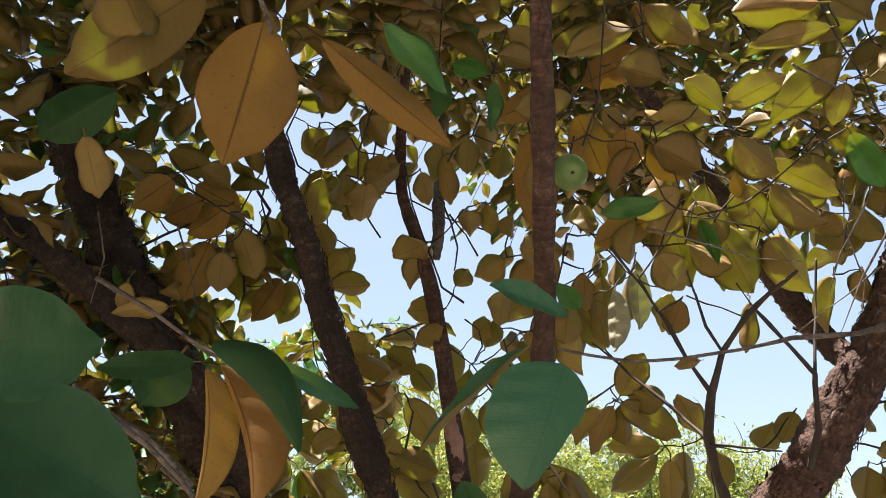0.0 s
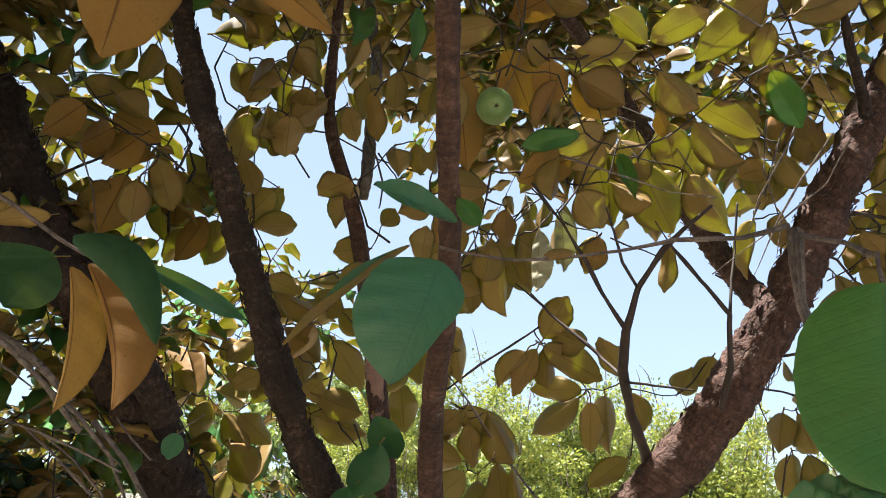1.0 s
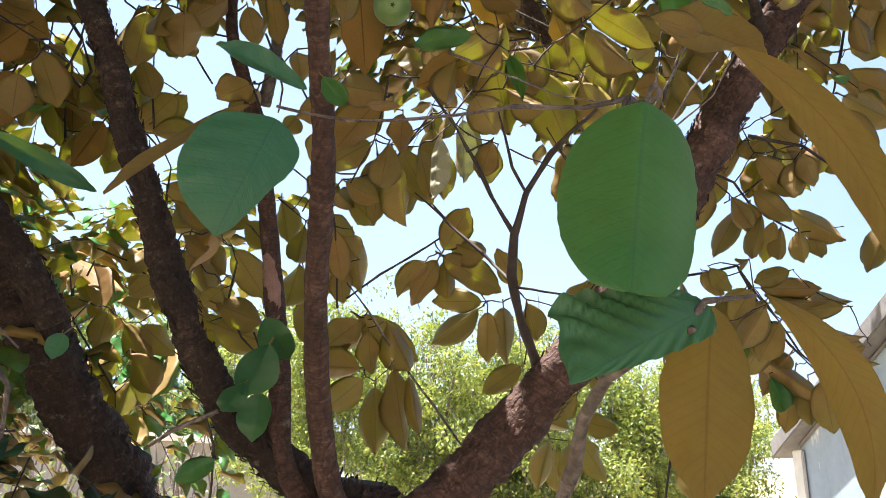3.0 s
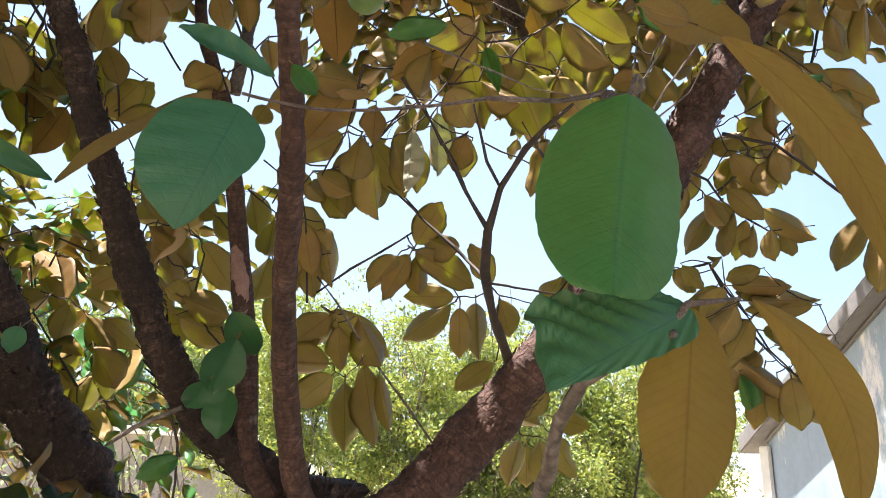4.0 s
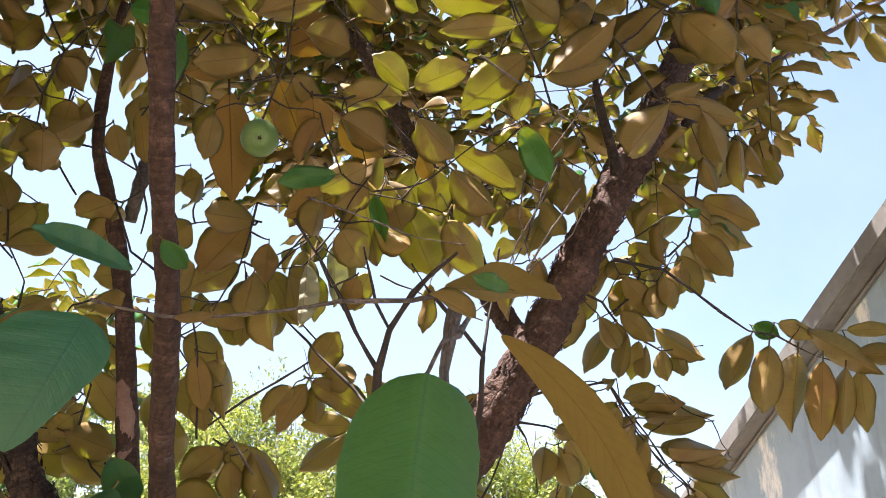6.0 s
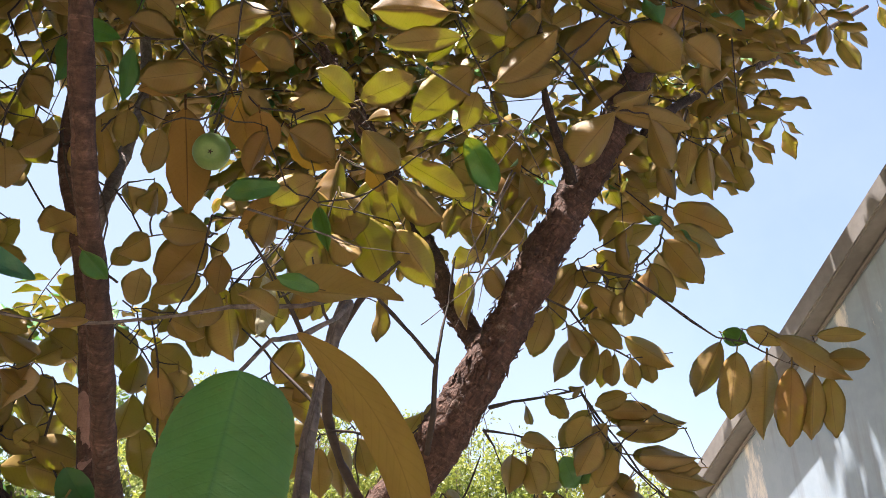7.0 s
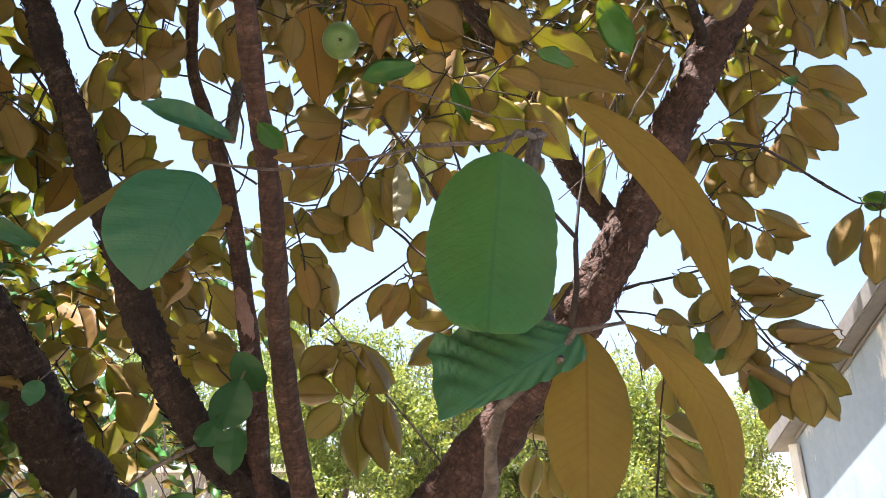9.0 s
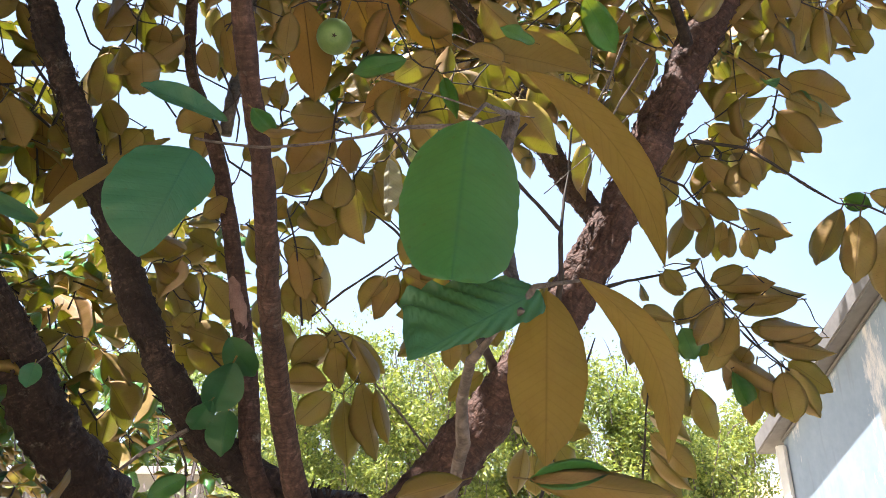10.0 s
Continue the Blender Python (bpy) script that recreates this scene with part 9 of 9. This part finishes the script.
bush((-5.4, 22.2, 0), 7.0, 4.2, DEEP_LEAF, 14, LABEL_B, leaves=11000, size=(0.12, 0.24))
bush((-8.8, 21.8, 0), 6.8, 4.2, DEEP_LEAF, 15, LABEL_B, leaves=11000, size=(0.12, 0.24))


def prism(name, outline, x0, x1, mat, parent, bevel=0.0, label=""):
    """A slab between x0 and x1 with the given outline of (y, z)."""
    bm = bmesh.new()
    a = [bm.verts.new((x0, y, z)) for y, z in outline]
    c = [bm.verts.new((x1, y, z)) for y, z in outline]
    n = len(outline)
    bm.faces.new(a)
    bm.faces.new(c[::-1])
    for k in range(n):
        bm.faces.new((a[k], a[(k + 1) % n], c[(k + 1) % n], c[k]))
    bmesh.ops.recalc_face_normals(bm, faces=bm.faces)
    if bevel:
        bmesh.ops.bevel(bm, geom=bm.edges[:], offset=bevel, segments=2, affect='EDGES')
    me = bpy.data.meshes.new(name)
    bm.to_mesh(me)
    bm.free()
    me.materials.append(mat)
    return tagged(under(new(name, me), parent), label)


def house_right():
    """A small gabled house; its gable wall stands beside the tree under a sloping concrete roof edge."""
    x, y0, z0, fall, half = 2.222, 3.56, 1.625, 0.523, 2.9
    house = thing("house", (x, y0, 0.0), "small pale blue rendered gabled house with a concrete roof edge", "house")

    def slope(y, up):
        """The height of the gable's edge at y."""
        return z0 + fall * (half - abs(y - (y0 - half))) + up

    mid, far = y0 - half, y0 - 2 * half
    prism("wall", [(y0, -0.05), (y0, slope(y0, 0)), (mid, slope(mid, 0)), (far, slope(far, 0)), (far, -0.05)], x, x + 0.15, RENDER_BLUE, house)
    prism("wall", [(y0, -0.05), (y0, slope(y0, 0)), (y0 - 0.15, slope(y0 - 0.15, 0)), (y0 - 0.15, -0.05)], x + 0.153, x + 4.0, RENDER_BLUE, house)
    prism("corner_post", [(y0 + 0.05, -0.05), (y0 + 0.05, slope(y0, -0.03)), (y0 - 0.03, slope(y0, -0.03)), (y0 - 0.03, -0.05)], x - 0.02, x - 0.003, WHITEWASH, house, 0.004, "white corner post")
    for near, end in ((mid + 0.0015, y0 + 0.13), (mid - 0.0015, far - 0.13)):
        prism("roof_edge", [(near, slope(near, 0.002)), (end, slope(end, 0.002)), (end, slope(end, 0.085)), (near, slope(near, 0.085))], x - 0.078, x + 0.05, CONCRETE, house, 0.006, "stained concrete roof edge")
        prism("roof", [(near, slope(near, 0.004)), (end, slope(end, 0.004)), (end, slope(end, 0.058)), (near, slope(near, 0.058))], x + 0.053, x + 4.2, ROOF, house)
    # added strip with no real part behind it; only a shadow line falls here
    prism("mortar_line", [(mid, slope(mid, -0.022)), (y0, slope(y0, -0.022)), (y0, slope(y0, -0.004)), (mid, slope(mid, -0.004))], x - 0.012, x - 0.003, CONCRETE, house, 0.003, "thin added strip where a shadow line falls under the roof edge")
    return house


house_right()


def low_building():
    b = thing("outbuilding", (-4.5, 16.0, 0), "low grey rendered outbuilding with a pale roof edge", "building")
    x0, x1, y0, y1, h = -9.5, -1.6, 16.0, 20.0, 1.9
    box("wall", [(x0, y0, -0.05), (x1, y0, -0.05), (x1, y1, -0.05), (x0, y1, -0.05), (x0, y0, h + 0.35), (x1, y0, h), (x1, y1, h), (x0, y1, h + 0.35)], RENDER_GREY, b)
    box("roof", [(x0 - .3, y0 - .35, h + 0.36), (x1 + .3, y0 - .35, h - 0.01), (x1 + .3, y1 + .3, h - 0.01), (x0 - .3, y1 + .3, h + 0.36),
                 (x0 - .3, y0 - .35, h + 0.50), (x1 + .3, y0 - .35, h + 0.13), (x1 + .3, y1 + .3, h + 0.13), (x0 - .3, y1 + .3, h + 0.50)], WHITEWASH, b, 0.01)
    return b


low_building()
